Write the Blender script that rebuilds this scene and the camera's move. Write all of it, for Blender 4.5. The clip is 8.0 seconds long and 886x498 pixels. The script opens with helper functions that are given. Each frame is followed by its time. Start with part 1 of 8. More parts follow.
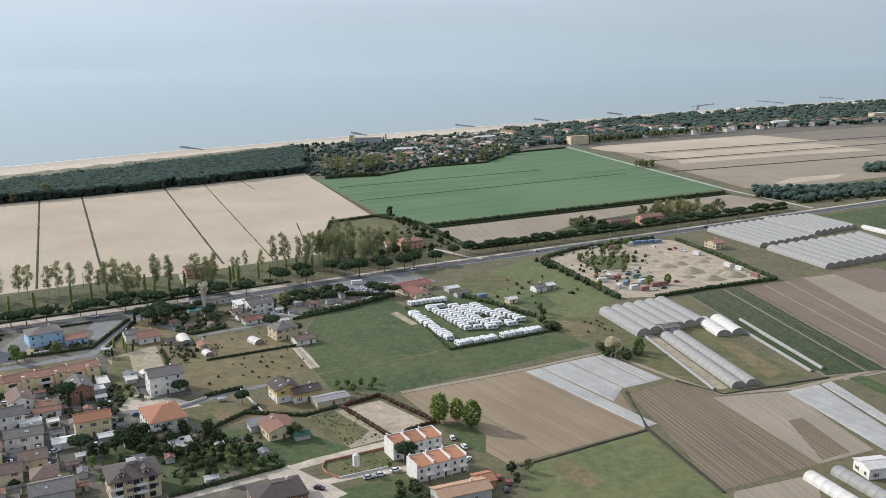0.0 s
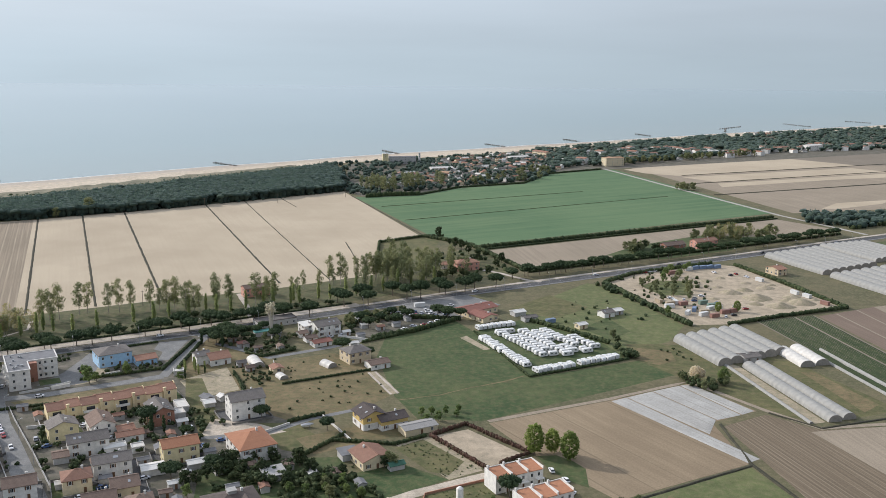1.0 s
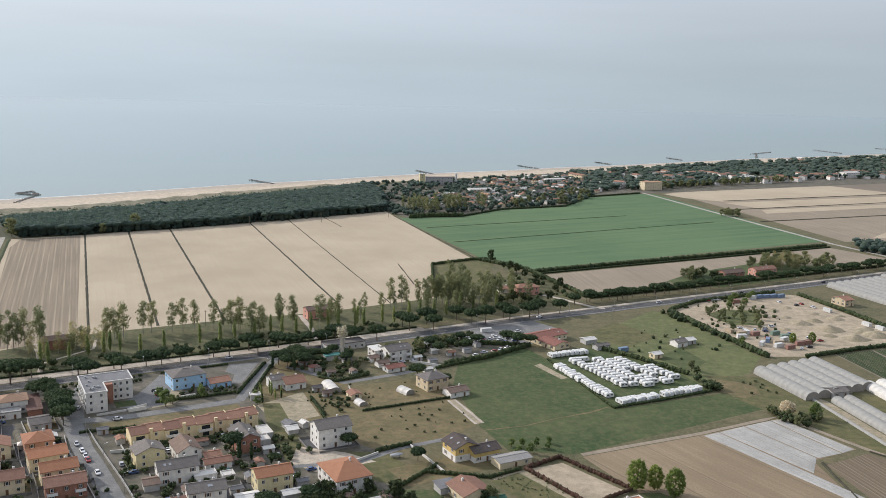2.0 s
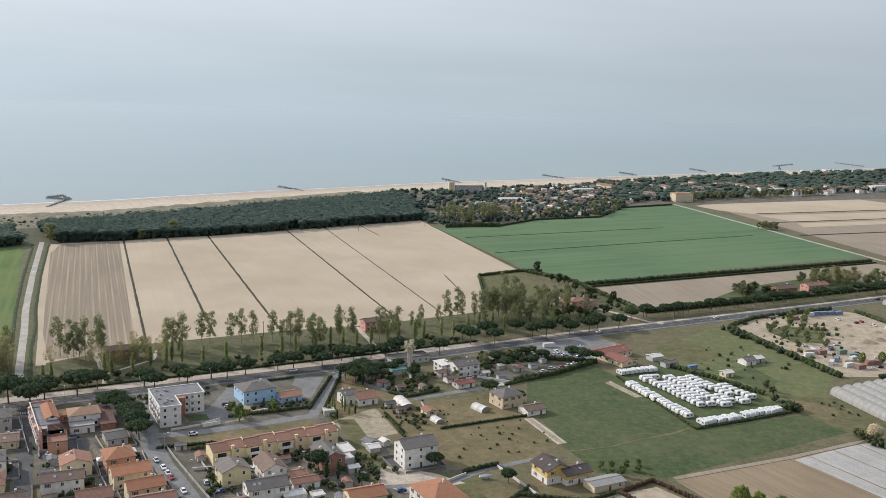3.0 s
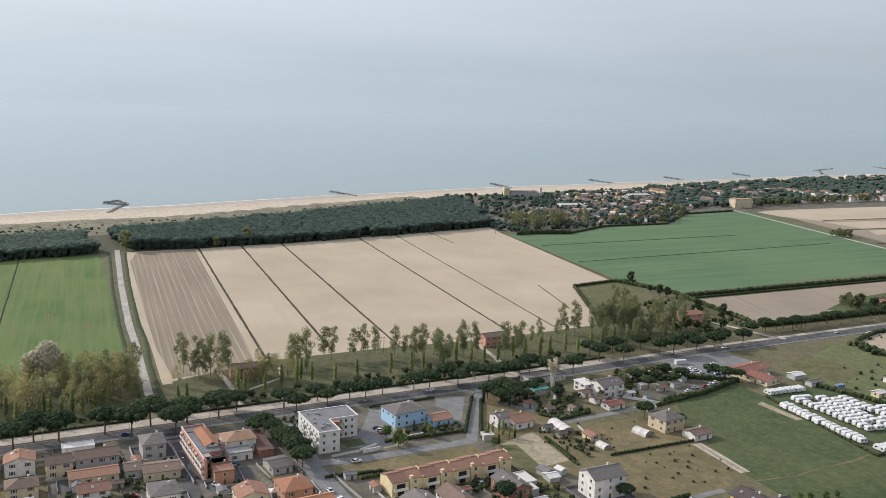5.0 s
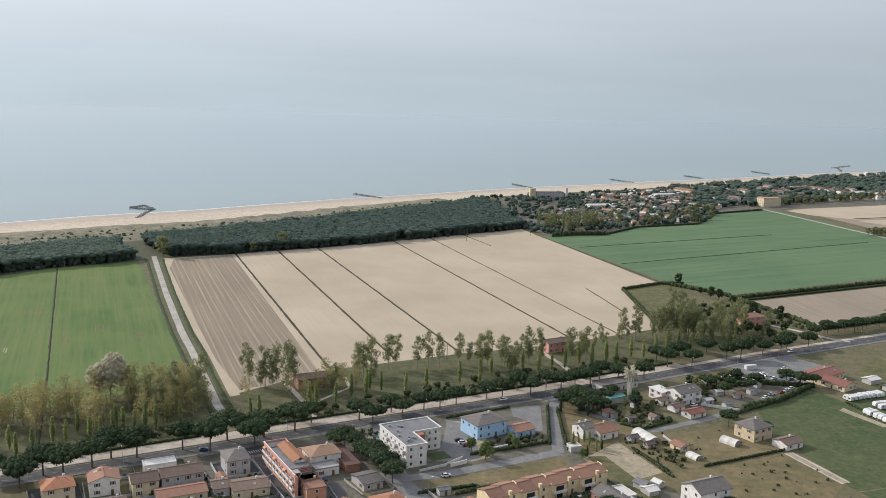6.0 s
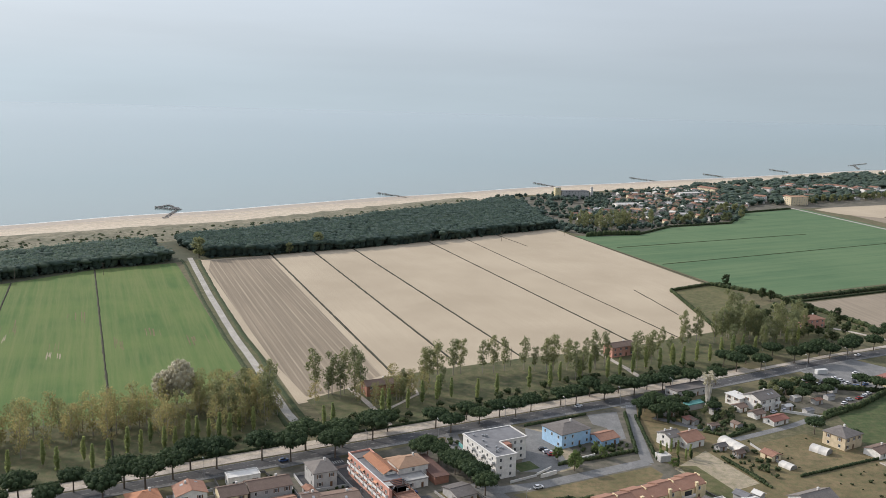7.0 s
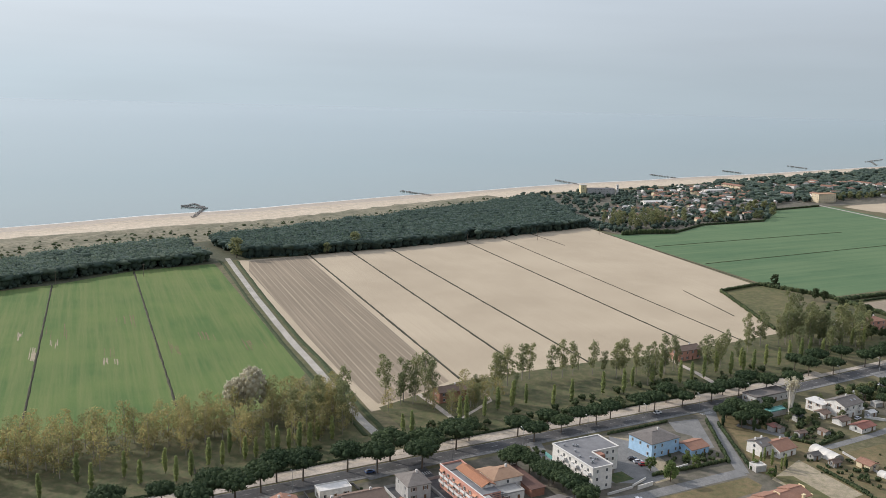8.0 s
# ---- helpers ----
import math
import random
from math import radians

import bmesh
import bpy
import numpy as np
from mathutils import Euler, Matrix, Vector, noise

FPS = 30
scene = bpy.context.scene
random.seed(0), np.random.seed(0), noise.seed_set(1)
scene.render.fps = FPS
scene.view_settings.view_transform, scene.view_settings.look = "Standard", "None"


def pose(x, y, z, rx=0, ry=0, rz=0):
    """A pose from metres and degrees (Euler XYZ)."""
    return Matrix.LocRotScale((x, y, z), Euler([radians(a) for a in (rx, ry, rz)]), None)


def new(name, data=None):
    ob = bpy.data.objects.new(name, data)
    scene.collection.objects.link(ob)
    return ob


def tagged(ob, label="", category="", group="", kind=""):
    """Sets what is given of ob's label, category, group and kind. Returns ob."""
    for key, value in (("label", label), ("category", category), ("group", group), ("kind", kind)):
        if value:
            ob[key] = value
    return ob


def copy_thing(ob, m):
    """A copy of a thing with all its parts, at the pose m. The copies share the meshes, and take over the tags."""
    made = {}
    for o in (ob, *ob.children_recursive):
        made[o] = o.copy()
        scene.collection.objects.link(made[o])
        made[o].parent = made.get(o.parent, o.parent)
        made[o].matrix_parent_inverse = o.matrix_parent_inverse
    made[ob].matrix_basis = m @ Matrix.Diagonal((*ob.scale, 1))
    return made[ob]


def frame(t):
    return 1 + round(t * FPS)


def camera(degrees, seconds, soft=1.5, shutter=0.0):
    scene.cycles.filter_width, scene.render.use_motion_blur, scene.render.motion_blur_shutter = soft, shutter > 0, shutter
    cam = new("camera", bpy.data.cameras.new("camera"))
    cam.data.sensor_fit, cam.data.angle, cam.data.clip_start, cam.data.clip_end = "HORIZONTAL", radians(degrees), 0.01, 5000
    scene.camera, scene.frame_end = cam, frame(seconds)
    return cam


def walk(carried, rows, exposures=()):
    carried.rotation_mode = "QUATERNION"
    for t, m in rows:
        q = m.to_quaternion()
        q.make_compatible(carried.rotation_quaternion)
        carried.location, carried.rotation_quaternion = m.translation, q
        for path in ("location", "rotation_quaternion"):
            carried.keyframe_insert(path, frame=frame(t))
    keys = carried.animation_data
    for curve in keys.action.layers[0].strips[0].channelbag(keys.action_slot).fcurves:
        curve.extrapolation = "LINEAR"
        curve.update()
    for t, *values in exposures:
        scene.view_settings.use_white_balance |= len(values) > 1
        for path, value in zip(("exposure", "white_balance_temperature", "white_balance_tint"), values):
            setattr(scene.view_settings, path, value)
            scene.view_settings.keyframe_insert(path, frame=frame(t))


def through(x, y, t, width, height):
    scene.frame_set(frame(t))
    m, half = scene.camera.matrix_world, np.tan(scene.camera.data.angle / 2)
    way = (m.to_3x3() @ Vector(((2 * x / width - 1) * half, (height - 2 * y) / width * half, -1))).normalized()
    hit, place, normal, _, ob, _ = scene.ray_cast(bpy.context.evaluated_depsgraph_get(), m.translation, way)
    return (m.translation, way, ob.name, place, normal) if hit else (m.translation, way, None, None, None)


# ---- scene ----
cam = camera(51.74, 8.0, soft=0.75)
# seconds, eye x, y, z in metres, yaw, pitch, roll in degrees
ROWS = [
    (0.0, 0.00, 0.00, 155.00, 0.00, -12.95, -0.21),
    (0.5, -17.60, 5.03, 155.33, 0.23, -12.36, 0.13),
    (1.0, -35.88, 10.15, 155.51, 0.56, -11.82, 0.52),
    (1.5, -53.75, 15.04, 155.57, 0.99, -11.14, 0.96),
    (3.0, -108.04, 28.78, 156.49, 1.58, -10.21, 2.10),
    (3.5, -126.60, 33.64, 156.67, 1.63, -10.21, 2.32),
    (4.0, -145.01, 38.57, 156.46, 1.72, -10.16, 2.51),
    (4.5, -163.27, 43.88, 156.10, 1.77, -10.10, 2.43),
    (6.0, -218.37, 59.79, 155.57, 1.89, -10.09, 1.64),
    (6.5, -237.00, 65.26, 155.00, 1.77, -10.11, 1.61),
    (7.0, -255.45, 70.78, 154.85, 1.79, -10.21, 1.55),
    (7.5, -274.49, 76.45, 154.97, 1.71, -10.35, 1.52),
    (8.0, -292.99, 81.59, 155.30, 1.67, -10.47, 1.45),
]
walk(cam, [(t, pose(x, y, z, 90 + pitch, 0, yaw) @ pose(0, 0, 0, 0, 0, roll)) for t, x, y, z, yaw, pitch, roll in ROWS], [(0.0, 0.09, 6150, 11), (2.0, 0.02, 6380, 12), (8.0, 0.02, 6430, 12)])

# ---- world and sun ----
SUN_FROM = Vector((-0.90, 0.44, 0.0)).normalized()
SUN_ELEV = radians(27)
world = bpy.data.worlds.new("world")
scene.world = world
world.use_nodes = True
wn, wl = world.node_tree.nodes, world.node_tree.links
wn.clear()
w_out = wn.new("ShaderNodeOutputWorld")
w_bg = wn.new("ShaderNodeBackground")
w_sky = wn.new("ShaderNodeTexSky")
w_sky.sky_type = "NISHITA"
w_sky.sun_disc = False
w_sky.sun_elevation = SUN_ELEV
w_sky.sun_rotation = math.atan2(SUN_FROM.x, SUN_FROM.y)
w_sky.dust_density = 4.0
w_geo = wn.new("ShaderNodeTexCoord")
w_sep = wn.new("ShaderNodeSeparateXYZ")
w_ramp = wn.new("ShaderNodeValToRGB")
w_ramp.color_ramp.elements[0].position = 0.0
w_ramp.color_ramp.elements[0].color = (0.95, 0.95, 0.95, 1)
w_ramp.color_ramp.elements[1].position = 0.6
w_ramp.color_ramp.elements[1].color = (0.6, 0.6, 0.6, 1)
w_scale = wn.new("ShaderNodeVectorMath")
w_scale.operation = "SCALE"
w_scale.inputs["Scale"].default_value = 0.075
w_hz = wn.new("ShaderNodeValToRGB")
w_hz.color_ramp.elements[0].position = 0.0
w_hz.color_ramp.elements[0].color = (0.44, 0.525, 0.572, 1)
w_hz.color_ramp.elements[1].position = 1.0
w_hz.color_ramp.elements[1].color = (1.16, 1.26, 1.43, 1)
for place, shade in ((0.03, (0.442, 0.527, 0.574)), (0.077, (0.452, 0.534, 0.582)), (0.105, (0.462, 0.54, 0.59)), (0.154, (0.508, 0.582, 0.638)), (0.23, (0.585, 0.662, 0.732))):
    w_hz.color_ramp.elements.new(place).color = (*shade, 1)
w_mix = wn.new("ShaderNodeMix")
w_mix.data_type = "RGBA"
w_noise = wn.new("ShaderNodeTexNoise")
w_noise.inputs["Scale"].default_value = 3.0
w_noise.inputs["Detail"].default_value = 5.0
w_map = wn.new("ShaderNodeMapping")
w_map.inputs["Scale"].default_value = (1.0, 1.0, 9.0)
w_cl = wn.new("ShaderNodeMapRange")
w_cl.inputs["From Min"].default_value = 0.3
w_cl.inputs["From Max"].default_value = 0.7
w_cl.inputs["To Min"].default_value = 0.965
w_cl.inputs["To Max"].default_value = 1.035
w_mul = wn.new("ShaderNodeVectorMath")
w_mul.operation = "SCALE"
# the sky is brighter towards the sun
w_dot = wn.new("ShaderNodeVectorMath")
w_dot.operation = "DOT_PRODUCT"
w_dot.inputs[1].default_value = SUN_FROM
w_glow = wn.new("ShaderNodeMapRange")
w_glow.inputs["From Min"].default_value = -0.6
w_glow.inputs["From Max"].default_value = 1.0
w_glow.inputs["To Min"].default_value = 0.70
w_glow.inputs["To Max"].default_value = 1.34
w_both = wn.new("ShaderNodeMath")
w_both.operation = "MULTIPLY"
wl.new(w_geo.outputs["Generated"], w_dot.inputs[0])
wl.new(w_dot.outputs["Value"], w_glow.inputs["Value"])
wl.new(w_glow.outputs["Result"], w_both.inputs[0])
wl.new(w_geo.outputs["Generated"], w_sep.inputs[0])
wl.new(w_sep.outputs["Z"], w_ramp.inputs["Fac"])
w_lift = wn.new("ShaderNodeMapRange")
w_lift.inputs["From Min"].default_value = -0.05
w_lift.inputs["From Max"].default_value = 0.6
wl.new(w_sep.outputs["Z"], w_lift.inputs["Value"])
wl.new(w_lift.outputs["Result"], w_hz.inputs["Fac"])
wl.new(w_sky.outputs["Color"], w_scale.inputs[0])
wl.new(w_ramp.outputs["Color"], w_mix.inputs["Factor"])
wl.new(w_scale.outputs["Vector"], w_mix.inputs["A"])
wl.new(w_hz.outputs["Color"], w_mix.inputs["B"])
wl.new(w_geo.outputs["Generated"], w_map.inputs["Vector"])
wl.new(w_map.outputs["Vector"], w_noise.inputs["Vector"])
wl.new(w_noise.outputs["Fac"], w_cl.inputs["Value"])
wl.new(w_mix.outputs["Result"], w_mul.inputs[0])
wl.new(w_cl.outputs["Result"], w_both.inputs[1])
wl.new(w_both.outputs[0], w_mul.inputs["Scale"])
wl.new(w_mul.outputs["Vector"], w_bg.inputs["Color"])
wl.new(w_bg.outputs["Background"], w_out.inputs["Surface"])
w_bg.inputs["Strength"].default_value = 1.0

sun_data = bpy.data.lights.new("sun", "SUN")
sun_data.energy = 3.6
sun_data.angle = radians(1.5)
sun_data.color = (1.0, 0.94, 0.86)
sun = new("sun", sun_data)
sun_to = -SUN_FROM * math.cos(SUN_ELEV) - Vector((0, 0, math.sin(SUN_ELEV)))
sun.matrix_world = Matrix.Translation((-200, 300, 600)) @ sun_to.to_track_quat("-Z", "Y").to_matrix().to_4x4()


# ---- materials ----
def base_mat(name, rough=0.9, spec=0.2):
    m = bpy.data.materials.new(name)
    m.use_nodes = True
    n = m.node_tree.nodes
    b = n["Principled BSDF"]
    b.inputs["Roughness"].default_value = rough
    b.inputs["Specular IOR Level"].default_value = spec
    return m, n, m.node_tree.links, b


def noise_node(n, l, vec, scale, detail=5.0, rough=0.6):
    x = n.new("ShaderNodeTexNoise")
    x.inputs["Scale"].default_value = scale
    x.inputs["Detail"].default_value = detail
    x.inputs["Roughness"].default_value = rough
    l.new(vec, x.inputs["Vector"])
    return x.outputs["Fac"]


def ramp_node(n, l, fac, *stops):
    r = n.new("ShaderNodeValToRGB")
    e = r.color_ramp.elements
    while len(e) < len(stops):
        e.new(0.5)
    for k, (p, c) in zip(e, stops):
        k.position = p
        k.color = (*c, 1)
    l.new(fac, r.inputs["Fac"])
    return r.outputs["Color"]


def blend_node(n, l, fac, a, b, kind="MIX"):
    x = n.new("ShaderNodeMix")
    x.data_type = "RGBA"
    x.blend_type = kind
    if isinstance(fac, float):
        x.inputs["Factor"].default_value = fac
    else:
        l.new(fac, x.inputs["Factor"])
    for key, v in (("A", a), ("B", b)):
        if isinstance(v, tuple):
            x.inputs[key].default_value = (*v, 1)
        else:
            l.new(v, x.inputs[key])
    return x.outputs["Result"]


def bump_node(n, l, b, fac, strength, distance):
    x = n.new("ShaderNodeBump")
    x.inputs["Strength"].default_value = strength
    x.inputs["Distance"].default_value = distance
    l.new(fac, x.inputs["Height"])
    l.new(x.outputs["Normal"], b.inputs["Normal"])


def surf(name, c1, c2, c3, big=0.02, fine=0.8, rough=0.9, spec=0.2, bump=0.15, metal=0.0):
    """Two colours blended by a large noise, a third breaking in at a fine one."""
    m, n, l, b = base_mat(name, rough, spec)
    b.inputs["Metallic"].default_value = metal
    v = n.new("ShaderNodeTexCoord").outputs["Object"]
    a = noise_node(n, l, v, big, 6)
    f = noise_node(n, l, v, fine, 4)
    col = ramp_node(n, l, a, (0.32, c1), (0.68, c2))
    f2 = ramp_node(n, l, f, (0.42, (0, 0, 0)), (0.78, (1, 1, 1)))
    col = blend_node(n, l, f2, col, c3)
    mid = noise_node(n, l, v, 0.16, 5, 0.7)
    col = blend_node(n, l, 1.0, col, ramp_node(n, l, mid, (0.3, (0.76, 0.78, 0.76)), (0.7, (1.2, 1.18, 1.16))), "MULTIPLY")
    tuft = noise_node(n, l, v, 2.4, 3, 0.7)
    col = blend_node(n, l, 1.0, col, ramp_node(n, l, tuft, (0.35, (0.82, 0.82, 0.82)), (0.68, (1.14, 1.14, 1.14))), "MULTIPLY")
    l.new(col, b.inputs["Base Color"])
    if bump:
        bump_node(n, l, b, f, bump, 0.15)
    return m


def rows_mat(name, c1, c2, c3, angle, period, depth=0.5, patch=0.012, line=None, line_gap=30.0, rough=0.95, width=1.0):
    """Tilled or sown ground: streaks that run along the rows at that angle, and soft patches."""
    m, n, l, b = base_mat(name, rough, 0.1)
    v = n.new("ShaderNodeTexCoord").outputs["Object"]
    mp = n.new("ShaderNodeMapping")
    mp.vector_type = "POINT"
    mp.inputs["Rotation"].default_value = (0, 0, -radians(angle))
    l.new(v, mp.inputs["Vector"])
    ms = n.new("ShaderNodeMapping")
    ms.inputs["Scale"].default_value = (0.006, 1.0 / period, 1)
    l.new(mp.outputs["Vector"], ms.inputs["Vector"])
    streak = noise_node(n, l, ms.outputs["Vector"], 1.0, 4, 0.75)
    big = noise_node(n, l, v, patch, 5)
    fine = noise_node(n, l, v, 1.3, 3)
    col = ramp_node(n, l, big, (0.35, c1), (0.65, c2))
    s2 = ramp_node(n, l, streak, (0.5 - 0.16 * depth, (0, 0, 0)), (0.5 + 0.16 * depth + 0.02, (1, 1, 1)))
    sm = n.new("ShaderNodeMath")
    sm.operation = "MULTIPLY"
    sm.inputs[1].default_value = depth
    l.new(s2, sm.inputs[0])
    col = blend_node(n, l, sm.outputs[0], col, c3)
    if line:
        sx = n.new("ShaderNodeSeparateXYZ")
        l.new(mp.outputs["Vector"], sx.inputs[0])
        md = n.new("ShaderNodeMath")
        md.operation = "PINGPONG"
        md.inputs[1].default_value = line_gap / 2
        l.new(sx.outputs["Y"], md.inputs[0])
        th = ramp_node(n, l, md.outputs[0], (0.1 * width, (0.9, 0.9, 0.9)), (0.62 * width, (0, 0, 0)))
        mw = n.new("ShaderNodeMapping")
        mw.inputs["Scale"].default_value = (0.009, 0.21, 1)
        l.new(mp.outputs["Vector"], mw.inputs["Vector"])
        worn = ramp_node(n, l, noise_node(n, l, mw.outputs["Vector"], 1.0, 3), (0.36, (0.05, 0.05, 0.05)), (0.66, (1, 1, 1)))
        th = blend_node(n, l, 1.0, th, worn, "MULTIPLY")
        col = blend_node(n, l, th, col, line)
    fm = ramp_node(n, l, fine, (0.35, (0.86, 0.86, 0.86)), (0.7, (1.08, 1.08, 1.08)))
    col = blend_node(n, l, 1.0, col, fm, "MULTIPLY")
    l.new(col, b.inputs["Base Color"])
    bump_node(n, l, b, streak, 0.25, 0.25)
    return m


def tint(name, c, var=0.12, rough=0.8, spec=0.3, metal=0.0, scale=0.6, fine=4.0):
    """Paint, plaster, metal: one colour with soft stains and grain, shifted a little from object to object."""
    m, n, l, b = base_mat(name, rough, spec)
    b.inputs["Metallic"].default_value = metal
    v = n.new("ShaderNodeTexCoord").outputs["Object"]
    a = noise_node(n, l, v, scale, 6)
    f = noise_node(n, l, v, fine, 3)
    lo, hi = tuple(x * (1 - var) for x in c), tuple(min(1, x * (1 + var * 0.6)) for x in c)
    col = ramp_node(n, l, a, (0.3, lo), (0.65, hi))
    g2 = ramp_node(n, l, f, (0.3, (1 - var * 0.5,) * 3), (0.7, (1.0,) * 3))
    col = blend_node(n, l, 1.0, col, g2, "MULTIPLY")
    l.new(col, b.inputs["Base Color"])
    bump_node(n, l, b, f, 0.08, 0.05)
    return m


def leaf_mat(name, c1, c2, c3, rough=0.75, through=0.15, haze_sheen=0.0):
    """Foliage: every clump takes its own shade between three greens."""
    m, n, l, b = base_mat(name, rough, 0.15)
    # bluish sheen, used to put distance haze into the leaf colour
    b.inputs["Sheen Weight"].default_value = haze_sheen
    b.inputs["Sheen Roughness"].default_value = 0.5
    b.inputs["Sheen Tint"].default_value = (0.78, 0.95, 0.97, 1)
    g = n.new("ShaderNodeNewGeometry")
    o = n.new("ShaderNodeObjectInfo")
    col = ramp_node(n, l, g.outputs["Random Per Island"], (0.0, c1), (0.55, c2), (1.0, c3))
    shade = ramp_node(n, l, o.outputs["Random"], (0.0, (0.78, 0.82, 0.8)), (1.0, (1.18, 1.12, 1.05)))
    col = blend_node(n, l, 1.0, col, shade, "MULTIPLY")
    l.new(col, b.inputs["Base Color"])
    if through:
        tr = n.new("ShaderNodeBsdfTranslucent")
        mx = n.new("ShaderNodeMixShader")
        mx.inputs[0].default_value = through
        l.new(col, tr.inputs["Color"])
        l.new(b.outputs[0], mx.inputs[1])
        l.new(tr.outputs[0], mx.inputs[2])
        l.new(mx.outputs[0], n["Material Output"].inputs["Surface"])
    return m


DITCH_ANGLE = -67.0
ROAD_ANGLE = 30.5
M_GROUND = surf("mixed_ground", (0.082, 0.088, 0.045), (0.142, 0.124, 0.07), (0.175, 0.145, 0.092), 0.03, 0.5)
M_SOIL = rows_mat("dry_soil", (0.395, 0.328, 0.24), (0.465, 0.39, 0.288), (0.37, 0.306, 0.222), DITCH_ANGLE, 2.6, 0.17, 0.013)
M_SOIL_DARK = rows_mat("worked_soil", (0.255, 0.208, 0.152), (0.30, 0.245, 0.18), (0.19, 0.16, 0.122), DITCH_ANGLE, 1.7, 0.7, 0.01, (0.40, 0.335, 0.25), 4.4, 0.95, 1.3)
M_WHEAT = rows_mat("young_wheat", (0.08, 0.138, 0.047), (0.122, 0.172, 0.058), (0.165, 0.19, 0.076), DITCH_ANGLE, 5.5, 0.65, 0.02)
M_WHEAT_FAR = rows_mat("dense_wheat", (0.078, 0.14, 0.074), (0.112, 0.176, 0.092), (0.14, 0.198, 0.104), 29.0, 11.0, 0.75, 0.006, (0.056, 0.1, 0.056), 26.0, 0.95, 0.8)
M_MEADOW = surf("meadow", (0.038, 0.07, 0.026), (0.082, 0.102, 0.042), (0.118, 0.115, 0.058), 0.022, 0.35)
M_LAWN = surf("dry_lawn", (0.135, 0.112, 0.058), (0.215, 0.16, 0.092), (0.088, 0.098, 0.044), 0.05, 0.4)
M_OLIVE = surf("olive_meadow", (0.075, 0.088, 0.036), (0.125, 0.118, 0.054), (0.16, 0.132, 0.074), 0.04, 0.35)
M_STRIPS = surf("meadow_strips", (0.088, 0.112, 0.046), (0.135, 0.147, 0.062), (0.165, 0.155, 0.082), 0.03, 0.35)
M_PARK = surf("park_grass", (0.06, 0.073, 0.034), (0.108, 0.11, 0.052), (0.15, 0.122, 0.072), 0.05, 0.3)
M_SAND = surf("beach_sand", (0.50, 0.42, 0.325), (0.57, 0.485, 0.38), (0.42, 0.36, 0.285), 0.02, 0.5)
M_WETSAND = surf("wet_sand", (0.36, 0.29, 0.22), (0.42, 0.34, 0.26), (0.30, 0.25, 0.20), 0.03, 0.3, 0.5, 0.4)
M_DUNE = surf("dune_scrub", (0.15, 0.145, 0.10), (0.29, 0.25, 0.18), (0.09, 0.10, 0.06), 0.035, 0.25)
M_GRAVEL = surf("gravel", (0.42, 0.36, 0.29), (0.52, 0.45, 0.37), (0.33, 0.28, 0.23), 0.06, 0.7)
M_YARD = surf("bare_yard", (0.30, 0.25, 0.18), (0.38, 0.32, 0.24), (0.20, 0.19, 0.11), 0.06, 0.5)
M_VILLAGE = surf("village_yards", (0.1, 0.092, 0.07), (0.195, 0.172, 0.145), (0.062, 0.066, 0.042), 0.075, 0.3)
M_SANDYARD = surf("sand_yard", (0.34, 0.28, 0.205), (0.45, 0.37, 0.28), (0.27, 0.23, 0.17), 0.045, 0.25)
M_ASPHALT = surf("asphalt", (0.062, 0.062, 0.067), (0.09, 0.09, 0.094), (0.115, 0.112, 0.11), 0.05, 1.2, 0.85)
M_STREET = surf("pale_asphalt", (0.175, 0.175, 0.175), (0.225, 0.222, 0.218), (0.15, 0.148, 0.145), 0.06, 1.0, 0.85)
M_PAVE = surf("pavement", (0.42, 0.37, 0.32), (0.50, 0.44, 0.38), (0.34, 0.30, 0.26), 0.08, 1.0)
M_LANE = surf("farm_lane", (0.36, 0.34, 0.31), (0.44, 0.41, 0.37), (0.28, 0.26, 0.22), 0.06, 0.8)
# weeds darkened to include the shade inside a sunken ditch
M_DITCH = surf("ditch_shade_growth", (0.036, 0.036, 0.026), (0.055, 0.054, 0.036), (0.08, 0.07, 0.048), 0.2, 0.9)
M_VERGE = surf("lane_verge", (0.03, 0.045, 0.018), (0.045, 0.064, 0.026), (0.075, 0.085, 0.04), 0.1, 0.6)
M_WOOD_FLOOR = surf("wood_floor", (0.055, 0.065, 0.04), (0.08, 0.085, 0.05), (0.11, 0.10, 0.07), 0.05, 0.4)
M_PLOUGH = rows_mat("ploughed", (0.235, 0.182, 0.122), (0.30, 0.235, 0.158), (0.2, 0.152, 0.102), -57.0, 5.5, 0.55, 0.02, (0.15, 0.118, 0.08), 15.0, 0.95, 0.8)
M_PLOUGH_B = rows_mat("ridged_soil", (0.175, 0.138, 0.096), (0.21, 0.165, 0.116), (0.112, 0.09, 0.064), -74.0, 0.9, 0.75, 0.015, (0.285, 0.235, 0.172), 2.1, 0.95, 0.7)
M_REDSOIL = rows_mat("red_soil", (0.185, 0.14, 0.11), (0.22, 0.168, 0.13), (0.15, 0.115, 0.092), -78.0, 3.0, 0.5, 0.02)
M_PALESOIL = rows_mat("pale_soil", (0.27, 0.226, 0.17), (0.325, 0.27, 0.205), (0.21, 0.176, 0.132), -78.0, 2.2, 0.5, 0.02)
M_DULLSOIL = rows_mat("dull_soil", (0.2, 0.172, 0.135), (0.235, 0.2, 0.158), (0.165, 0.142, 0.112), -66.0, 3.0, 0.4, 0.01)
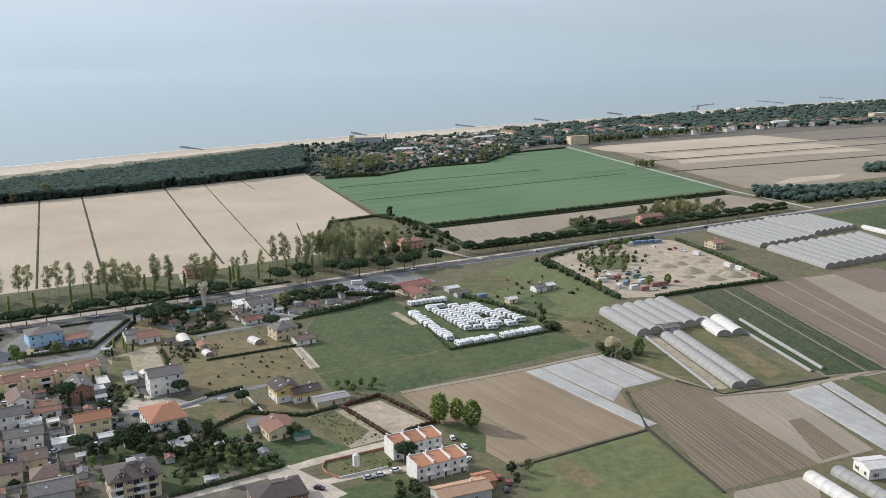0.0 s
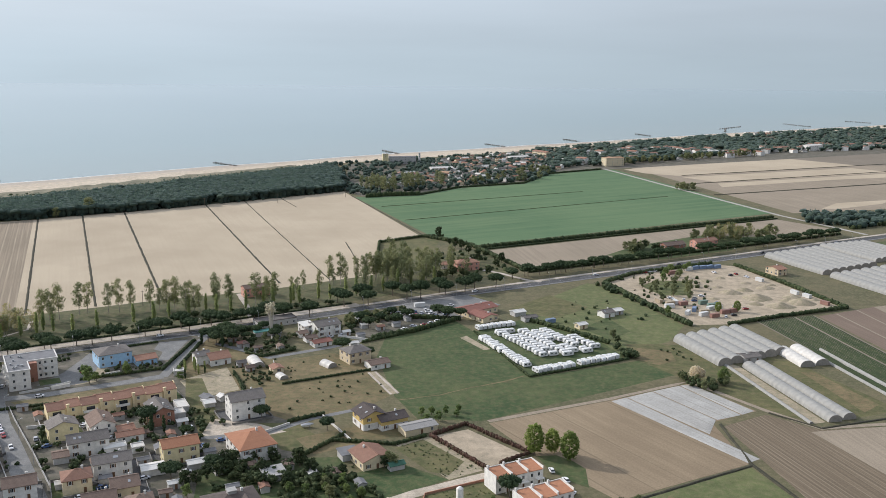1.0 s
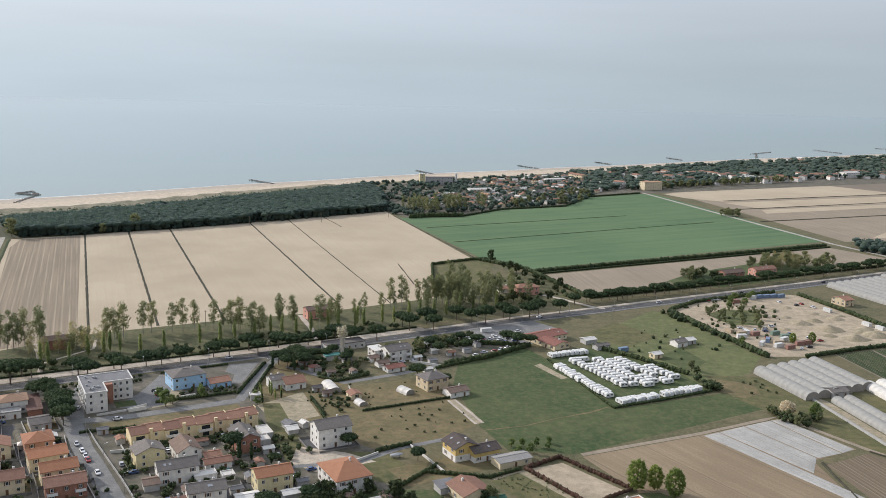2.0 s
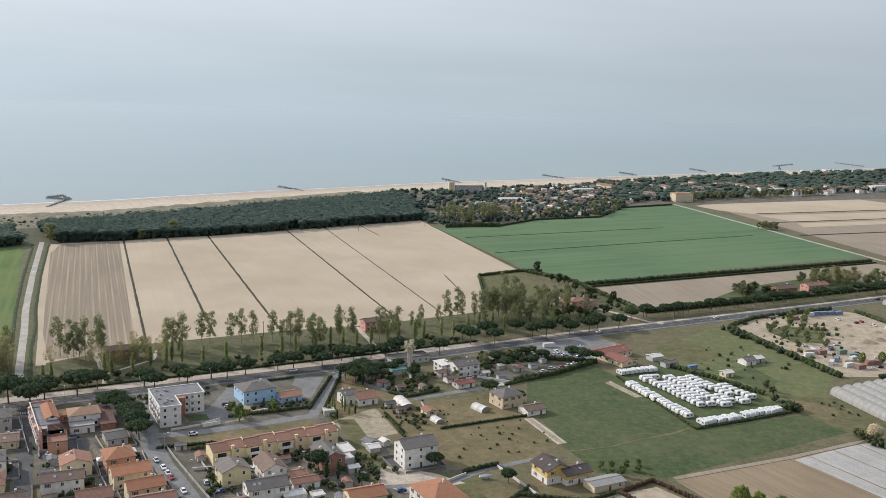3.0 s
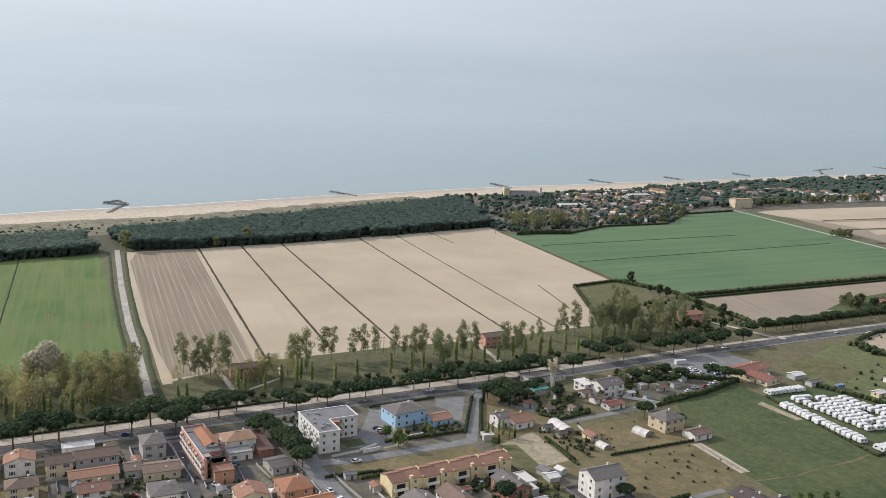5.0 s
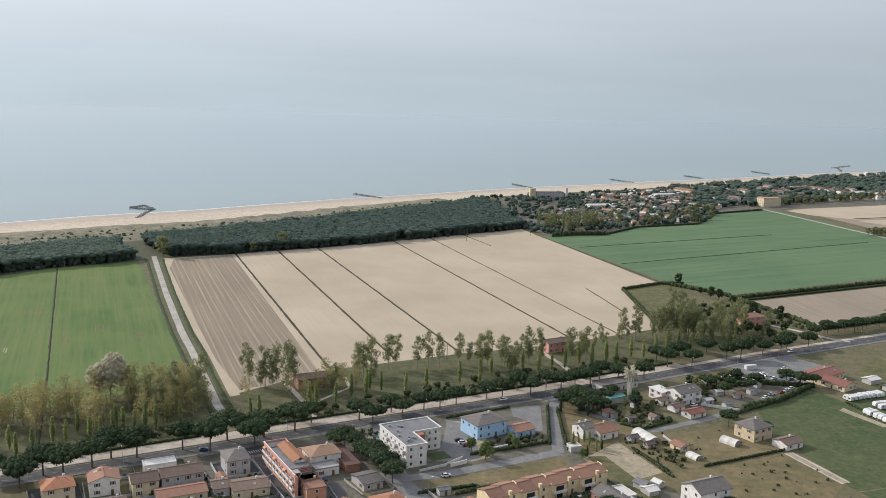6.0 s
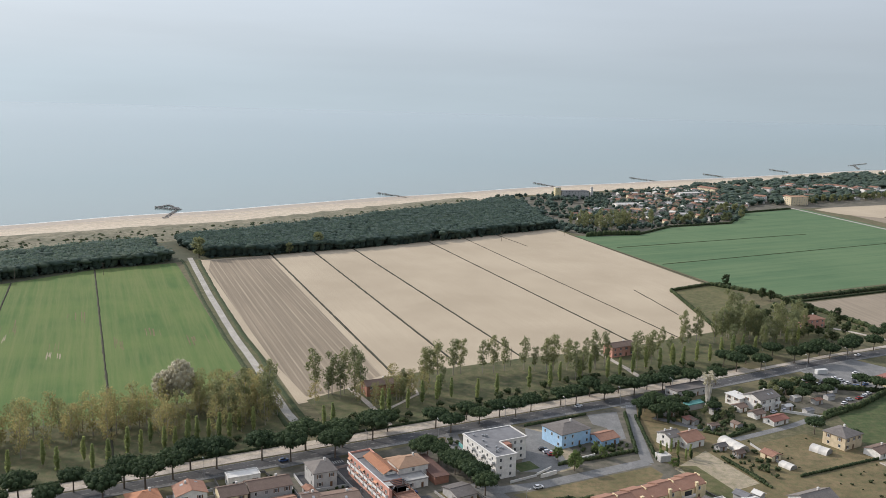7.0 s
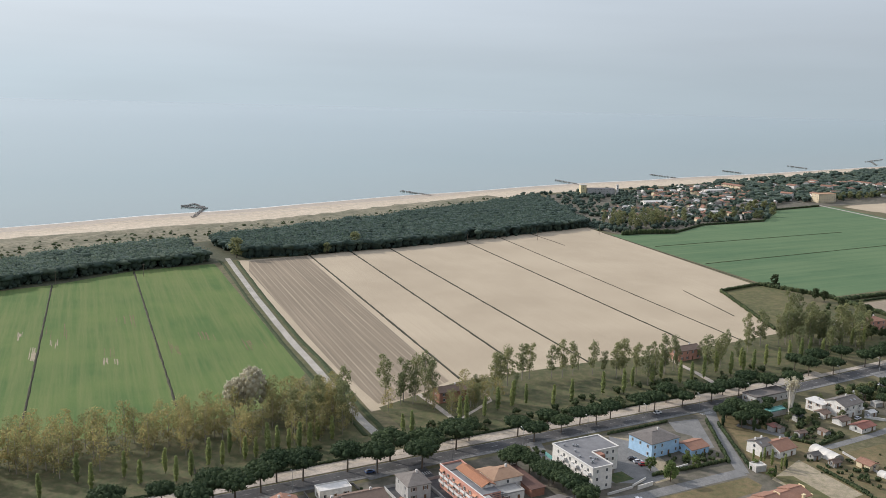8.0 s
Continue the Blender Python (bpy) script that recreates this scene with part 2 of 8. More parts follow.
M_SHEET = rows_mat("crop_fleece", (0.34, 0.33, 0.305), (0.42, 0.41, 0.382), (0.285, 0.272, 0.248), -58.0, 1.6, 0.3, 0.08, (0.24, 0.222, 0.188), 6.0, 0.9, 0.5)

m, n, l, b = base_mat("sea_water", 0.16, 0.5)
b.inputs["IOR"].default_value = 1.33
v = n.new("ShaderNodeTexCoord").outputs["Object"]
# turbid green shallows; the paling further out puts haze into the water colour
col = ramp_node(n, l, noise_node(n, l, v, 0.0016, 4), (0.3, (0.93, 0.94, 0.95)), (0.7, (1.05, 1.05, 1.04)))
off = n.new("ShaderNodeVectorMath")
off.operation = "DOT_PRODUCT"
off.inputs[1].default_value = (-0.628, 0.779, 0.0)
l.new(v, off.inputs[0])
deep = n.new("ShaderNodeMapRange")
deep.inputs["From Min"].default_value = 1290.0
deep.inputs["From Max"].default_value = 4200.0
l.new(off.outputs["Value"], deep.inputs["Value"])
sea_haze_col = ramp_node(n, l, deep.outputs["Result"], (0.0, (0.165, 0.218, 0.205)), (0.12, (0.15, 0.222, 0.222)), (0.45, (0.19, 0.262, 0.275)), (1.0, (0.25, 0.315, 0.335)))
col = blend_node(n, l, 1.0, sea_haze_col, col, "MULTIPLY")
l.new(col, b.inputs["Base Color"])
mp = n.new("ShaderNodeMapping")
mp.inputs["Rotation"].default_value = (0, 0, radians(-37))
mp.inputs["Scale"].default_value = (0.03, 0.12, 1)
l.new(v, mp.inputs["Vector"])
bump_node(n, l, b, noise_node(n, l, mp.outputs["Vector"], 1.0, 6, 0.6), 0.08, 0.5)
M_SEA = m
M_FOAM = surf("foam", (0.7, 0.7, 0.68), (0.8, 0.8, 0.78), (0.5, 0.52, 0.5), 0.05, 0.5, 0.6)
M_ROCK = surf("breakwater_rock", (0.24, 0.225, 0.21), (0.32, 0.30, 0.285), (0.17, 0.16, 0.155), 0.3, 1.5)
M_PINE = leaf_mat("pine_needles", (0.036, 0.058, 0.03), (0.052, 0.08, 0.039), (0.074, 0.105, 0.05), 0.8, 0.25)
# the sheen and pale bluish greens stand in for haze over the far wood
M_FOREST = leaf_mat("far_wood_hazed_leaves", (0.082, 0.124, 0.104), (0.102, 0.148, 0.118), (0.132, 0.174, 0.126), 0.95, 0.55, 0.25)
M_SPRING = leaf_mat("spring_leaves", (0.175, 0.20, 0.10), (0.225, 0.245, 0.125), (0.285, 0.295, 0.16), 0.75, 0.45)
M_RUSSET = leaf_mat("budding_leaves", (0.30, 0.24, 0.12), (0.32, 0.295, 0.14), (0.29, 0.32, 0.145), 0.75, 0.62)
M_CYPRESS = leaf_mat("upright_poplar_leaves", (0.25, 0.30, 0.125), (0.315, 0.37, 0.155), (0.38, 0.42, 0.185), 0.75, 0.6)
M_HEDGE = leaf_mat("hedge_leaves", (0.035, 0.052, 0.025), (0.052, 0.074, 0.034), (0.085, 0.10, 0.046), 0.8, 0.15)
M_REDHEDGE = leaf_mat("red_hedge_leaves", (0.075, 0.042, 0.032), (0.10, 0.055, 0.042), (0.085, 0.072, 0.045), 0.8, 0.1)
M_BLOSSOM = leaf_mat("bare_pale_twigs", (0.52, 0.48, 0.38), (0.64, 0.60, 0.49), (0.74, 0.70, 0.58), 0.8, 0.6)
M_FRESH = leaf_mat("fresh_leaves", (0.19, 0.245, 0.075), (0.25, 0.31, 0.095), (0.31, 0.37, 0.125), 0.75, 0.66)
M_BRIGHT = leaf_mat("bright_leaves", (0.14, 0.195, 0.075), (0.185, 0.245, 0.095), (0.235, 0.295, 0.12), 0.75, 0.58)
M_BARK = tint("bark", (0.16, 0.13, 0.10), 0.3)
M_PALEBARK = tint("pale_bark", (0.36, 0.32, 0.27), 0.25)


# ---- building helpers ----
def mesh_from(name, verts, faces, mat, smooth=False):
    me = bpy.data.meshes.new(name)
    me.from_pydata(verts, [], faces)
    me.materials.append(mat)
    if smooth:
        me.polygons.foreach_set("use_smooth", [True] * len(me.polygons))
    me.update()
    return me


def put(name, me, parent=None, m=None, label=""):
    ob = new(name, me)
    if parent is not None:
        ob.parent = parent
    if m is not None:
        ob.matrix_basis = m
    return tagged(ob, label)


def part(name, bm, material, parent, label="", m=None):
    me = bpy.data.meshes.new(name)
    bm.to_mesh(me)
    bm.free()
    me.materials.append(material)
    return put(name, me, parent, m, label)


def sheet(name, pts, z, mat, label, category="field"):
    """A flat piece of the ground, its corners given in plan."""
    area = sum(a[0] * b2[1] - b2[0] * a[1] for a, b2 in zip(pts, pts[1:] + pts[:1]))
    ring = pts if area > 0 else pts[::-1]
    me = mesh_from(name, [(x, y, z) for x, y in ring], [tuple(range(len(ring)))], mat)
    return tagged(put(name, me), label, category, kind="structure")


def along(pts, step):
    """Points at even steps along a line in plan, with the way it runs."""
    out = []
    for (ax, ay), (bx, by) in zip(pts, pts[1:]):
        d = math.hypot(bx - ax, by - ay)
        k = max(1, round(d / step))
        for i in range(k):
            u = i / k
            out.append((ax + (bx - ax) * u, ay + (by - ay) * u, (bx - ax) / d, (by - ay) / d))
    (ax, ay), (bx, by) = pts[-2:]
    d = math.hypot(bx - ax, by - ay)
    out.append((bx, by, (bx - ax) / d, (by - ay) / d))
    return out


def strip(name, pts, profile, mat, label, category="road", step=40.0, wobble=0.0, kind="structure"):
    """A band swept along a line: profile gives (offset to the left, height) pairs."""
    vs, fs, k = [], [], len(profile)
    for x, y, dx, dy in along(pts, step):
        for o, h in profile:
            w = noise.noise((x * 0.13, y * 0.13, o)) * wobble
            vs.append((x - dy * (o + w), y + dx * (o + w), h + (abs(w) * 0.5 if h > 0.1 else 0)))
    for i in range(len(vs) // k - 1):
        for j in range(k - 1):
            a = i * k + j
            fs.append((a, a + k, a + k + 1, a + 1))
    ob = put(name, mesh_from(name, vs, fs, mat))
    return tagged(ob, label, category, kind=kind)


def box_into(vs, fs, x0, x1, y0, y1, z0, z1):
    i = len(vs)
    vs += [(x0, y0, z0), (x1, y0, z0), (x1, y1, z0), (x0, y1, z0), (x0, y0, z1), (x1, y0, z1), (x1, y1, z1), (x0, y1, z1)]
    fs += [(i, i + 3, i + 2, i + 1), (i + 4, i + 5, i + 6, i + 7), (i, i + 1, i + 5, i + 4), (i + 1, i + 2, i + 6, i + 5), (i + 2, i + 3, i + 7, i + 6), (i + 3, i, i + 4, i + 7)]


def boxes_mesh(name, boxes, mat):
    vs, fs = [], []
    for bx in boxes:
        box_into(vs, fs, *bx)
    return mesh_from(name, vs, fs, mat)

# ---- ground, sea and shore ----
BEACH_IN = [(-3800, -1500), (-1500, 250), (-715, 880), (-640, 955), (-505, 1050), (-317, 1252), (-190, 1388), (16, 1536), (224, 1690), (486, 1898), (1097, 2290), (4500, 4600)]
WATER_AT = [(-3900, -1400), (-1590, 330), (-761, 969), (-655, 1070), (-545, 1163), (-390, 1308), (-144, 1520), (5, 1625), (240, 1790), (500, 1985), (1158, 2412), (4400, 4700)]
sheet("ground", BEACH_IN + [(9000, 4600), (9000, -6000), (-3800, -6000)], 0.0, M_GROUND, "flat coastal farmland of grass and bare earth", "ground")
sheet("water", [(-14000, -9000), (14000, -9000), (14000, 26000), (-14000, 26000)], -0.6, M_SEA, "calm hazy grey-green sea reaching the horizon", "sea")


def between(a, b, u):
    return [((1 - u) * p[0] + u * q[0], (1 - u) * p[1] + u * q[1]) for p, q in zip(a, b)]


def shore(name, levels, mat, label):
    vs, fs = [], []
    k = len(levels)
    fine = []
    for u, z in levels:
        pts = between(BEACH_IN, WATER_AT, u)
        row = []
        for (ax, ay), (bx, by) in zip(pts, pts[1:]):
            for i in range(24):
                w = i / 24
                x, y = ax + (bx - ax) * w, ay + (by - ay) * w
                d = noise.noise((x * 0.006, y * 0.006, u * 3)) * 10 * min(1, u * 2)
                row.append((x - 0.6 * d, y + 0.8 * d, z))
        fine.append(row)
    for row in zip(*fine):
        vs += row
    for i in range(len(vs) // k - 1):
        for j in range(k - 1):
            a = i * k + j
            fs.append((a, a + k, a + k + 1, a + 1))
    return tagged(put(name, mesh_from(name, vs, fs, mat, True)), label, "beach", kind="structure")


shore("beach", [(-0.05, 0.03), (0.4, 0.25), (0.72, 0.0)], M_SAND, "broad pale sand beach along the sea")
shore("wet_beach", [(0.715, 0.004), (0.95, -0.45), (1.3, -1.6)], M_WETSAND, "darker wet sand at the waterline")
shore("tide_line", [(0.56, 0.175), (0.59, 0.155)], M_WETSAND, "thin dark line of drift on the sand")
shore("tide_line", [(0.665, 0.09), (0.68, 0.075)], M_WETSAND, "thin dark line of drift on the sand")

# dunes behind the beach
strip("dune", [(-1500, 205), (-710, 840), (-640, 905), (-570, 960), (-490, 1015), (-420, 1090), (-325, 1200), (-235, 1300)], [(-46, 0.05), (-30, 0.9), (-10, 0.5), (8, 1.3), (20, 0.8), (34, 1.0), (48, 0.4), (54, 0.1)], M_DUNE, "scrubby sand dunes with dry grass", "dune", 12.0, 6.0)

# ---- fields beyond the main road ----
sheet("field", [(-480, 838), (-470, 797.5), (-387.5, 610.5), (-361.5, 553), (-335, 503), (-322, 512), (-301, 541), (-436, 866)], 0.032, M_SOIL_DARK, "harrowed brown field with pale drill lines")
sheet("field", [(-436, 869), (-297, 540), (-222, 583), (-168, 607), (-91, 659), (-98, 777), (-62, 803), (-164, 1078)], 0.02, M_SOIL, "bare pale brown field cut by narrow ditches")
sheet("field", [(-625, 704), (-598, 728), (-560, 783), (-505, 822), (-378, 545), (-385, 494), (-423, 462), (-478, 437), (-640, 370), (-760, 600)], 0.02, M_WHEAT, "bright green field of young wheat")
sheet("field", [(-146, 1034), (-74, 1053), (-27, 1118), (55, 1163), (95, 1262), (177, 1320), (196, 1326), (300, 954), (-14, 771), (-56, 812)], 0.02, M_WHEAT_FAR, "large dark green field of dense young wheat")
sheet("field", [(-4, 750), (20, 682), (99, 735), (325, 866), (289, 916)], 0.02, M_PALESOIL, "fallow pale brown field beside the road")
sheet("field", [(223, 1354), (320, 955), (420, 985), (900, 1260), (1500, 1500), (1500, 1850), (781, 1640)], 0.02, M_PALESOIL, "broad bare field in pale brown bands")
sheet("field", [(211, 1326), (354, 1445), (500, 1510), (582, 1412), (278, 1257), (232, 1285)], 0.04, M_SOIL, "pale sandy band of the bare field")
sheet("field", [(275, 1245), (558, 1374), (597, 1328), (309, 1196)], 0.045, M_SOIL, "pale sandy band of the bare field")
sheet("field", [(306, 1184), (591, 1314), (615, 1286), (471, 1233), (302, 1150)], 0.05, M_SOIL, "pale sandy band of the bare field")
sheet("field", [(362, 987), (395, 1028), (469, 1057), (446, 1027), (380, 987)], 0.045, M_SOIL, "pale sandy patch in the bare field")
sheet("field", [(582, 1412), (500, 1510), (781, 1640), (1500, 1850), (1500, 1600), (900, 1420)], 0.035, M_DULLSOIL, "dull brown tilled field beyond the pale bands")
sheet("field", [(-98, 776), (-62, 803), (-45, 806), (-52, 722), (-91, 662)], 0.04, M_OLIVE, "small walled meadow beside a villa", "meadow")
sheet("park", [(-334, 498), (-297, 540), (-222, 583), (-168, 607), (-91, 659), (-52, 720), (-14, 765), (14, 672), (-150, 545), (-310, 452)], 0.03, M_PARK, "shaded park grass under rows of trees", "park")
sheet("park", [(-378, 545), (-385, 494), (-423, 462), (-478, 437), (-640, 370), (-640, 260), (-372, 418), (-334, 440), (-331, 458)], 0.035, M_PARK, "shaded grass under budding trees", "park")

sheet("field_edge", [(-489, 838), (-485.9, 822.7), (-457.4, 757.3), (-391.8, 609.8), (-366.5, 557.4), (-337, 492), (-318, 507), (-297, 540), (-436, 869)], 0.022, M_SOIL, "pale unploughed margin beside the lane", "field")


def ditch(a, b, w=1.4, mat=M_DITCH):
    # a low raised ridge; M_DITCH paints in the shade of the hollow
    w *= 0.62
    strip("ditch", [a, b], [(-w, 0.03), (-w * 0.5, 0.4), (w * 0.2, 0.34), (w, 0.03)], mat, "narrow weedy drainage ditch across the field", "ditch", 4.0, 0.4)


ditch((-436.3, 876.5), (-295.5, 544))
ditch((-401, 896), (-260, 564))
ditch((-370, 924), (-222.5, 581))
ditch((-298, 968), (-155.7, 629.4), 1.2)
ditch((-266, 1003.8), (-121.7, 639.8), 0.7)
ditch((-234, 1034.5), (-200, 960), 0.6)
ditch((-126.5, 775.4), (-108.5, 700), 0.7)
ditch((-559, 784), (-423, 475), 1.0)
ditch((-423, 475), (-398, 416), 0.9)
ditch((-598, 726), (-485, 450), 1.0)
LANE_LEFT = [(-505, 836), (-494.7, 815), (-444.5, 695.7), (-402, 600), (-378, 549), (-336, 462)]
LANE_RIGHT = [(-489, 836), (-482.5, 818.5), (-436.6, 708.5), (-391, 604), (-372.7, 566.9), (-354, 521.6), (-326, 463)]
for line in (LANE_LEFT, LANE_RIGHT):
    for a, b2 in zip(line, line[1:]):
        ditch(a, b2, 2.1, M_VERGE)
ditch((-152, 1046), (-59, 806), 1.0)
ditch((-111, 969), (120, 1098), 0.3, M_PARK)
ditch((-82, 888), (215, 1066), 0.36, M_PARK)

# ---- roads ----
ROAD = [(-900, 95), (-600, 268), (-366, 405), (-240, 479), (-150, 530), (-35, 603), (96, 678), (190, 732), (312, 804), (430, 872), (1300, 1390)]
strip("road", ROAD, [(-4.2, 0.05), (0, 0.09), (4.2, 0.05)], M_ASPHALT, "straight two-lane asphalt main road", "road", 30)
strip("pavement", ROAD, [(5.2, 0.04), (5.25, 0.17), (8.8, 0.17), (8.85, 0.04)], M_PAVE, "pale paved cycle path beside the main road", "pavement", 30, 0.0)
strip("shoulder", [(-700, 210), (-600, 268), (-366, 405), (-240, 479), (-150, 530), (-90, 568)], [(8.8, 0.05), (11, 0.09), (14.0, 0.05)], M_GRAVEL, "dusty pale shoulder under the roadside pines", "verge", 8, 0.8)
strip("pavement", ROAD, [(-6.2, 0.04), (-6.15, 0.16), (-4.5, 0.16), (-4.45, 0.04)], M_STREET, "narrow pale pavement along the main road", "pavement", 30, 0.0)
FARM_LANE = [(-500.5, 846), (-444.6, 712.6), (-399.5, 609), (-373.8, 554.6), (-340, 480), (-327, 456)]
strip("verge", FARM_LANE, [(-7.0, 0.026), (6.6, 0.026)], M_PARK, "grass verge on both sides of the farm lane", "verge", 20, 0.5)
strip("farm_lane", FARM_LANE, [(-2.15, 0.05), (0, 0.1), (2.15, 0.05)], M_LANE, "straight pale farm lane to the beach", "lane", 20, 0.3)
strip("farm_lane", [(183, 1334), (247, 1116), (301, 940), (345, 838)], [(-2.5, 0.05), (0, 0.1), (2.5, 0.05)], M_LANE, "pale farm lane between the far fields", "lane", 20, 0.3)

# ---- woods ----
def ico(sub):
    bm = bmesh.new()
    bmesh.ops.create_icosphere(bm, subdivisions=sub, radius=1.0)
    vs = np.array([v.co[:] for v in bm.verts])
    fs = np.array([[v.index for v in f.verts] for f in bm.faces])
    bm.free()
    return vs, fs


ICO1, ICO2 = ico(1), ico(2)
RNG = np.random.RandomState(7)


def lumpy(base, amount, seed):
    vs, fs = base
    d = np.array([1 + amount * noise.noise((v[0] * 1.9 + seed * 7.3, v[1] * 1.9, v[2] * 1.9 + seed)) for v in vs])
    return vs * d[:, None], fs


LUMPS = [lumpy(ICO2, 0.55, k) for k in range(8)]
BITS = [lumpy(ICO1, 0.6, k + 20) for k in range(8)]


def gather(items):
    """Joins many transformed bits (verts, faces, offset, scale, turn) into one list."""
    vs, fs, k = [], [], 0
    for (v, f), at, sc, turn in items:
        c, s = math.cos(turn), math.sin(turn)
        w = v * sc
        w = np.c_[w[:, 0] * c - w[:, 1] * s, w[:, 0] * s + w[:, 1] * c, w[:, 2]] + at
        vs.append(w)
        fs.append(f + k)
        k += len(w)
    return np.concatenate(vs).tolist(), np.concatenate(fs).tolist()


def cards(r, centres, per, size):
    """Small leaf sprays spread over a set of clumps (x, y, z, radius)."""
    n_all = len(centres) * per
    c = np.repeat(np.array(centres, float), per, axis=0)
    d = r.normal(size=(n_all, 3))
    d /= np.linalg.norm(d, axis=1)[:, None]
    p = c[:, :3] + d * (c[:, 3:4] * r.uniform(0.55, 1.12, (n_all, 1)))
    a = r.normal(size=(n_all, 3))
    a /= np.linalg.norm(a, axis=1)[:, None]
    b2 = np.cross(a, d + 0.3 * r.normal(size=(n_all, 3)))
    b2 /= np.linalg.norm(b2, axis=1)[:, None] + 1e-6
    s = size * r.uniform(0.6, 1.3, (n_all, 1))
    vs = np.stack([p - a * s, p + b2 * s * 0.7, p + a * s, p - b2 * s * 0.7], 1).reshape(-1, 3)
    fs = np.arange(n_all * 4).reshape(-1, 4)
    return vs.tolist(), fs.tolist()


def wood(name, front, back, count, low, high, mat, label, seed, flat=0.8, radius=(2.2, 3.8), bits=1, thin=False):
    """A far wood between two lines in plan: crowns of uneven height over shrubs."""
    r = np.random.RandomState(seed)
    items = []
    fr, bk = np.array(front, float), np.array(back, float)
    seg = np.cumsum(np.r_[0, np.hypot(*np.diff((fr + bk) / 2, axis=0).T)])
    for i in range(count):
        u = r.rand() * seg[-1]
        v = r.rand()
        a = np.array([np.interp(u, seg, fr[:, 0]), np.interp(u, seg, fr[:, 1])])
        b2 = np.array([np.interp(u, seg, bk[:, 0]), np.interp(u, seg, bk[:, 1])])
        p = a + (b2 - a) * v
        p = p + np.array((1.0, 0.6)) * 9 * noise.noise((p[0] * 0.022, p[1] * 0.022, seed + 0.5))
        h = low + (high - low) * (0.5 + 0.45 * noise.noise((p[0] * 0.02, p[1] * 0.02, seed)) + 0.25 * (r.rand() - 0.5) * 2)
        rad = r.uniform(*radius)
        if thin and v > 0.86:
            if r.rand() < 0.45:
                continue
            h, rad = h * r.uniform(0.25, 0.8), rad * r.uniform(0.45, 0.8)
        th = rad * flat * r.uniform(0.7, 1.1)
        items.append((LUMPS[r.randint(8)], (p[0], p[1], h - th), (rad, rad, th), r.rand() * 6.3))
        for q in range(bits):
            w = r.rand() * 6.3
            items.append((BITS[r.randint(8)], (p[0] + math.cos(w) * rad * 0.7, p[1] + math.sin(w) * rad * 0.7, h - th * r.uniform(0.5, 1.6)), np.array((rad, rad, th)) * r.uniform(0.3, 0.5), w))
        if v < 0.2 or r.rand() < 0.25:
            q = r.uniform(1.0, 2.2)
            items.append((BITS[r.randint(8)], (p[0] + r.uniform(-3, 3), p[1] + r.uniform(-3, 3), q * 0.6), (q, q, q), 0))
            items.append((BITS[r.randint(8)], (p[0], p[1], h * 0.4), (rad * 0.6, rad * 0.6, h * 0.35), 0))
    vs, fs = gather(items)
    tops = [(at[0], at[1], at[2], sc[0] * 0.95) for (q, f), at, sc, turn in items if len(f) > 30]
    v2, f2 = cards(r, tops, 22, 0.72)
    k = len(vs)
    vs, fs = vs + v2, fs + [[i + k for i in f] for f in f2]
    return tagged(put(name, mesh_from(name, vs, fs, mat, True)), label, "wood", kind="stuff")


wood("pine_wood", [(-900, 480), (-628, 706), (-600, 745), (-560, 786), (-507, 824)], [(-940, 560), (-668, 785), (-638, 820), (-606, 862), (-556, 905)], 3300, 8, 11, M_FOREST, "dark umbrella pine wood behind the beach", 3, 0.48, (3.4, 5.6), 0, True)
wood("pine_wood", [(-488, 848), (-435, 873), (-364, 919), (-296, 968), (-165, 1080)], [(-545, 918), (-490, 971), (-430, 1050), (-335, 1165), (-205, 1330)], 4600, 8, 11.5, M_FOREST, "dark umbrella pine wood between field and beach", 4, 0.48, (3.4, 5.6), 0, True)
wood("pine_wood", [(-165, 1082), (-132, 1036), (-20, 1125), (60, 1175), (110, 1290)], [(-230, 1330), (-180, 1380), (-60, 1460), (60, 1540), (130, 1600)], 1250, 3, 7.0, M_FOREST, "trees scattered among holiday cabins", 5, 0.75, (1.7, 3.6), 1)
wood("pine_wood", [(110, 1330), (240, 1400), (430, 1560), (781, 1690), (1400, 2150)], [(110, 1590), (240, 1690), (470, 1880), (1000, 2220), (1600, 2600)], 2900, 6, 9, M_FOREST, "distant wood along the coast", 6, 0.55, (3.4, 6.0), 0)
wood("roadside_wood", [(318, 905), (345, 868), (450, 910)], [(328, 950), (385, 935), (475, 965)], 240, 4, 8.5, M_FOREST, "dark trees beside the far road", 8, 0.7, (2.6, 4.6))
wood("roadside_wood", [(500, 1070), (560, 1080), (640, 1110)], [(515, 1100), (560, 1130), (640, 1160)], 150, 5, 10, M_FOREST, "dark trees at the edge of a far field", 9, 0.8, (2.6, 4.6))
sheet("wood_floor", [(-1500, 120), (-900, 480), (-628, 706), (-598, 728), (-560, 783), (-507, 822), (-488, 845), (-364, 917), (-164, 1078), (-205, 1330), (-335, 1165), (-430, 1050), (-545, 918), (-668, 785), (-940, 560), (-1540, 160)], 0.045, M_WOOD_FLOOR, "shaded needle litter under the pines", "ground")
sheet("camp_ground", [(-164, 1078), (-132, 1034), (-74, 1056), (-27, 1121), (55, 1166), (95, 1265), (177, 1323), (196, 1330), (781, 1640), (1400, 2150), (1000, 2190), (470, 1850), (130, 1590), (-190, 1360)], 0.045, M_VILLAGE, "grassy and sandy ground between holiday cabins", "ground")

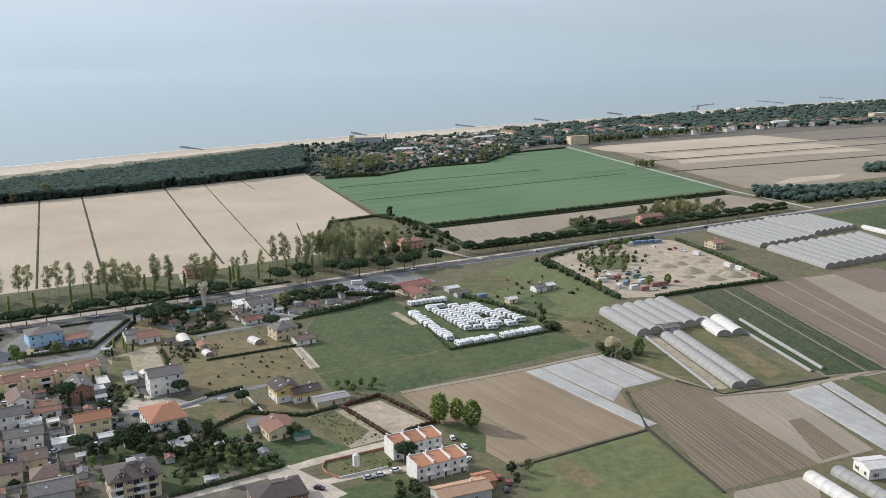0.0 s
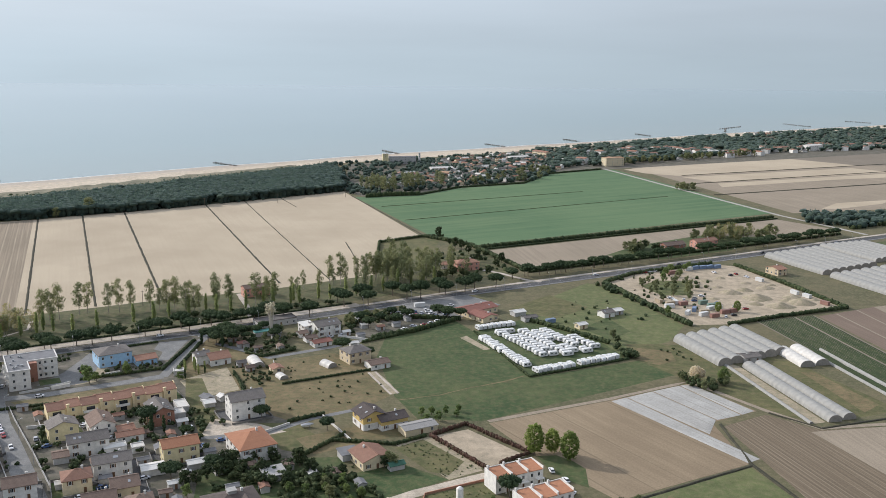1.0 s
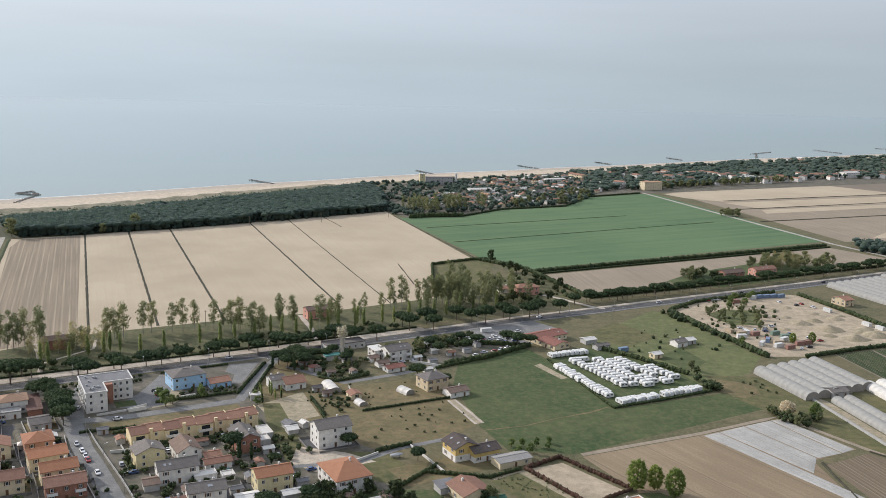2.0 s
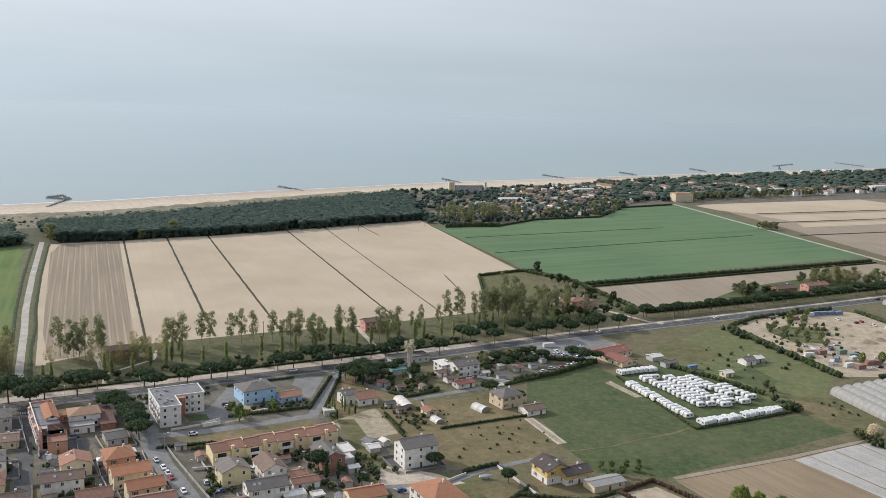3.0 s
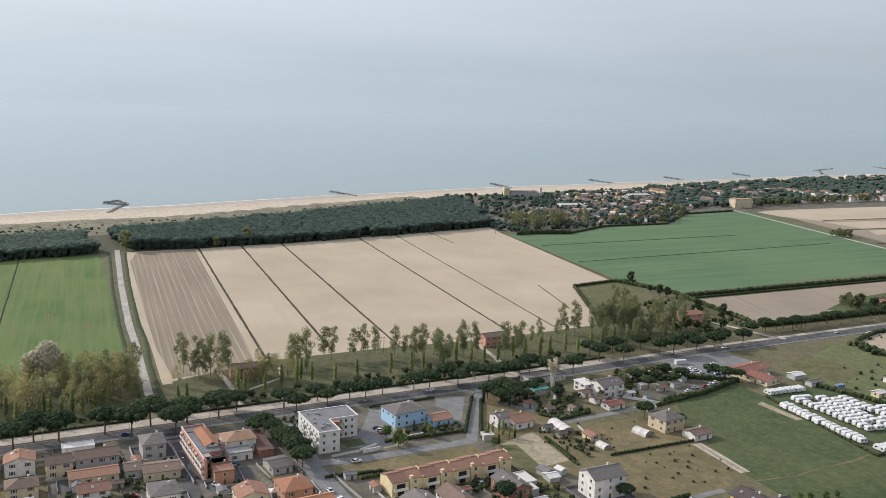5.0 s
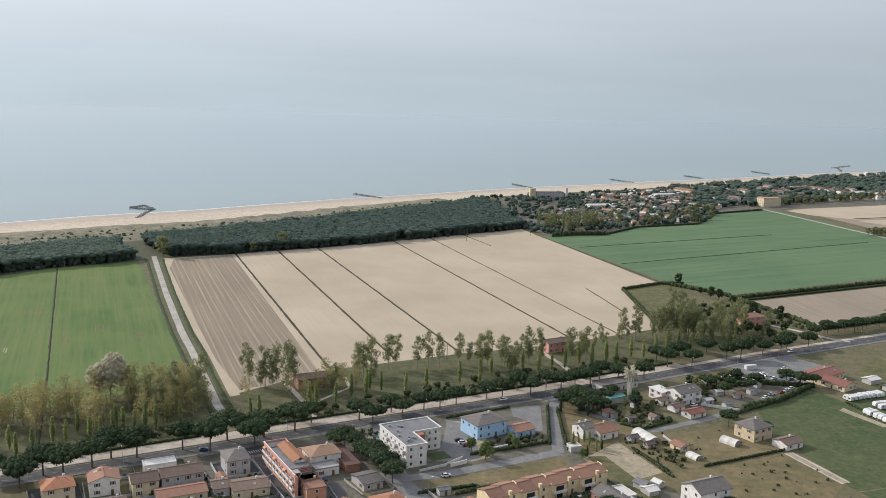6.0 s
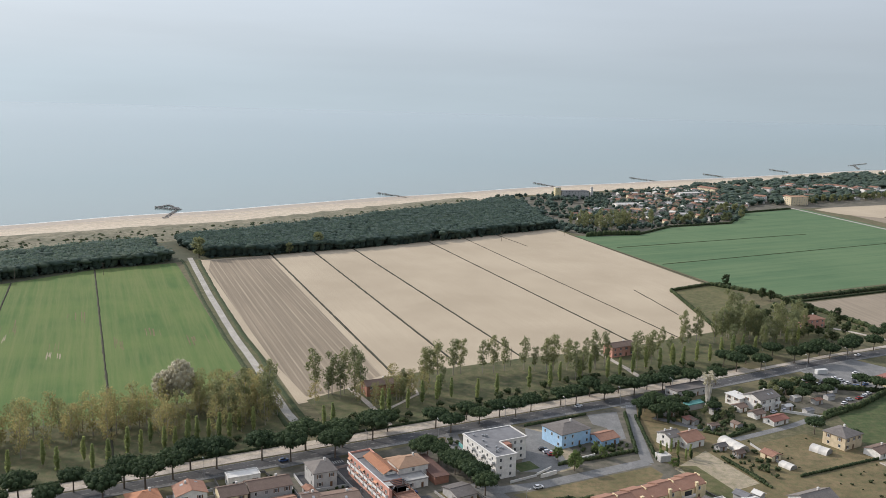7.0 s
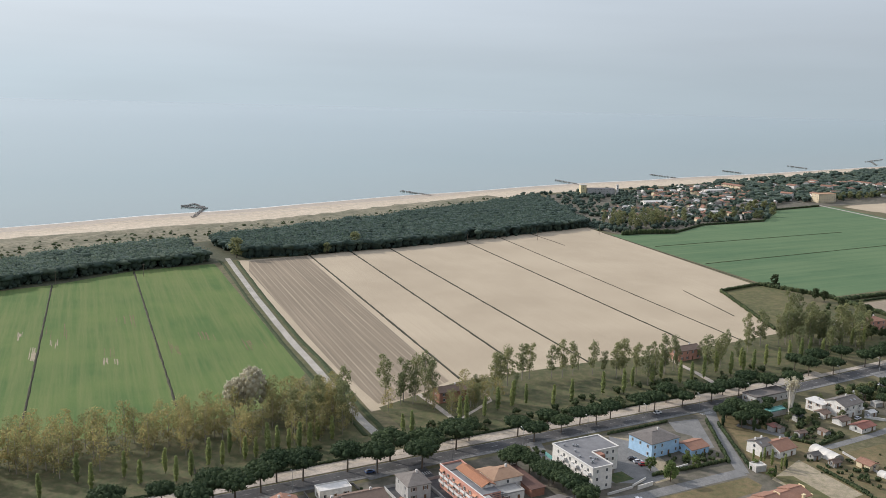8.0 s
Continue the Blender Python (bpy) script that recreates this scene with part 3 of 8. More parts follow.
# ---- the near side of the main road: plots and streets ----
sheet("field", [(-75, 472), (-71, 534), (-33, 541), (-22, 519), (4, 443), (66, 472), (82, 452), (-22, 386), (-50, 388), (-62, 415)], 0.02, M_MEADOW, "green meadow beside the caravan store", "meadow")
sheet("field", [(-19, 384), (39, 413), (81, 437), (103, 402), (79, 388), (82, 346), (25, 314), (13, 330), (-3, 354)], 0.03, M_PLOUGH, "ploughed brown field with a fleece cover")
sheet("field", [(30, 316), (82, 343), (97, 293), (110, 270), (30, 275)], 0.03, M_STRIPS, "small green meadow beside ploughed land", "meadow")
sheet("field", [(44, 318), (40, 311), (45, 302), (52, 296), (57, 299), (54, 308), (49, 316)], 0.05, M_LAWN, "bare pale earth beside a meadow", "yard")
sheet("field", [(83, 384), (106, 398), (124, 381), (155, 386), (166, 326), (98, 294)], 0.03, M_PLOUGH_B, "ridged brown field with wheel marks")
sheet("field", [(119, 379), (155, 386), (166, 326), (140, 314)], 0.05, M_PALESOIL, "pale trampled headland of the ridged field")
sheet("field", [(143, 353.5), (150, 356.3), (156, 324), (142.3, 317)], 0.07, M_PLOUGH_B, "darker ridged patch in the trampled headland")
sheet("field", [(100, 288), (102, 293), (135.5, 306), (128, 280)], 0.04, M_PALESOIL, "pale soil strip beside greenhouse tunnels")
sheet("field", [(150, 549), (191, 563), (214, 413), (179, 404)], 0.03, M_DULLSOIL, "soil of a vegetable field")
sheet("field", [(193, 561), (238, 585), (246, 484), (216, 420)], 0.03, M_REDSOIL, "reddish brown tilled field")
sheet("field", [(238, 585), (275, 600), (290, 500), (262, 440), (246, 484)], 0.03, M_PALESOIL, "pale tilled field with wheel lines")
sheet("field", [(262, 600), (300, 612), (310, 560), (272, 548)], 0.05, M_REDSOIL, "dark fallow strip", "field")
sheet("field", [(214, 413), (246, 484), (290, 500), (330, 430), (240, 380)], 0.025, M_PLOUGH, "brown tilled land", "field")
sheet("field", [(130, 482), (146, 470), (170, 405), (147, 396), (125, 462)], 0.03, M_OLIVE, "rough ground between plastic tunnels", "yard")
sheet("yard", [(143, 456), (150, 456), (163, 412), (152, 402)], 0.045, M_LAWN, "dry worn strip between plastic tunnels", "yard")
sheet("bed", [(160.6, 489), (166, 491.5), (180.4, 413), (176, 411)], 0.05, M_VERGE, "dark planted bed in an uncovered tunnel", "crop bed")
sheet("bed", [(107.4, 471), (114, 464), (129.5, 390), (123.8, 388)], 0.05, M_YARD, "bare brown bed beside a tunnel", "crop bed")
sheet("field", [(83, 500), (107, 460), (85, 452), (60, 480), (62, 500)], 0.03, M_OLIVE, "rough dry grass with scrub", "meadow")
sheet("field", [(84, 438), (60, 476), (84, 500), (92, 498), (105, 464), (106, 471), (122, 392), (108, 402)], 0.024, M_OLIVE, "rough green margin beside greenhouse tunnels", "meadow")
sheet("field", [(0, 560), (60, 640), (70, 632), (104, 538), (88, 506), (56, 478)], 0.025, M_STRIPS, "long green meadow strips beside a sand yard", "meadow")
sheet("field", [(2, 572), (30, 606), (52, 575), (28, 548)], 0.045, M_OLIVE, "dry meadow strip", "meadow")
sheet("caravan_yard", [(-22, 520), (4, 445), (58, 475), (47, 506), (7, 546)], 0.05, M_MEADOW, "trodden grass under the stored caravans", "yard")
sheet("lawn", [(41, 529), (60, 552), (69, 524), (55, 507)], 0.045, M_MEADOW, "small green plot round a shed", "lawn")
sheet("field", [(59, 477), (67, 493), (84, 487), (83, 471), (72, 464)], 0.045, M_LAWN, "rough weedy plot with bare earth", "yard")
sheet("lawn", [(97, 634), (112, 651), (136, 648), (126, 609), (106, 608)], 0.09, M_STRIPS, "planted green corner of the sand yard", "lawn")
sheet("lawn", [(-1, 351), (7, 352), (13, 346.5), (17, 340), (16, 324), (9, 329), (2, 341)], 0.07, M_MEADOW, "green grass under three trees", "lawn")
sheet("sand_yard", [(73, 641), (98, 667), (166, 705), (183, 700), (217, 582), (131, 541), (108, 538)], 0.06, M_SANDYARD, "sandy works yard with heaps of earth", "yard")
sheet("gravel_yard", [(-72, 590), (-30, 608), (-4, 580), (-20, 560), (-33, 545), (-56, 548)], 0.06, M_STREET, "pale gravel car park beside the road", "yard")
sheet("lawn", [(-117, 427), (-80, 449), (-75, 449), (-62, 418), (-76, 399), (-106, 384), (-115, 398)], 0.04, M_LAWN, "dry lawn with small shrubs", "lawn")
sheet("lawn", [(-121, 440), (-117, 431), (-76, 452), (-82, 462), (-99, 478), (-128, 462)], 0.04, M_LAWN, "dry garden with a low tunnel", "lawn")
sheet("yard", [(-168, 432), (-150, 453), (-136, 421), (-154, 409)], 0.04, M_YARD, "bare pale garden plot", "yard")
sheet("lawn", [(-236.4, 401.3), (-230.3, 404), (-177.4, 433.2), (-173.7, 426.2), (-176.2, 420.6), (-205.7, 402), (-212.5, 394), (-223.7, 391.2)], 0.04, M_LAWN, "dry grass strip beside the lane", "lawn")
sheet("yard", [(-58, 360), (-44, 369), (-22, 338), (-36, 329)], 0.04, M_YARD, "bare building plot with tufts of grass", "yard")
sheet("yard", [(-42, 370), (-28, 377), (-5, 351), (-20, 341)], 0.045, M_SANDYARD, "pale gravel building plot", "yard")
sheet("lawn", [(-58, 357), (-47, 366), (-30, 345), (-36, 333), (-44, 336)], 0.047, M_OLIVE, "weedy grass over a bare plot", "lawn")
sheet("lawn", [(-75, 330), (-58, 345), (-36, 329), (-58, 314), (-80, 312)], 0.035, M_MEADOW, "green garden lawn", "lawn")
sheet("lawn", [(-100, 365), (-82, 376), (-70, 362), (-90, 350)], 0.035, M_LAWN, "garden lawn with a covered boat", "lawn")
sheet("lawn", [(-82, 376), (-62, 384), (-52, 372), (-70, 362)], 0.035, M_LAWN, "garden plot round a yellow house", "lawn")
sheet("yard", [(-140, 385), (-118, 380), (-105, 372), (-128, 360), (-140, 368)], 0.045, M_GRAVEL, "pale gravel yard beside a white house", "yard")
sheet("village_ground", [(-360, 398), (-250, 463), (-178, 506), (-150, 500), (-120, 430), (-90, 340), (-60, 280), (-200, 270), (-400, 300)], 0.012, M_VILLAGE, "paved and earthen yards between village houses", "yard")
sheet("garden", [(-174, 506), (-150, 500), (-128, 462), (-117, 431), (-106, 384), (-136, 404), (-173, 440)], 0.022, M_LAWN, "dry garden ground round a cottage", "garden")
sheet("garden", [(-133, 343), (-78, 348), (-72, 318), (-92, 292), (-126, 303)], 0.028, M_MEADOW, "green gardens full of trees", "garden")
sheet("garden", [(-166, 435), (-158, 436), (-137, 386), (-132, 366), (-140, 366), (-157, 404)], 0.043, M_OLIVE, "overgrown green strip between gardens", "garden")
sheet("car_park", [(-284, 392), (-268, 398), (-261, 383), (-278, 373)], 0.048, M_ASPHALT, "dark asphalt yard behind the corner flats", "yard")
sheet("car_park", [(-228, 472), (-218, 466), (-211, 429), (-218, 424), (-234, 423), (-229, 442), (-228, 461)], 0.05, M_STREET, "worn grey asphalt courtyard between flats and a blue house", "yard")
sheet("yard", [(-231, 472), (-226, 470), (-216, 424), (-208, 429), (-205, 440), (-219, 470)], 0.044, M_YARD, "bare earth strip round a blue house", "yard")
sheet("gravel_yard", [(-197, 492), (-182, 498), (-183, 463), (-188, 461), (-190, 476), (-196, 480)], 0.05, M_STREET, "pale gravel parking place behind a blue house", "yard")

strip("street", [(-250, 411), (-236.6, 389.4), (-227.7, 374.2), (-217.8, 360.3), (-203, 338), (-165, 281)], [(-4.2, 0.05), (0, 0.09), (4.2, 0.05)], M_STREET, "pale worn asphalt village street", "street", 15)
strip("street", [(-244, 404), (-225, 411), (-178, 438)], [(-3, 0.055), (0, 0.09), (3, 0.055)], M_STREET, "pale worn asphalt lane", "street", 15)
strip("street", [(-178, 437), (-177, 480), (-173, 512)], [(-2.6, 0.06), (0, 0.095), (2.6, 0.06)], M_STREET, "pale worn asphalt lane to the main road", "street", 15)
strip("street", [(-312, 432), (-302, 412), (-271, 344), (-255, 300)], [(-3.2, 0.05), (0, 0.09), (3.2, 0.05)], M_ASPHALT, "narrow village street between houses", "street", 15)
strip("street", [(-244, 407), (-258, 440), (-262, 462)], [(-3, 0.05), (0, 0.085), (3, 0.05)], M_STREET, "short paved lane beside the flats", "street", 15)
strip("street", [(-165, 492), (-143, 477), (-132, 468), (-102, 487), (-82, 503)], [(-2, 0.06), (0, 0.09), (2, 0.06)], M_STREET, "narrow pale garden lane", "street", 10)
strip("street", [(-140, 364), (-112, 371), (-96, 387), (-76, 399)], [(-1.6, 0.06), (0, 0.09), (1.6, 0.06)], M_STREET, "narrow pale drive", "street", 10)
strip("gravel_lane", [(-95, 288), (-60, 309), (-48, 318), (-20, 334)], [(-2.6, 0.06), (0, 0.1), (2.6, 0.06)], M_GRAVEL, "pale gravel lane to new houses", "lane", 8, 0.5)
strip("gravel_lane", [(-62, 310), (-46, 296), (-38, 288)], [(-6, 0.065), (0, 0.1), (6, 0.065)], M_GRAVEL, "pale gravel turning place", "lane", 8, 0.5)
strip("gravel_lane", [(-45, 300), (-30, 307), (-12, 312)], [(-2.4, 0.07), (0, 0.11), (2.4, 0.07)], M_GRAVEL, "pale gravel drive before new houses", "lane", 8, 0.3)
strip("farm_track", [(-19, 386), (39, 415), (82, 440), (108, 402), (124, 383), (158, 389), (185, 402), (215, 416)], [(-1.4, 0.07), (0, 0.1), (1.4, 0.07)], M_PALESOIL, "earth farm track beside the fields", "track", 10, 0.4)
strip("dirt_track", [(-75.5, 448), (-62, 418)], [(-2.6, 0.06), (0, 0.075), (2.6, 0.06)], M_YARD, "worn bare strip across the grass", "path", 4, 0.6)
for off in (-1.9, 1.7):
    strip("concrete_path", [(-75.5 + off * 0.9, 448 + off * 0.4), (-62 + off * 0.9, 418 + off * 0.4)], [(-0.55, 0.085), (0.55, 0.085)], M_PAVE, "worn concrete strip across the grass", "path", 4, 0.15)
strip("trodden_path", [(-60, 410), (-41, 417), (-28, 426.5), (-9, 437), (1, 445)], [(-0.45, 0.045), (0.45, 0.045)], M_LAWN, "faint trodden path across the meadow", "path", 3, 0.5)
sheet("yard", [(-30.6, 507.5), (-27, 511.5), (-14, 487.5), (-17.8, 485.5)], 0.04, M_YARD, "bare pale strip beside the caravan store", "yard")
strip("road_crossing", [(-330, 418), (-310, 432)], [(-1.5, 0.115), (1.5, 0.115)], M_STREET, "pale patched asphalt at a junction", "road")
ditch((28, 313), (83, 345), 1.6)
ditch((83, 346), (98, 292), 1.6)
ditch((83, 346), (82, 386), 1.2)
ditch((108, 400), (125, 383), 1.4)
ditch((125, 383), (180, 403), 1.6)


def streaks(x, y, count, spread, length, seed, mat=M_YARD):
    """Thin drilled rows in the wheat where the crop failed."""
    r = np.random.RandomState(seed)
    c, q = math.cos(radians(DITCH_ANGLE)), math.sin(radians(DITCH_ANGLE))
    for i in range(count):
        u, h = r.uniform(-0.5, 0.5) * spread, length * r.uniform(0.35, 1.0) / 2
        w = r.uniform(-0.25, 0.25) * length
        ax, ay = x - u * q + w * c, y + u * c + w * q
        k = r.uniform(0.12, 0.34)
        strip("bare_row", [(ax - h * c, ay - h * q), (ax + h * c, ay + h * q)], [(-k, 0.04), (k, 0.045)], mat, "thin bare row where the crop failed", "bare row", 3.0, 0.5)


streaks(-557, 596, 6, 4, 16, 31, M_YARD)
streaks(-532, 558, 8, 4, 26, 32, M_YARD)
streaks(-531, 583, 6, 5, 18, 33, M_YARD)
streaks(-486, 554, 6, 8, 14, 34, M_YARD)
streaks(-492, 567, 3, 6, 22, 3, M_LAWN)
streaks(-540, 606, 5, 12, 30, 4, M_LAWN)
streaks(-458, 582, 5, 16, 26, 5, M_LAWN)
streaks(-450, 610, 4, 10, 24, 6, M_LAWN)
streaks(-418, 596, 4, 12, 28, 7, M_LAWN)
streaks(-512, 640, 4, 16, 30, 8, M_LAWN)
strip("park_path", [(-316, 519), (-304, 498), (-295, 481), (-289, 466)], [(-1.4, 0.06), (0, 0.08), (1.4, 0.06)], M_PAVE, "pale gravel path through the park", "path", 6, 0.4)
strip("park_path", [(-285, 530), (-280, 513), (-296, 484)], [(-0.9, 0.06), (0, 0.08), (0.9, 0.06)], M_PAVE, "narrow pale path through the park", "path", 6, 0.4)
strip("park_path", [(-178, 600), (-166, 570), (-156, 540)], [(-1.6, 0.06), (0, 0.08), (1.6, 0.06)], M_PAVE, "pale gravel drive through the park", "path", 6, 0.4)
strip("park_path", [(-12, 678), (0, 668), (18, 648), (28, 642)], [(-1.8, 0.06), (0, 0.08), (1.8, 0.06)], M_PAVE, "pale gravel drive to a villa", "path", 6, 0.4)


# ---- plants ----
def crown_mesh(name, r, centres, per, size, mat, core=0.7):
    vs, fs = cards(r, centres, per, size)
    if core:
        v2, f2 = gather([(BITS[r.randint(8)], (x, y, z), (q * core, q * core, q * core), r.rand() * 6) for x, y, z, q in centres])
        k = len(vs)
        vs += v2
        fs += [[i + k for i in f] for f in f2]
    return mesh_from(name, vs, fs, mat, True)


def stem_mesh(name, lines, mat):
    """Tapered limbs: each a list of (x, y, z, radius)."""
    vs, fs = [], []
    for line in lines:
        k = len(vs)
        for x, y, z, q in line:
            for i in range(6):
                w = i * math.pi / 3
                vs.append((x + q * math.cos(w), y + q * math.sin(w), z))
        for s in range(len(line) - 1):
            for i in range(6):
                a, b2 = k + s * 6 + i, k + s * 6 + (i + 1) % 6
                fs.append((a, b2, b2 + 6, a + 6))
    return mesh_from(name, vs, fs, mat)


def tree_kind(name, seed, mat, bark, height, build, per, size, core, label, category="tree"):
    r = np.random.RandomState(seed)
    centres, limbs = build(r, height)
    ob = new(name)
    tagged(ob, label, category)
    put("trunk", stem_mesh("trunk", limbs, bark), ob)
    put("crown", crown_mesh("crown", r, centres, per, size, mat, core), ob)
    ob.location = (0, 0, -300)
    return ob


def shape_pine(r, h):
    cs, limbs = [], [[(0, 0, 0, 0.32), (r.uniform(-0.3, 0.3), r.uniform(-0.3, 0.3), h * 0.68, 0.2)]]
    for i in range(32):
        w, q = i * 2.4 + r.rand() * 0.5, math.sqrt((i + 0.5) / 32) * h * 0.47
        z = h * 0.87 - 0.062 * q * q + r.uniform(-0.3, 0.3)
        cs.append((q * math.cos(w) * 1.06, q * math.sin(w), z - 0.4, h * r.uniform(0.12, 0.15)))
        if i % 5 == 0:
            limbs.append([(0, 0, h * 0.45, 0.13), (q * 0.7 * math.cos(w), q * 0.7 * math.sin(w), z - 0.8, 0.06)])
    for i in range(12):
        w, q = i * 0.52, h * r.uniform(0.2, 0.4)
        cs.append((q * math.cos(w), q * math.sin(w), h * r.uniform(0.58, 0.68), h * 0.12))
    return cs, limbs


def shape_dome(r, h):
    """Two joined domes of blossom, full to near the ground."""
    cs = []
    limbs = [[(0, 0, 0, 0.5), (0.5, 0, h * 0.5, 0.3)], [(0, 0, h * 0.2, 0.3), (-h * 0.26, 0, h * 0.45, 0.12)]]
    for cx, cz, q, n_all in ((h * 0.1, h * 0.6, h * 0.34, 84), (-h * 0.3, h * 0.46, h * 0.26, 54)):
        for i in range(n_all):
            z = 1 - 1.75 * (i + 0.5) / n_all
            w = i * 2.4
            k = math.sqrt(1 - z * z) * r.uniform(0.86, 1.06)
            cs.append((cx + q * k * math.cos(w), q * k * math.sin(w), cz + q * z * 1.12, h * r.uniform(0.055, 0.09)))
        cs.append((cx, 0, cz, q * 0.95))
    return cs, limbs


def shape_oval(r, h):
    """A full egg-shaped crown that reaches almost to the ground."""
    cs = []
    for i in range(46):
        z, w = 1 - 1.95 * (i + 0.5) / 46, i * 2.4
        k = math.sqrt(1 - z * z) * r.uniform(0.8, 1.05)
        cs.append((h * 0.29 * k * math.cos(w), h * 0.29 * k * math.sin(w), h * (0.54 + 0.43 * z), h * r.uniform(0.07, 0.11)))
    return cs, [[(0, 0, 0, 0.25), (0, 0, h * 0.6, 0.15)]]


def shape_vase(r, h):
    """Pale limbs that rise steeply from the ground into a small crown."""
    cs, limbs = [], []
    for i in range(11):
        w, q = i * 2.4, h * r.uniform(0.03, 0.17)
        top = h * r.uniform(0.72, 0.95)
        limbs.append([(0.25 * math.cos(w), 0.25 * math.sin(w), 0, 0.34), (q * 0.45 * math.cos(w), q * 0.45 * math.sin(w), h * 0.4, 0.26), (q * math.cos(w), q * math.sin(w), top, 0.1)])
        for k in range(3):
            cs.append((q * math.cos(w) + r.uniform(-0.8, 0.8), q * math.sin(w) + r.uniform(-0.8, 0.8), top - k * h * 0.05, h * r.uniform(0.035, 0.06)))
    return cs, limbs


def shape_round(r, h):
    cs, limbs = [], [[(0, 0, 0, 0.25), (0, 0, h * 0.5, 0.15)]]
    for i in range(20):
        w, q, z = i * 2.4 + r.rand(), math.sqrt(r.rand()) * 0.30 * h, r.uniform(0.26, 0.9) * h
        q *= 1.25 - abs(z / h - 0.52) * 1.7
        cs.append((q * math.cos(w), q * math.sin(w), z, h * r.uniform(0.09, 0.16)))
        if i % 3 == 0:
            limbs.append([(0, 0, h * 0.35, 0.12), (q * 0.8 * math.cos(w), q * 0.8 * math.sin(w), z, 0.04)])
    return cs, limbs


def shape_tall(r, h):
    cs, limbs = [], [[(0, 0, 0, 0.24), (r.uniform(-0.3, 0.3), 0, h * 0.6, 0.13), (r.uniform(-0.5, 0.5), 0, h * 0.95, 0.04)]]
    for i in range(20):
        z = h * (0.28 + 0.70 * (i + r.rand() * 0.6) / 20)
        q = r.uniform(0.2, 1.0) * h * 0.155 * (1.15 - abs(z / h - 0.68) * 1.5)
        w = r.rand() * 6.3
        cs.append((q * math.cos(w), q * math.sin(w), z, h * r.uniform(0.06, 0.10)))
        if i % 2 == 0:
            limbs.append([(0, 0, z - h * 0.1, 0.07), (q * math.cos(w), q * math.sin(w), z, 0.03)])
    return cs, limbs


def shape_budding(r, h):
    """A loose oval crown from low on the stem, thin enough to see limbs through."""
    cs, limbs = [], [[(0, 0, 0, 0.2), (r.uniform(-0.3, 0.3), 0, h * 0.55, 0.11), (r.uniform(-0.5, 0.5), 0, h * 0.93, 0.03)]]
    for i in range(26):
        z = h * (0.2 + 0.77 * (i + r.rand() * 0.6) / 26)
        q = math.sqrt(r.rand()) * h * 0.23 * (1.12 - abs(z / h - 0.56) * 1.5)
        w = r.rand() * 6.3
        cs.append((q * math.cos(w), q * math.sin(w), z, h * r.uniform(0.07, 0.12)))
        if i % 2 == 0:
            limbs.append([(0, 0, z - h * 0.12, 0.06), (q * math.cos(w), q * math.sin(w), z, 0.02)])
    return cs, limbs


def shape_upright(r, h):
    cs = [(r.uniform(-0.25, 0.25), r.uniform(-0.25, 0.25), h * (0.13 + 0.84 * i / 13), h * 0.096 * (1.2 - abs(i / 13 - 0.42) * 1.15)) for i in range(14)]
    return cs, [[(0, 0, 0, 0.12), (0, 0, h * 0.9, 0.04)]]


def shape_bush(r, h):
    cs = [(r.uniform(-0.5, 0.5) * h, r.uniform(-0.5, 0.5) * h, r.uniform(0.3, 0.7) * h, h * r.uniform(0.25, 0.38)) for i in range(7)]
    return cs, [[(0, 0, 0, 0.08), (0, 0, h * 0.4, 0.05)]]


PINES = [tree_kind("pine_tree", 30 + k, M_PINE, M_BARK, 10.5, shape_pine, 56, 0.34, 0.76, "dark green umbrella pine with a flat broad crown") for k in range(4)]
TALLS = [tree_kind("poplar_tree", 40 + k, M_SPRING, M_PALEBARK, 22.0, shape_tall, 58, 0.42, 0.0, "tall slender poplar with sparse spring leaves") for k in range(5)]
BUDS = [tree_kind("budding_tree", 50 + k, M_RUSSET, M_PALEBARK, 16.0, shape_budding, 27, 0.33, 0.0, "slender tree with brownish-green spring buds") for k in range(4)]
ROUNDS = [tree_kind("broadleaf_tree", 60 + k, M_SPRING, M_BARK, 10.0, shape_round, 56, 0.36, 0.45, "broadleaf tree with an uneven olive-green crown") for k in range(4)]
BRIGHTS = [tree_kind("garden_tree", 70 + k, M_BRIGHT, M_BARK, 8.0, shape_round, 60, 0.3, 0.45, "garden tree with fresh bright green leaves") for k in range(3)]
DARKS = [tree_kind("evergreen_tree", 160 + k, M_HEDGE, M_BARK, 8.5, shape_round, 50, 0.34, 0.6, "dark evergreen garden tree with a dense crown") for k in range(3)]
UPS = [tree_kind("upright_poplar", 80 + k, M_CYPRESS, M_BARK, 11.5, shape_upright, 46, 0.3, 0.7, "narrow upright young poplar, pale green") for k in range(3)]
OVALS = [tree_kind("garden_tree", 170 + k, M_FRESH, M_BARK, 13.0, shape_oval, 44, 0.4, 0.5, "full round tree with fresh pale green leaves") for k in range(2)]
BUSHES = [tree_kind("shrub", 90 + k, M_HEDGE, M_BARK, 2.6, shape_bush, 30, 0.28, 0.85, "dense dark green garden shrub", "shrub") for k in range(4)]
M_VASEBARK = tint("bleached_bark", (0.56, 0.52, 0.45), 0.2)
PALES = [tree_kind("blossom_tree", 100, M_BLOSSOM, M_PALEBARK, 22.0, shape_dome, 40, 0.36, 0.7, "broad domed tree in creamy-white bloom"),
         tree_kind("bare_tree", 101, M_BLOSSOM, M_VASEBARK, 22.0, shape_vase, 22, 0.3, 0.5, "tall bare tree with bleached limbs and whitish twigs")]


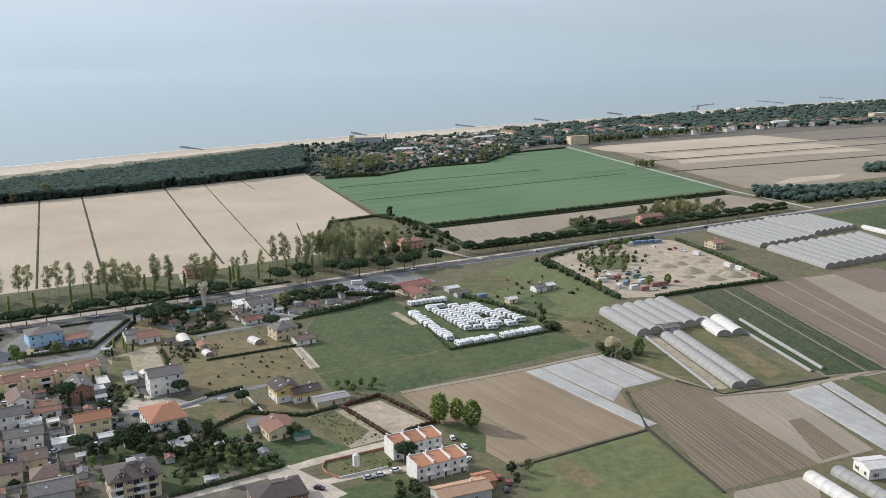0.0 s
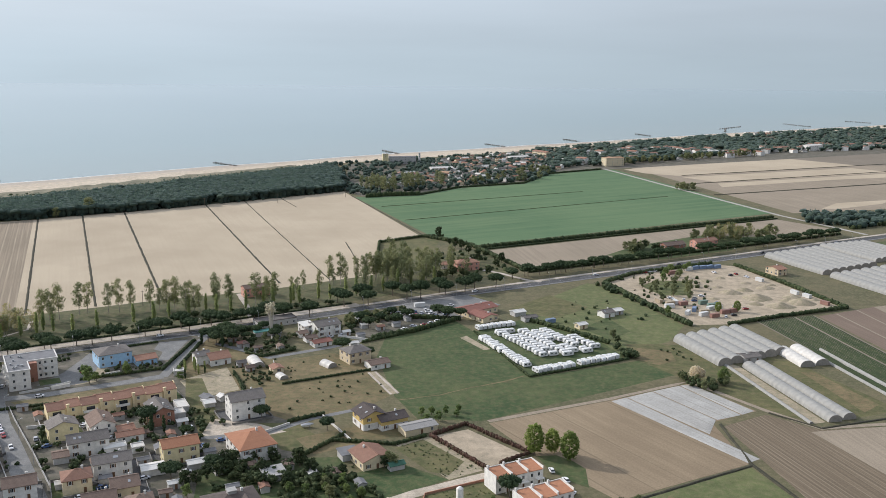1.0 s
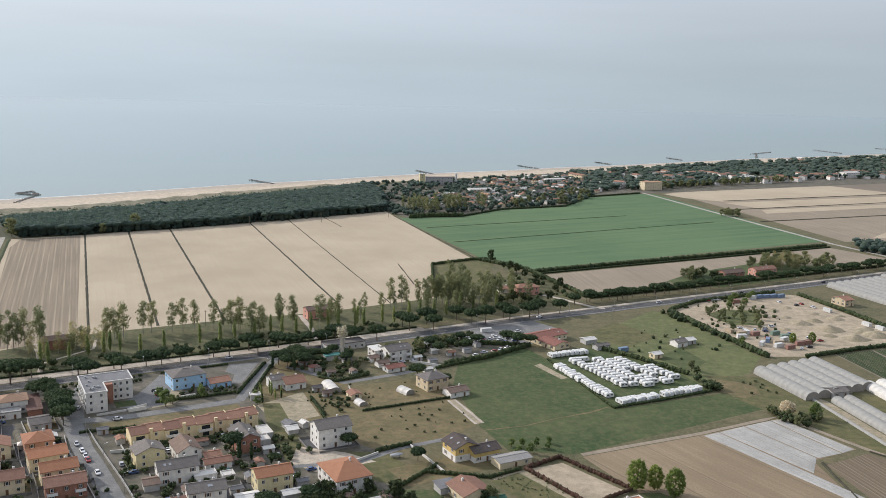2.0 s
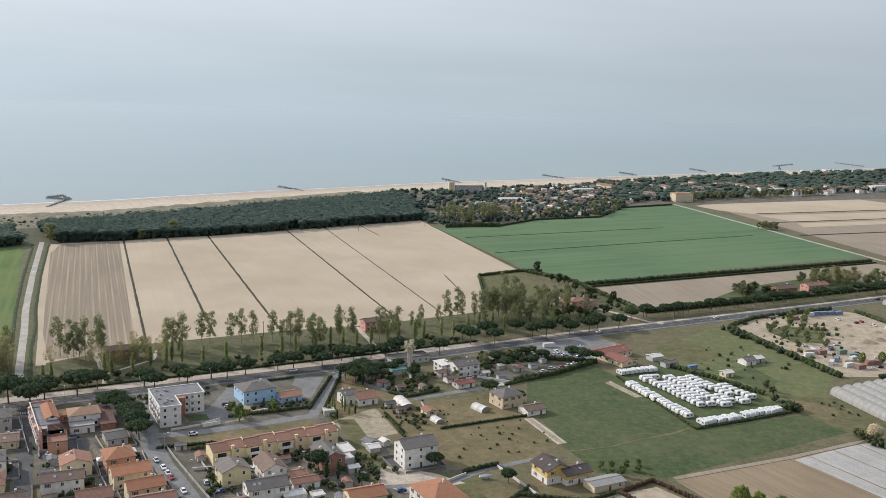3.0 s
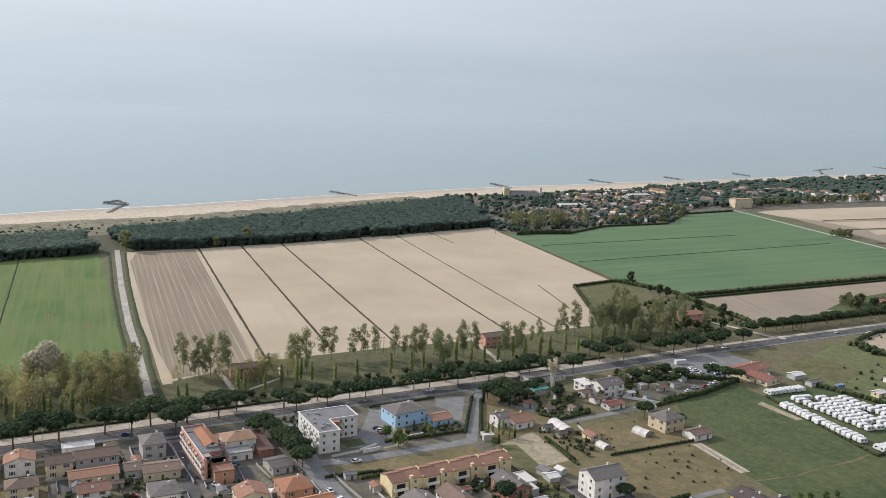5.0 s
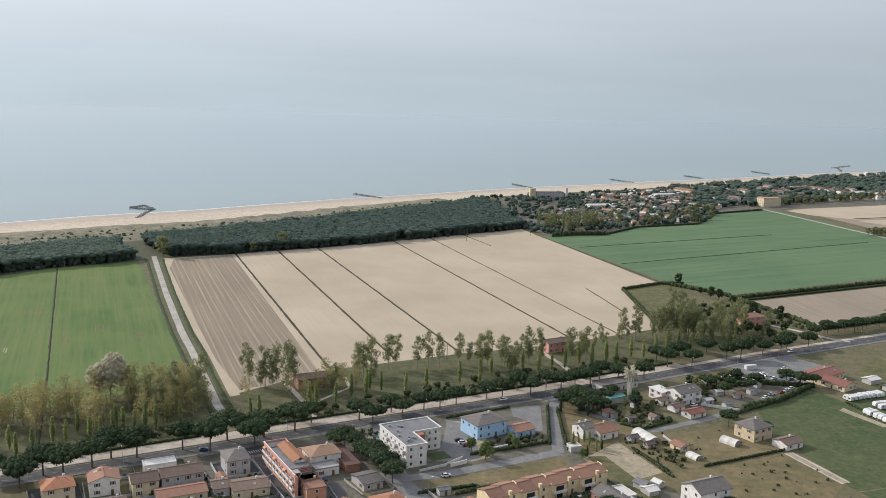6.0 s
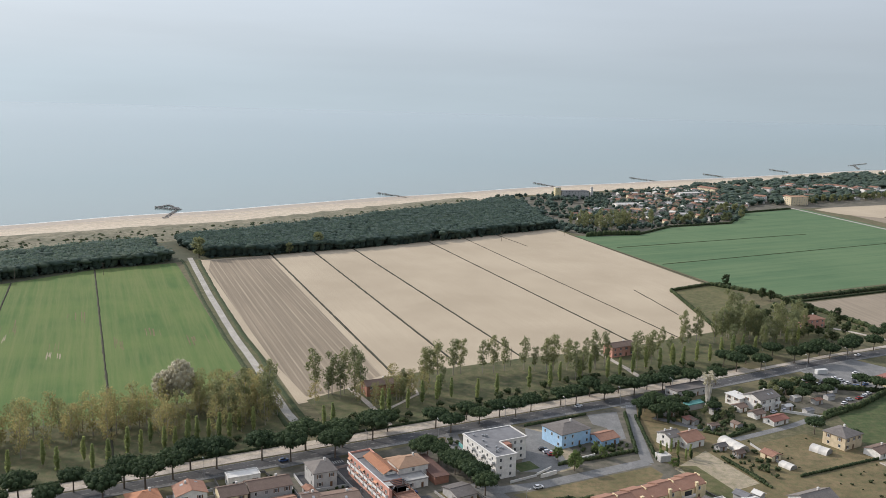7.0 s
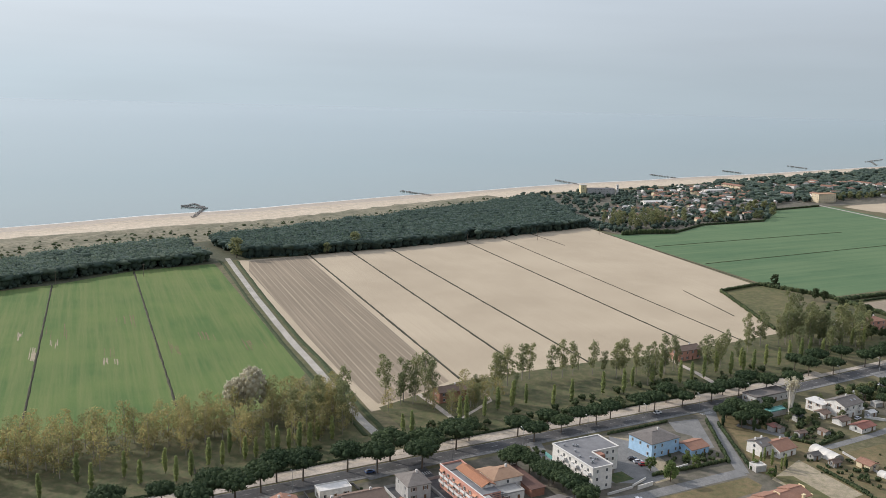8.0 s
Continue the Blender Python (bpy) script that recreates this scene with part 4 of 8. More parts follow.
def plant(kinds, x, y, size=1.0, group="", r=RNG):
    ob = kinds[r.randint(len(kinds))]
    s = size * r.uniform(0.88, 1.12)
    got = copy_thing(ob, Matrix.Translation((x, y, 0.0)) @ Matrix.Rotation(r.rand() * 6.28, 4, "Z") @ Matrix.Diagonal((s * r.uniform(0.9, 1.1), s, s * r.uniform(0.92, 1.08), 1)))
    return tagged(got, group=group)


def inside(pts, x, y):
    hit = False
    for (ax, ay), (bx, by) in zip(pts, pts[1:] + pts[:1]):
        if (ay > y) != (by > y) and x < ax + (y - ay) / (by - ay) * (bx - ax):
            hit = not hit
    return hit


BUILT = []
LANES = []


def blocked(x, y, room=1.0):
    """Whether a house or a street stands there."""
    for hx, hy, w, d, yaw in BUILT:
        c, s = math.cos(radians(yaw)), math.sin(radians(yaw))
        u, v2 = (x - hx) * c + (y - hy) * s, (y - hy) * c - (x - hx) * s
        if abs(u) < w / 2 + room and abs(v2) < d / 2 + room:
            return True
    for pts, half in LANES:
        for (ax, ay), (bx, by) in zip(pts, pts[1:]):
            dx, dy = bx - ax, by - ay
            k = max(0, min(1, ((x - ax) * dx + (y - ay) * dy) / (dx * dx + dy * dy)))
            if math.hypot(x - ax - k * dx, y - ay - k * dy) < half + room * 0.6:
                return True
    return False


BUILT += [(-300.5, 512.8, 14.7, 8.0, 27), (-165.9, 596.8, 16.7, 8.2, 31), (-25.3, 679.8, 18.2, 10.0, 24), (-40.5, 684, 9.2, 8, 24), (178, 773, 23, 9, 28), (148.5, 760, 20.6, 9, 27)]
LANES += [(ROAD, 10.0), (FARM_LANE, 3.5), ([(-250, 411), (-236.6, 389.4), (-227.7, 374.2), (-217.8, 360.3), (-203, 338), (-165, 281)], 5), ([(-244, 404), (-225, 411), (-178, 438)], 3.2), ([(-178, 437), (-177, 480), (-173, 512)], 3), ([(-312, 432), (-302, 412), (-271, 344), (-255, 300)], 3.5), ([(-95, 288), (-60, 309), (-48, 318), (-20, 334)], 3), ([(-165, 492), (-143, 477), (-132, 468), (-102, 487), (-82, 503)], 2.4)]


def scrub(pts, count, low, high, seed, label, mat=M_HEDGE):
    """Uncounted low shrubs spread over a plot, joined as one."""
    r = np.random.RandomState(seed)
    xs, ys = [p[0] for p in pts], [p[1] for p in pts]
    items, cs = [], []
    while len(cs) < count:
        x, y = r.uniform(min(xs), max(xs)), r.uniform(min(ys), max(ys))
        if inside(pts, x, y):
            q = r.uniform(low, high)
            cs.append((x, y, q * 0.5, q * 0.7))
            items.append((BITS[r.randint(8)], (x, y, q * 0.4), (q * 0.6, q * 0.6, q * 0.6), r.rand() * 6))
    vs, fs = gather(items)
    v2, f2 = cards(r, cs, 16, 0.3)
    k = len(vs)
    tagged(put("scrub", mesh_from("scrub", vs + v2, fs + [[i + k for i in f] for f in f2], mat)), label, "scrub", kind="stuff")


def scatter(kinds, pts, count, size, gap, seed, group=""):
    r = np.random.RandomState(seed)
    xs, ys = [p[0] for p in pts], [p[1] for p in pts]
    done = []
    for i in range(count * 60):
        x, y = r.uniform(min(xs), max(xs)), r.uniform(min(ys), max(ys))
        if inside(pts, x, y) and all((x - a) ** 2 + (y - b2) ** 2 > gap * gap for a, b2 in done):
            if blocked(x, y, 1.2 * size):
                continue
            done.append((x, y))
            plant(kinds, x, y, size, group, r)
            if len(done) == count:
                break


def hedge(pts, width, height, mat=M_HEDGE, label="clipped dark green boundary hedge", step=1.0, seed=5):
    """A hedge grown along a line: overlapping lumps and leaf sprays on one base."""
    r = np.random.RandomState(seed)
    items, cs = [], []
    for x, y, dx, dy in along(pts, step * width * 0.6):
        h = height * r.uniform(0.85, 1.12)
        items.append((BITS[r.randint(8)], (x + r.uniform(-0.2, 0.2), y + r.uniform(-0.2, 0.2), h * 0.45), (width * 0.62, width * 0.62, h * 0.6), r.rand() * 6))
        cs.append((x, y, h * 0.6, width * 0.5))
    vs, fs = gather(items)
    v2, f2 = cards(r, cs, 9, min(0.4, width * 0.22))
    k = len(vs)
    ob = put("hedge", mesh_from("hedge", vs + v2, fs + [[i + k for i in f] for f in f2], mat))
    return tagged(ob, label, "hedge")


for x, y in [(-388, 381), (-384.6, 393), (-376, 392), (-369, 402.5), (-365, 412), (-355, 414), (-339, 424), (-327, 424), (-323, 436), (-309.5, 429.5), (-308, 441), (-296, 450)]:
    plant(PINES, x, y, 1.32, "pines along the road")
for x, y in [(-290.5, 461), (-296, 462), (-262, 462), (-269, 467), (-249, 474), (-255, 479), (-239.5, 484), (-231.7, 486), (-224, 494), (-208.7, 504), (-200.8, 507), (-192.7, 519), (-186, 513), (-177, 526), (-169.5, 522), (-161, 533), (-152.8, 533), (-137, 540), (-146.6, 543)]:
    plant(PINES, x, y, 0.98, "pines along the road")
for x, y in [(-122, 546), (-104, 571), (-89, 575), (-65, 591), (-56, 593), (-40, 603), (-26.6, 611), (-5, 625), (-109, 579), (-94, 587), (-44, 609), (-20, 620), (-75, 600), (-402, 388), (-418, 378), (-436, 370), (-455, 352), (-420, 362), (-404, 372)]:
    plant(PINES, x, y, 1.05, "pines along the road")
for x, y in [(41, 668), (49, 674), (63, 684), (72, 690), (84, 694), (96, 702), (112, 712), (128, 720), (140, 727), (20, 660), (8, 650), (230, 776), (262, 796), (290, 812)]:
    plant(PINES, x, y, 0.85, "pines along the road")
for x, y, dx, dy in along([(14, 646), (96, 692), (190, 746), (318, 822)], 11.0):
    plant(PINES, x - dy * 9 + RNG.uniform(-2, 2), y + dx * 9, 0.8, "pines along the road")
for x, y in [(-332, 511), (-323, 508), (-317, 509), (-313, 518), (-309, 512), (-275, 532), (-271, 536), (-278, 528), (-263, 546), (-259, 549), (-247, 551), (-241, 553), (-235, 557), (-224, 560), (-212, 555), (-208, 558), (-200, 562), (-197, 545), (-193, 548), (-160, 570), (-154, 574), (-150, 580), (-121, 630), (-113, 628), (-184, 565), (-178, 572)]:
    plant(TALLS, x, y, 0.95, "poplars at the field's edge")
scatter(TALLS, [(-112, 612), (-98, 640), (-40, 690), (-18, 640), (-60, 612)], 20, 0.85, 6, 11, "poplars at the field's edge")
scatter(TALLS, [(-98, 628), (-93, 664), (-60, 700), (-44, 668), (-50, 630), (-80, 612)], 8, 0.92, 6.0, 111, "poplars at the field's edge")
scatter(ROUNDS, [(-110, 600), (-90, 650), (-30, 700), (0, 655), (-60, 615)], 9, 0.7, 7, 12)
scatter(TALLS, [(-330, 505), (-250, 548), (-170, 595), (-110, 640), (-108, 610), (-200, 545), (-300, 490)], 18, 0.6, 9, 13, "poplars at the field's edge")
BUILT.append((-392, 470, 7, 18, 0))
scatter(BUDS, [(-560, 350), (-478, 432), (-423, 458), (-385, 488), (-345, 505), (-338, 462), (-415, 424), (-480, 392)], 118, 1.0, 4.0, 14, "budding trees beside the wheat field")
scatter(BUDS + TALLS[:3], [(-378, 470), (-352, 494), (-341, 480), (-346, 462), (-366, 458)], 11, 0.98, 5.0, 114, "budding trees beside the wheat field")
for x, y in [(-329, 492.5), (-324, 503), (-318, 504), (-295, 502), (-290, 503), (-285, 517)]:
    plant(BUDS + TALLS, x, y, 0.75, "budding trees beside the wheat field")
scatter(BUDS, [(-318, 498), (-300, 522), (-272, 528), (-268, 508), (-300, 488)], 11, 0.8, 5, 115, "budding trees beside the wheat field")
scatter(BUSHES, [(-400, 410), (-380, 430), (-345, 450), (-350, 435), (-390, 405)], 12, 1.0, 6, 15)
for x, y in [(-403, 408), (-395, 424), (-389.6, 424.5), (-382, 431), (-390, 437), (-373, 434), (-378, 433), (-366, 441), (-358, 445), (-370.5, 439), (-362, 443), (-320, 465), (-316, 465.5), (-376, 445), (-356, 454), (-410, 416), (-416, 405), (-424, 410), (-432, 398), (-440, 404), (-448, 390), (-399, 414), (-350, 455)]:
    plant(UPS, x, y, 1.0, "young poplars in the park")
for x, y in [(-295, 481), (-292, 483), (-277, 499), (-270, 503.6), (-263, 509), (-269, 510), (-212, 530), (-195, 544), (-179.5, 548.5), (-172, 554), (-138, 582), (-133, 575), (-206, 540), (-122.5, 587), (-223, 527), (-283.5, 490), (-115, 587), (-155, 570), (-138.5, 575), (-106, 597), (-99, 598), (-90, 609), (-82, 610), (-73, 621), (-64, 629), (-55.5, 633.6), (-48, 635), (-240, 515), (-250, 505), (-188, 556), (-164, 560), (-148, 566)]:
    plant(UPS, x, y, 1.05, "young poplars in the park")
scatter(BUSHES, [(-320, 470), (-240, 520), (-120, 590), (-110, 570), (-230, 500), (-310, 456)], 40, 1.25, 5, 16)
copy_thing(PALES[0], pose(-393, 481, 0, 0, 0, 8) @ Matrix.Diagonal((0.86, 0.86, 1.05, 1)))
plant(PALES[1:], -137, 503.5, 1.1)
for x, y in [(-1.8, 353), (5.4, 354.5), (11.5, 347.5)]:
    plant(OVALS, x, y, 0.84, "three trees beside the ploughed field")
hedge([(-15, 757), (130, 838), (288, 925)], 3.2, 3.0, M_HEDGE, "long dark field hedge beside a ditch")
hedge([(-13, 750), (290, 918)], 1.6, 1.4, M_HEDGE, "low dark growth along a field ditch")
hedge([(-92, 668), (-98, 776), (-62, 804), (-44, 806)], 1.8, 2.4, M_HEDGE, "dark hedge round a small meadow")
hedge([(-60, 804), (-20, 768), (18, 678)], 2.6, 3.2, M_HEDGE, "dark overgrown field boundary hedge")
hedge([(22, 672), (96, 712), (190, 765), (320, 838)], 2.4, 2.2, M_HEDGE, "dark hedge between field and road")
hedge([(-440, 378), (-374, 416.5), (-336, 439)], 0.9, 1.1, M_HEDGE, "low dark clipped hedge along the park")
hedge([(-318, 450), (-247, 491), (-158, 543), (-100, 578)], 0.9, 1.1, M_HEDGE, "low dark clipped hedge along the park")
scrub([(-55, 720), (-20, 765), (15, 672), (-30, 650)], 40, 1.4, 3.6, 17, "dark garden trees and shrubs round a villa")
sheet("lawn", [(89, 735), (132, 722), (195, 759), (235, 797), (245, 822), (188, 825), (120, 775)], 0.035, M_MEADOW, "green lawn round an old barn", "lawn")
scatter(ROUNDS, [(92, 742), (108, 758), (122, 775), (130, 765), (118, 738)], 12, 0.75, 4, 18)
scatter(ROUNDS, [(175, 800), (190, 830), (250, 850), (262, 830), (235, 800), (205, 795)], 30, 0.95, 4.5, 118)
scrub([(330, 860), (400, 905), (480, 960), (560, 1000), (560, 960), (420, 880)], 90, 2.5, 6.0, 19, "dark shrubs and trees beside the far road")
scatter(ROUNDS, [(232, 1125), (262, 1135), (262, 1120), (240, 1110)], 7, 0.9, 4, 20)
scrub([(-740, 830), (-590, 970), (-440, 1090), (-250, 1320), (-235, 1295), (-420, 1060), (-560, 915), (-690, 800)], 420, 1.0, 3.6, 21, "scattered dark shrubs on the dunes")
plant(ROUNDS, -493, 848, 1.75)
plant(ROUNDS, -399, 906, 1.7)
plant(ROUNDS, -420, 880, 1.1)

for x, y, size in ((-47.5, 805, 1.0), (-33, 757, 1.1), (-28, 752, 0.9), (-15.5, 706, 1.1), (-27, 656, 0.9), (-44, 645, 0.8), (3, 703.5, 0.9), (-8.5, 660, 1.0), (-24, 642, 0.8), (-48, 697, 0.8), (-35, 653, 1.0), (-20, 696, 0.9), (-52, 690, 0.8), (-2, 690, 0.8), (-38, 770, 0.7), (-22, 735, 0.8), (-9, 725, 0.7)):
    plant(DARKS, x, y, size)
scatter(TALLS, [(-98, 640), (-94, 664), (-74, 690), (-58, 660), (-66, 626)], 9, 0.95, 5, 171, "poplars at the field's edge")
scatter(DARKS, [(-330, 462), (-240, 515), (-120, 588), (-108, 574), (-230, 500), (-320, 450)], 24, 0.34, 6, 172, "clipped dark shrubs in the park")
scatter(DARKS, [(106, 742), (124, 772), (144, 778), (165, 768), (150, 748), (114, 736)], 9, 0.75, 5, 173)
scatter(BUDS, [(180, 800), (208, 838), (240, 830), (228, 792)], 14, 0.7, 5, 174)

# ---- houses ----
WHITE = tint("white_plaster", (0.72, 0.695, 0.645), 0.18)
CREAM = tint("cream_plaster", (0.66, 0.56, 0.38), 0.15)
YELLOW = tint("pale_yellow_plaster", (0.66, 0.57, 0.34), 0.14)
GOLD = tint("golden_plaster", (0.62, 0.455, 0.175), 0.16)
OCHRE = tint("ochre_plaster", (0.60, 0.49, 0.33), 0.15)
BLUE = tint("sky_blue_plaster", (0.38, 0.57, 0.75), 0.12)
PINK = tint("pink_plaster", (0.60, 0.31, 0.24), 0.16)
BRICK = tint("red_brick", (0.33, 0.165, 0.115), 0.2)
ORANGE = tint("orange_plaster", (0.50, 0.27, 0.175), 0.15)
GREY = tint("grey_plaster", (0.44, 0.43, 0.41), 0.18)
CONCRETE = tint("concrete", (0.36, 0.35, 0.33), 0.2)
STONE = tint("pale_coping", (0.62, 0.60, 0.56), 0.12)
GLASS = tint("dark_glass", (0.025, 0.03, 0.035), 0.2, 0.12, 0.6)
FRAME_W = tint("white_frame", (0.70, 0.69, 0.66), 0.1)
SHUTTER = tint("brown_shutter", (0.16, 0.09, 0.05), 0.2)
METAL = tint("dull_metal", (0.35, 0.36, 0.37), 0.15, 0.5, 0.5, 0.6)
FLATROOF = tint("roof_felt", (0.19, 0.19, 0.195), 0.2, 0.9, 0.2, 0, 0.25)


def tile_mat(name, c1, c2, c3):
    """Clay tiles: courses across the slope and pan rows down it, each patch weathered on its own."""
    m, n, l, b = base_mat(name, 0.85, 0.2)
    v = n.new("ShaderNodeTexCoord").outputs["Object"]
    a = noise_node(n, l, v, 0.5, 6)
    f = noise_node(n, l, v, 3.5, 3)
    o = n.new("ShaderNodeObjectInfo")
    col = ramp_node(n, l, a, (0.3, c1), (0.7, c2))
    col = blend_node(n, l, ramp_node(n, l, f, (0.45, (0, 0, 0)), (0.75, (0.9, 0.9, 0.9))), col, c3)
    shade = ramp_node(n, l, o.outputs["Random"], (0.0, (0.82, 0.82, 0.84)), (1.0, (1.12, 1.1, 1.08)))
    col = blend_node(n, l, 1.0, col, shade, "MULTIPLY")
    l.new(col, b.inputs["Base Color"])
    w = n.new("ShaderNodeTexWave")
    w.inputs["Scale"].default_value = 1.1
    w.inputs["Distortion"].default_value = 0.6
    l.new(v, w.inputs["Vector"])
    bump_node(n, l, b, w.outputs["Fac"], 0.5, 0.08)
    return m


T_ORANGE = tile_mat("orange_tiles", (0.38, 0.178, 0.10), (0.45, 0.22, 0.125), (0.29, 0.145, 0.092))
T_TERRA = tile_mat("terracotta_tiles", (0.27, 0.145, 0.10), (0.33, 0.19, 0.135), (0.20, 0.125, 0.095))
T_BROWN = tile_mat("brown_tiles", (0.165, 0.118, 0.094), (0.22, 0.16, 0.126), (0.125, 0.096, 0.082))
T_DARK = tile_mat("dark_brown_tiles", (0.085, 0.07, 0.064), (0.12, 0.098, 0.088), (0.062, 0.055, 0.052))
T_GREY = tile_mat("grey_tiles", (0.155, 0.14, 0.128), (0.21, 0.19, 0.172), (0.11, 0.104, 0.098))
T_RED = tile_mat("red_sheet_roof", (0.22, 0.1, 0.08), (0.275, 0.13, 0.1), (0.18, 0.088, 0.074))
T_DARKRED = tile_mat("dark_red_sheet", (0.105, 0.062, 0.052), (0.14, 0.085, 0.07), (0.08, 0.052, 0.046))
T_TAN = tile_mat("pale_tan_tiles", (0.36, 0.23, 0.15), (0.44, 0.29, 0.19), (0.28, 0.18, 0.12))
T_PALE = tile_mat("pale_sheet_roof", (0.27, 0.265, 0.25), (0.34, 0.33, 0.315), (0.22, 0.21, 0.2))



def window_mesh(name, shutters):
    """A recessed pane in a raised frame, with open shutters beside it where asked, all one skin."""
    xs = [-0.58, -0.49, -0.46, -0.03, 0.03, 0.46, 0.49, 0.58]
    if shutters:
        xs = [-1.06, -0.6] + xs + [0.6, 1.06]
    zs = [-0.76, -0.66, -0.63, 0.63, 0.66, 0.74]
    me = bpy.data.meshes.new(name)
    vs, fs, kinds = [], [], []
    for z in zs:
        for x in xs:
            pane = 0.03 < abs(x) < 0.47 and abs(z) < 0.64
            vs.append((x, -0.012 if pane else (-0.06 if abs(x) > 0.59 else -0.09), z))
    k = len(xs)
    for j in range(len(zs) - 1):
        for i in range(k - 1):
            q = j * k + i
            fs.append((q, q + 1, q + k + 1, q + k))
            x, z = abs(xs[i] + xs[i + 1]) / 2, abs(zs[j] + zs[j + 1]) / 2
            kinds.append(2 if x > 0.59 else (0 if 0.03 < x < 0.47 and z < 0.64 else 1))
    me.from_pydata(vs, [], fs)
    for mat in (GLASS, FRAME_W, SHUTTER):
        me.materials.append(mat)
    me.polygons.foreach_set("material_index", kinds)
    return me


WIN_PANE = window_mesh("window", False)
WIN_SHUT = window_mesh("window", True)
DOOR_LEAF = boxes_mesh("door", [(-0.5, 0.5, -0.05, 0.02, 0.0, 2.1), (-0.42, -0.06, -0.07, -0.04, 0.2, 1.0), (0.06, 0.42, -0.07, -0.04, 0.2, 1.0), (-0.42, 0.42, -0.07, -0.04, 1.15, 1.95)], SHUTTER)
CHIM = boxes_mesh("chimney", [(-0.35, 0.35, -0.35, 0.35, -1.2, 1.0), (-0.45, 0.45, -0.45, 0.45, 1.0, 1.12), (-0.25, 0.25, -0.25, 0.25, 1.12, 1.3)], STONE)
SKYLIGHT = boxes_mesh("skylight", [(-0.45, 0.45, -0.6, 0.6, -0.06, 0.06)], METAL)
RAIL = boxes_mesh("balcony", [(-1.9, 1.9, -1.25, 0.0, -0.18, 0.0), (-1.9, 1.9, -1.25, -1.17, 0.0, 0.95), (-1.9, -1.82, -1.25, 0.0, 0.0, 0.95), (1.82, 1.9, -1.25, 0.0, 0.0, 0.95)], FRAME_W)


def roof_mesh(kind, w, d, he, rise, over, mat):
    """Roof slabs with real thickness over a w by d plan; the ridge runs along x."""
    W, D, t = w / 2 + over, d / 2 + over, 0.22
    lift = -over * rise / (d / 2)
    if kind == "gable":
        top = [(-W, -D, he + lift), (W, -D, he + lift), (W, 0, he + rise), (-W, 0, he + rise), (W, D, he + lift), (-W, D, he + lift)]
        fs = [(0, 1, 2, 3), (3, 2, 4, 5)]
        edge = [0, 1, 2, 4, 5, 3]
    elif kind == "hip":
        q = max(0.2, W - D)
        top = [(-W, -D, he + lift), (W, -D, he + lift), (W, D, he + lift), (-W, D, he + lift), (-q, 0, he + rise), (q, 0, he + rise)]
        fs = [(0, 1, 5, 4), (1, 2, 5), (2, 3, 4, 5), (3, 0, 4)]
        edge = [0, 1, 2, 3]
    elif kind == "shed":
        top = [(-W, -D, he), (W, -D, he), (W, D, he + rise), (-W, D, he + rise)]
        fs = [(0, 1, 2, 3)]
        edge = [0, 1, 2, 3]
    else:
        vs, f2 = [], []
        for bx in [(-W, W, -D, D, he, he + 0.2), (-W, W, -D, -D + 0.3, he + 0.2, he + 0.55), (-W, W, D - 0.3, D, he + 0.2, he + 0.55), (-W, -W + 0.3, -D + 0.3, D - 0.3, he + 0.2, he + 0.55), (W - 0.3, W, -D + 0.3, D - 0.3, he + 0.2, he + 0.55)]:
            box_into(vs, f2, *bx)
        return mesh_from("roof", vs, f2, mat)
    k = len(top)
    vs = [(x, y, z + t) for x, y, z in top] + top
    faces = list(fs) + [tuple(i + k for i in reversed(f)) for f in fs]
    for a, b2 in zip(edge, edge[1:] + edge[:1]):
        faces.append((a, a + k, b2 + k, b2))
    if kind in ("gable", "hip"):
        q = W if kind == "gable" else max(0.2, W - D)
        box_into(vs, faces, -q, q, -0.16, 0.16, he + rise + t - 0.08, he + rise + t + 0.1)
    return mesh_from("roof", vs, faces, mat)


def walls_mesh(kind, w, d, he, rise, mat):
    W, D = w / 2, d / 2
    vs = [(-W, -D, 0), (W, -D, 0), (W, D, 0), (-W, D, 0), (-W, -D, he), (W, -D, he), (W, D, he), (-W, D, he)]
    fs = [(0, 1, 5, 4), (2, 3, 7, 6), (4, 5, 6, 7)]
    if kind == "gable":
        vs += [(W, 0, he + rise - 0.02), (-W, 0, he + rise - 0.02)]
        fs += [(1, 2, 6, 8, 5), (3, 0, 4, 9, 7), (4, 5, 8, 9), (6, 7, 9, 8)]
    else:
        fs += [(1, 2, 6, 5), (3, 0, 4, 7)]
    return mesh_from("wall", vs, fs, mat)


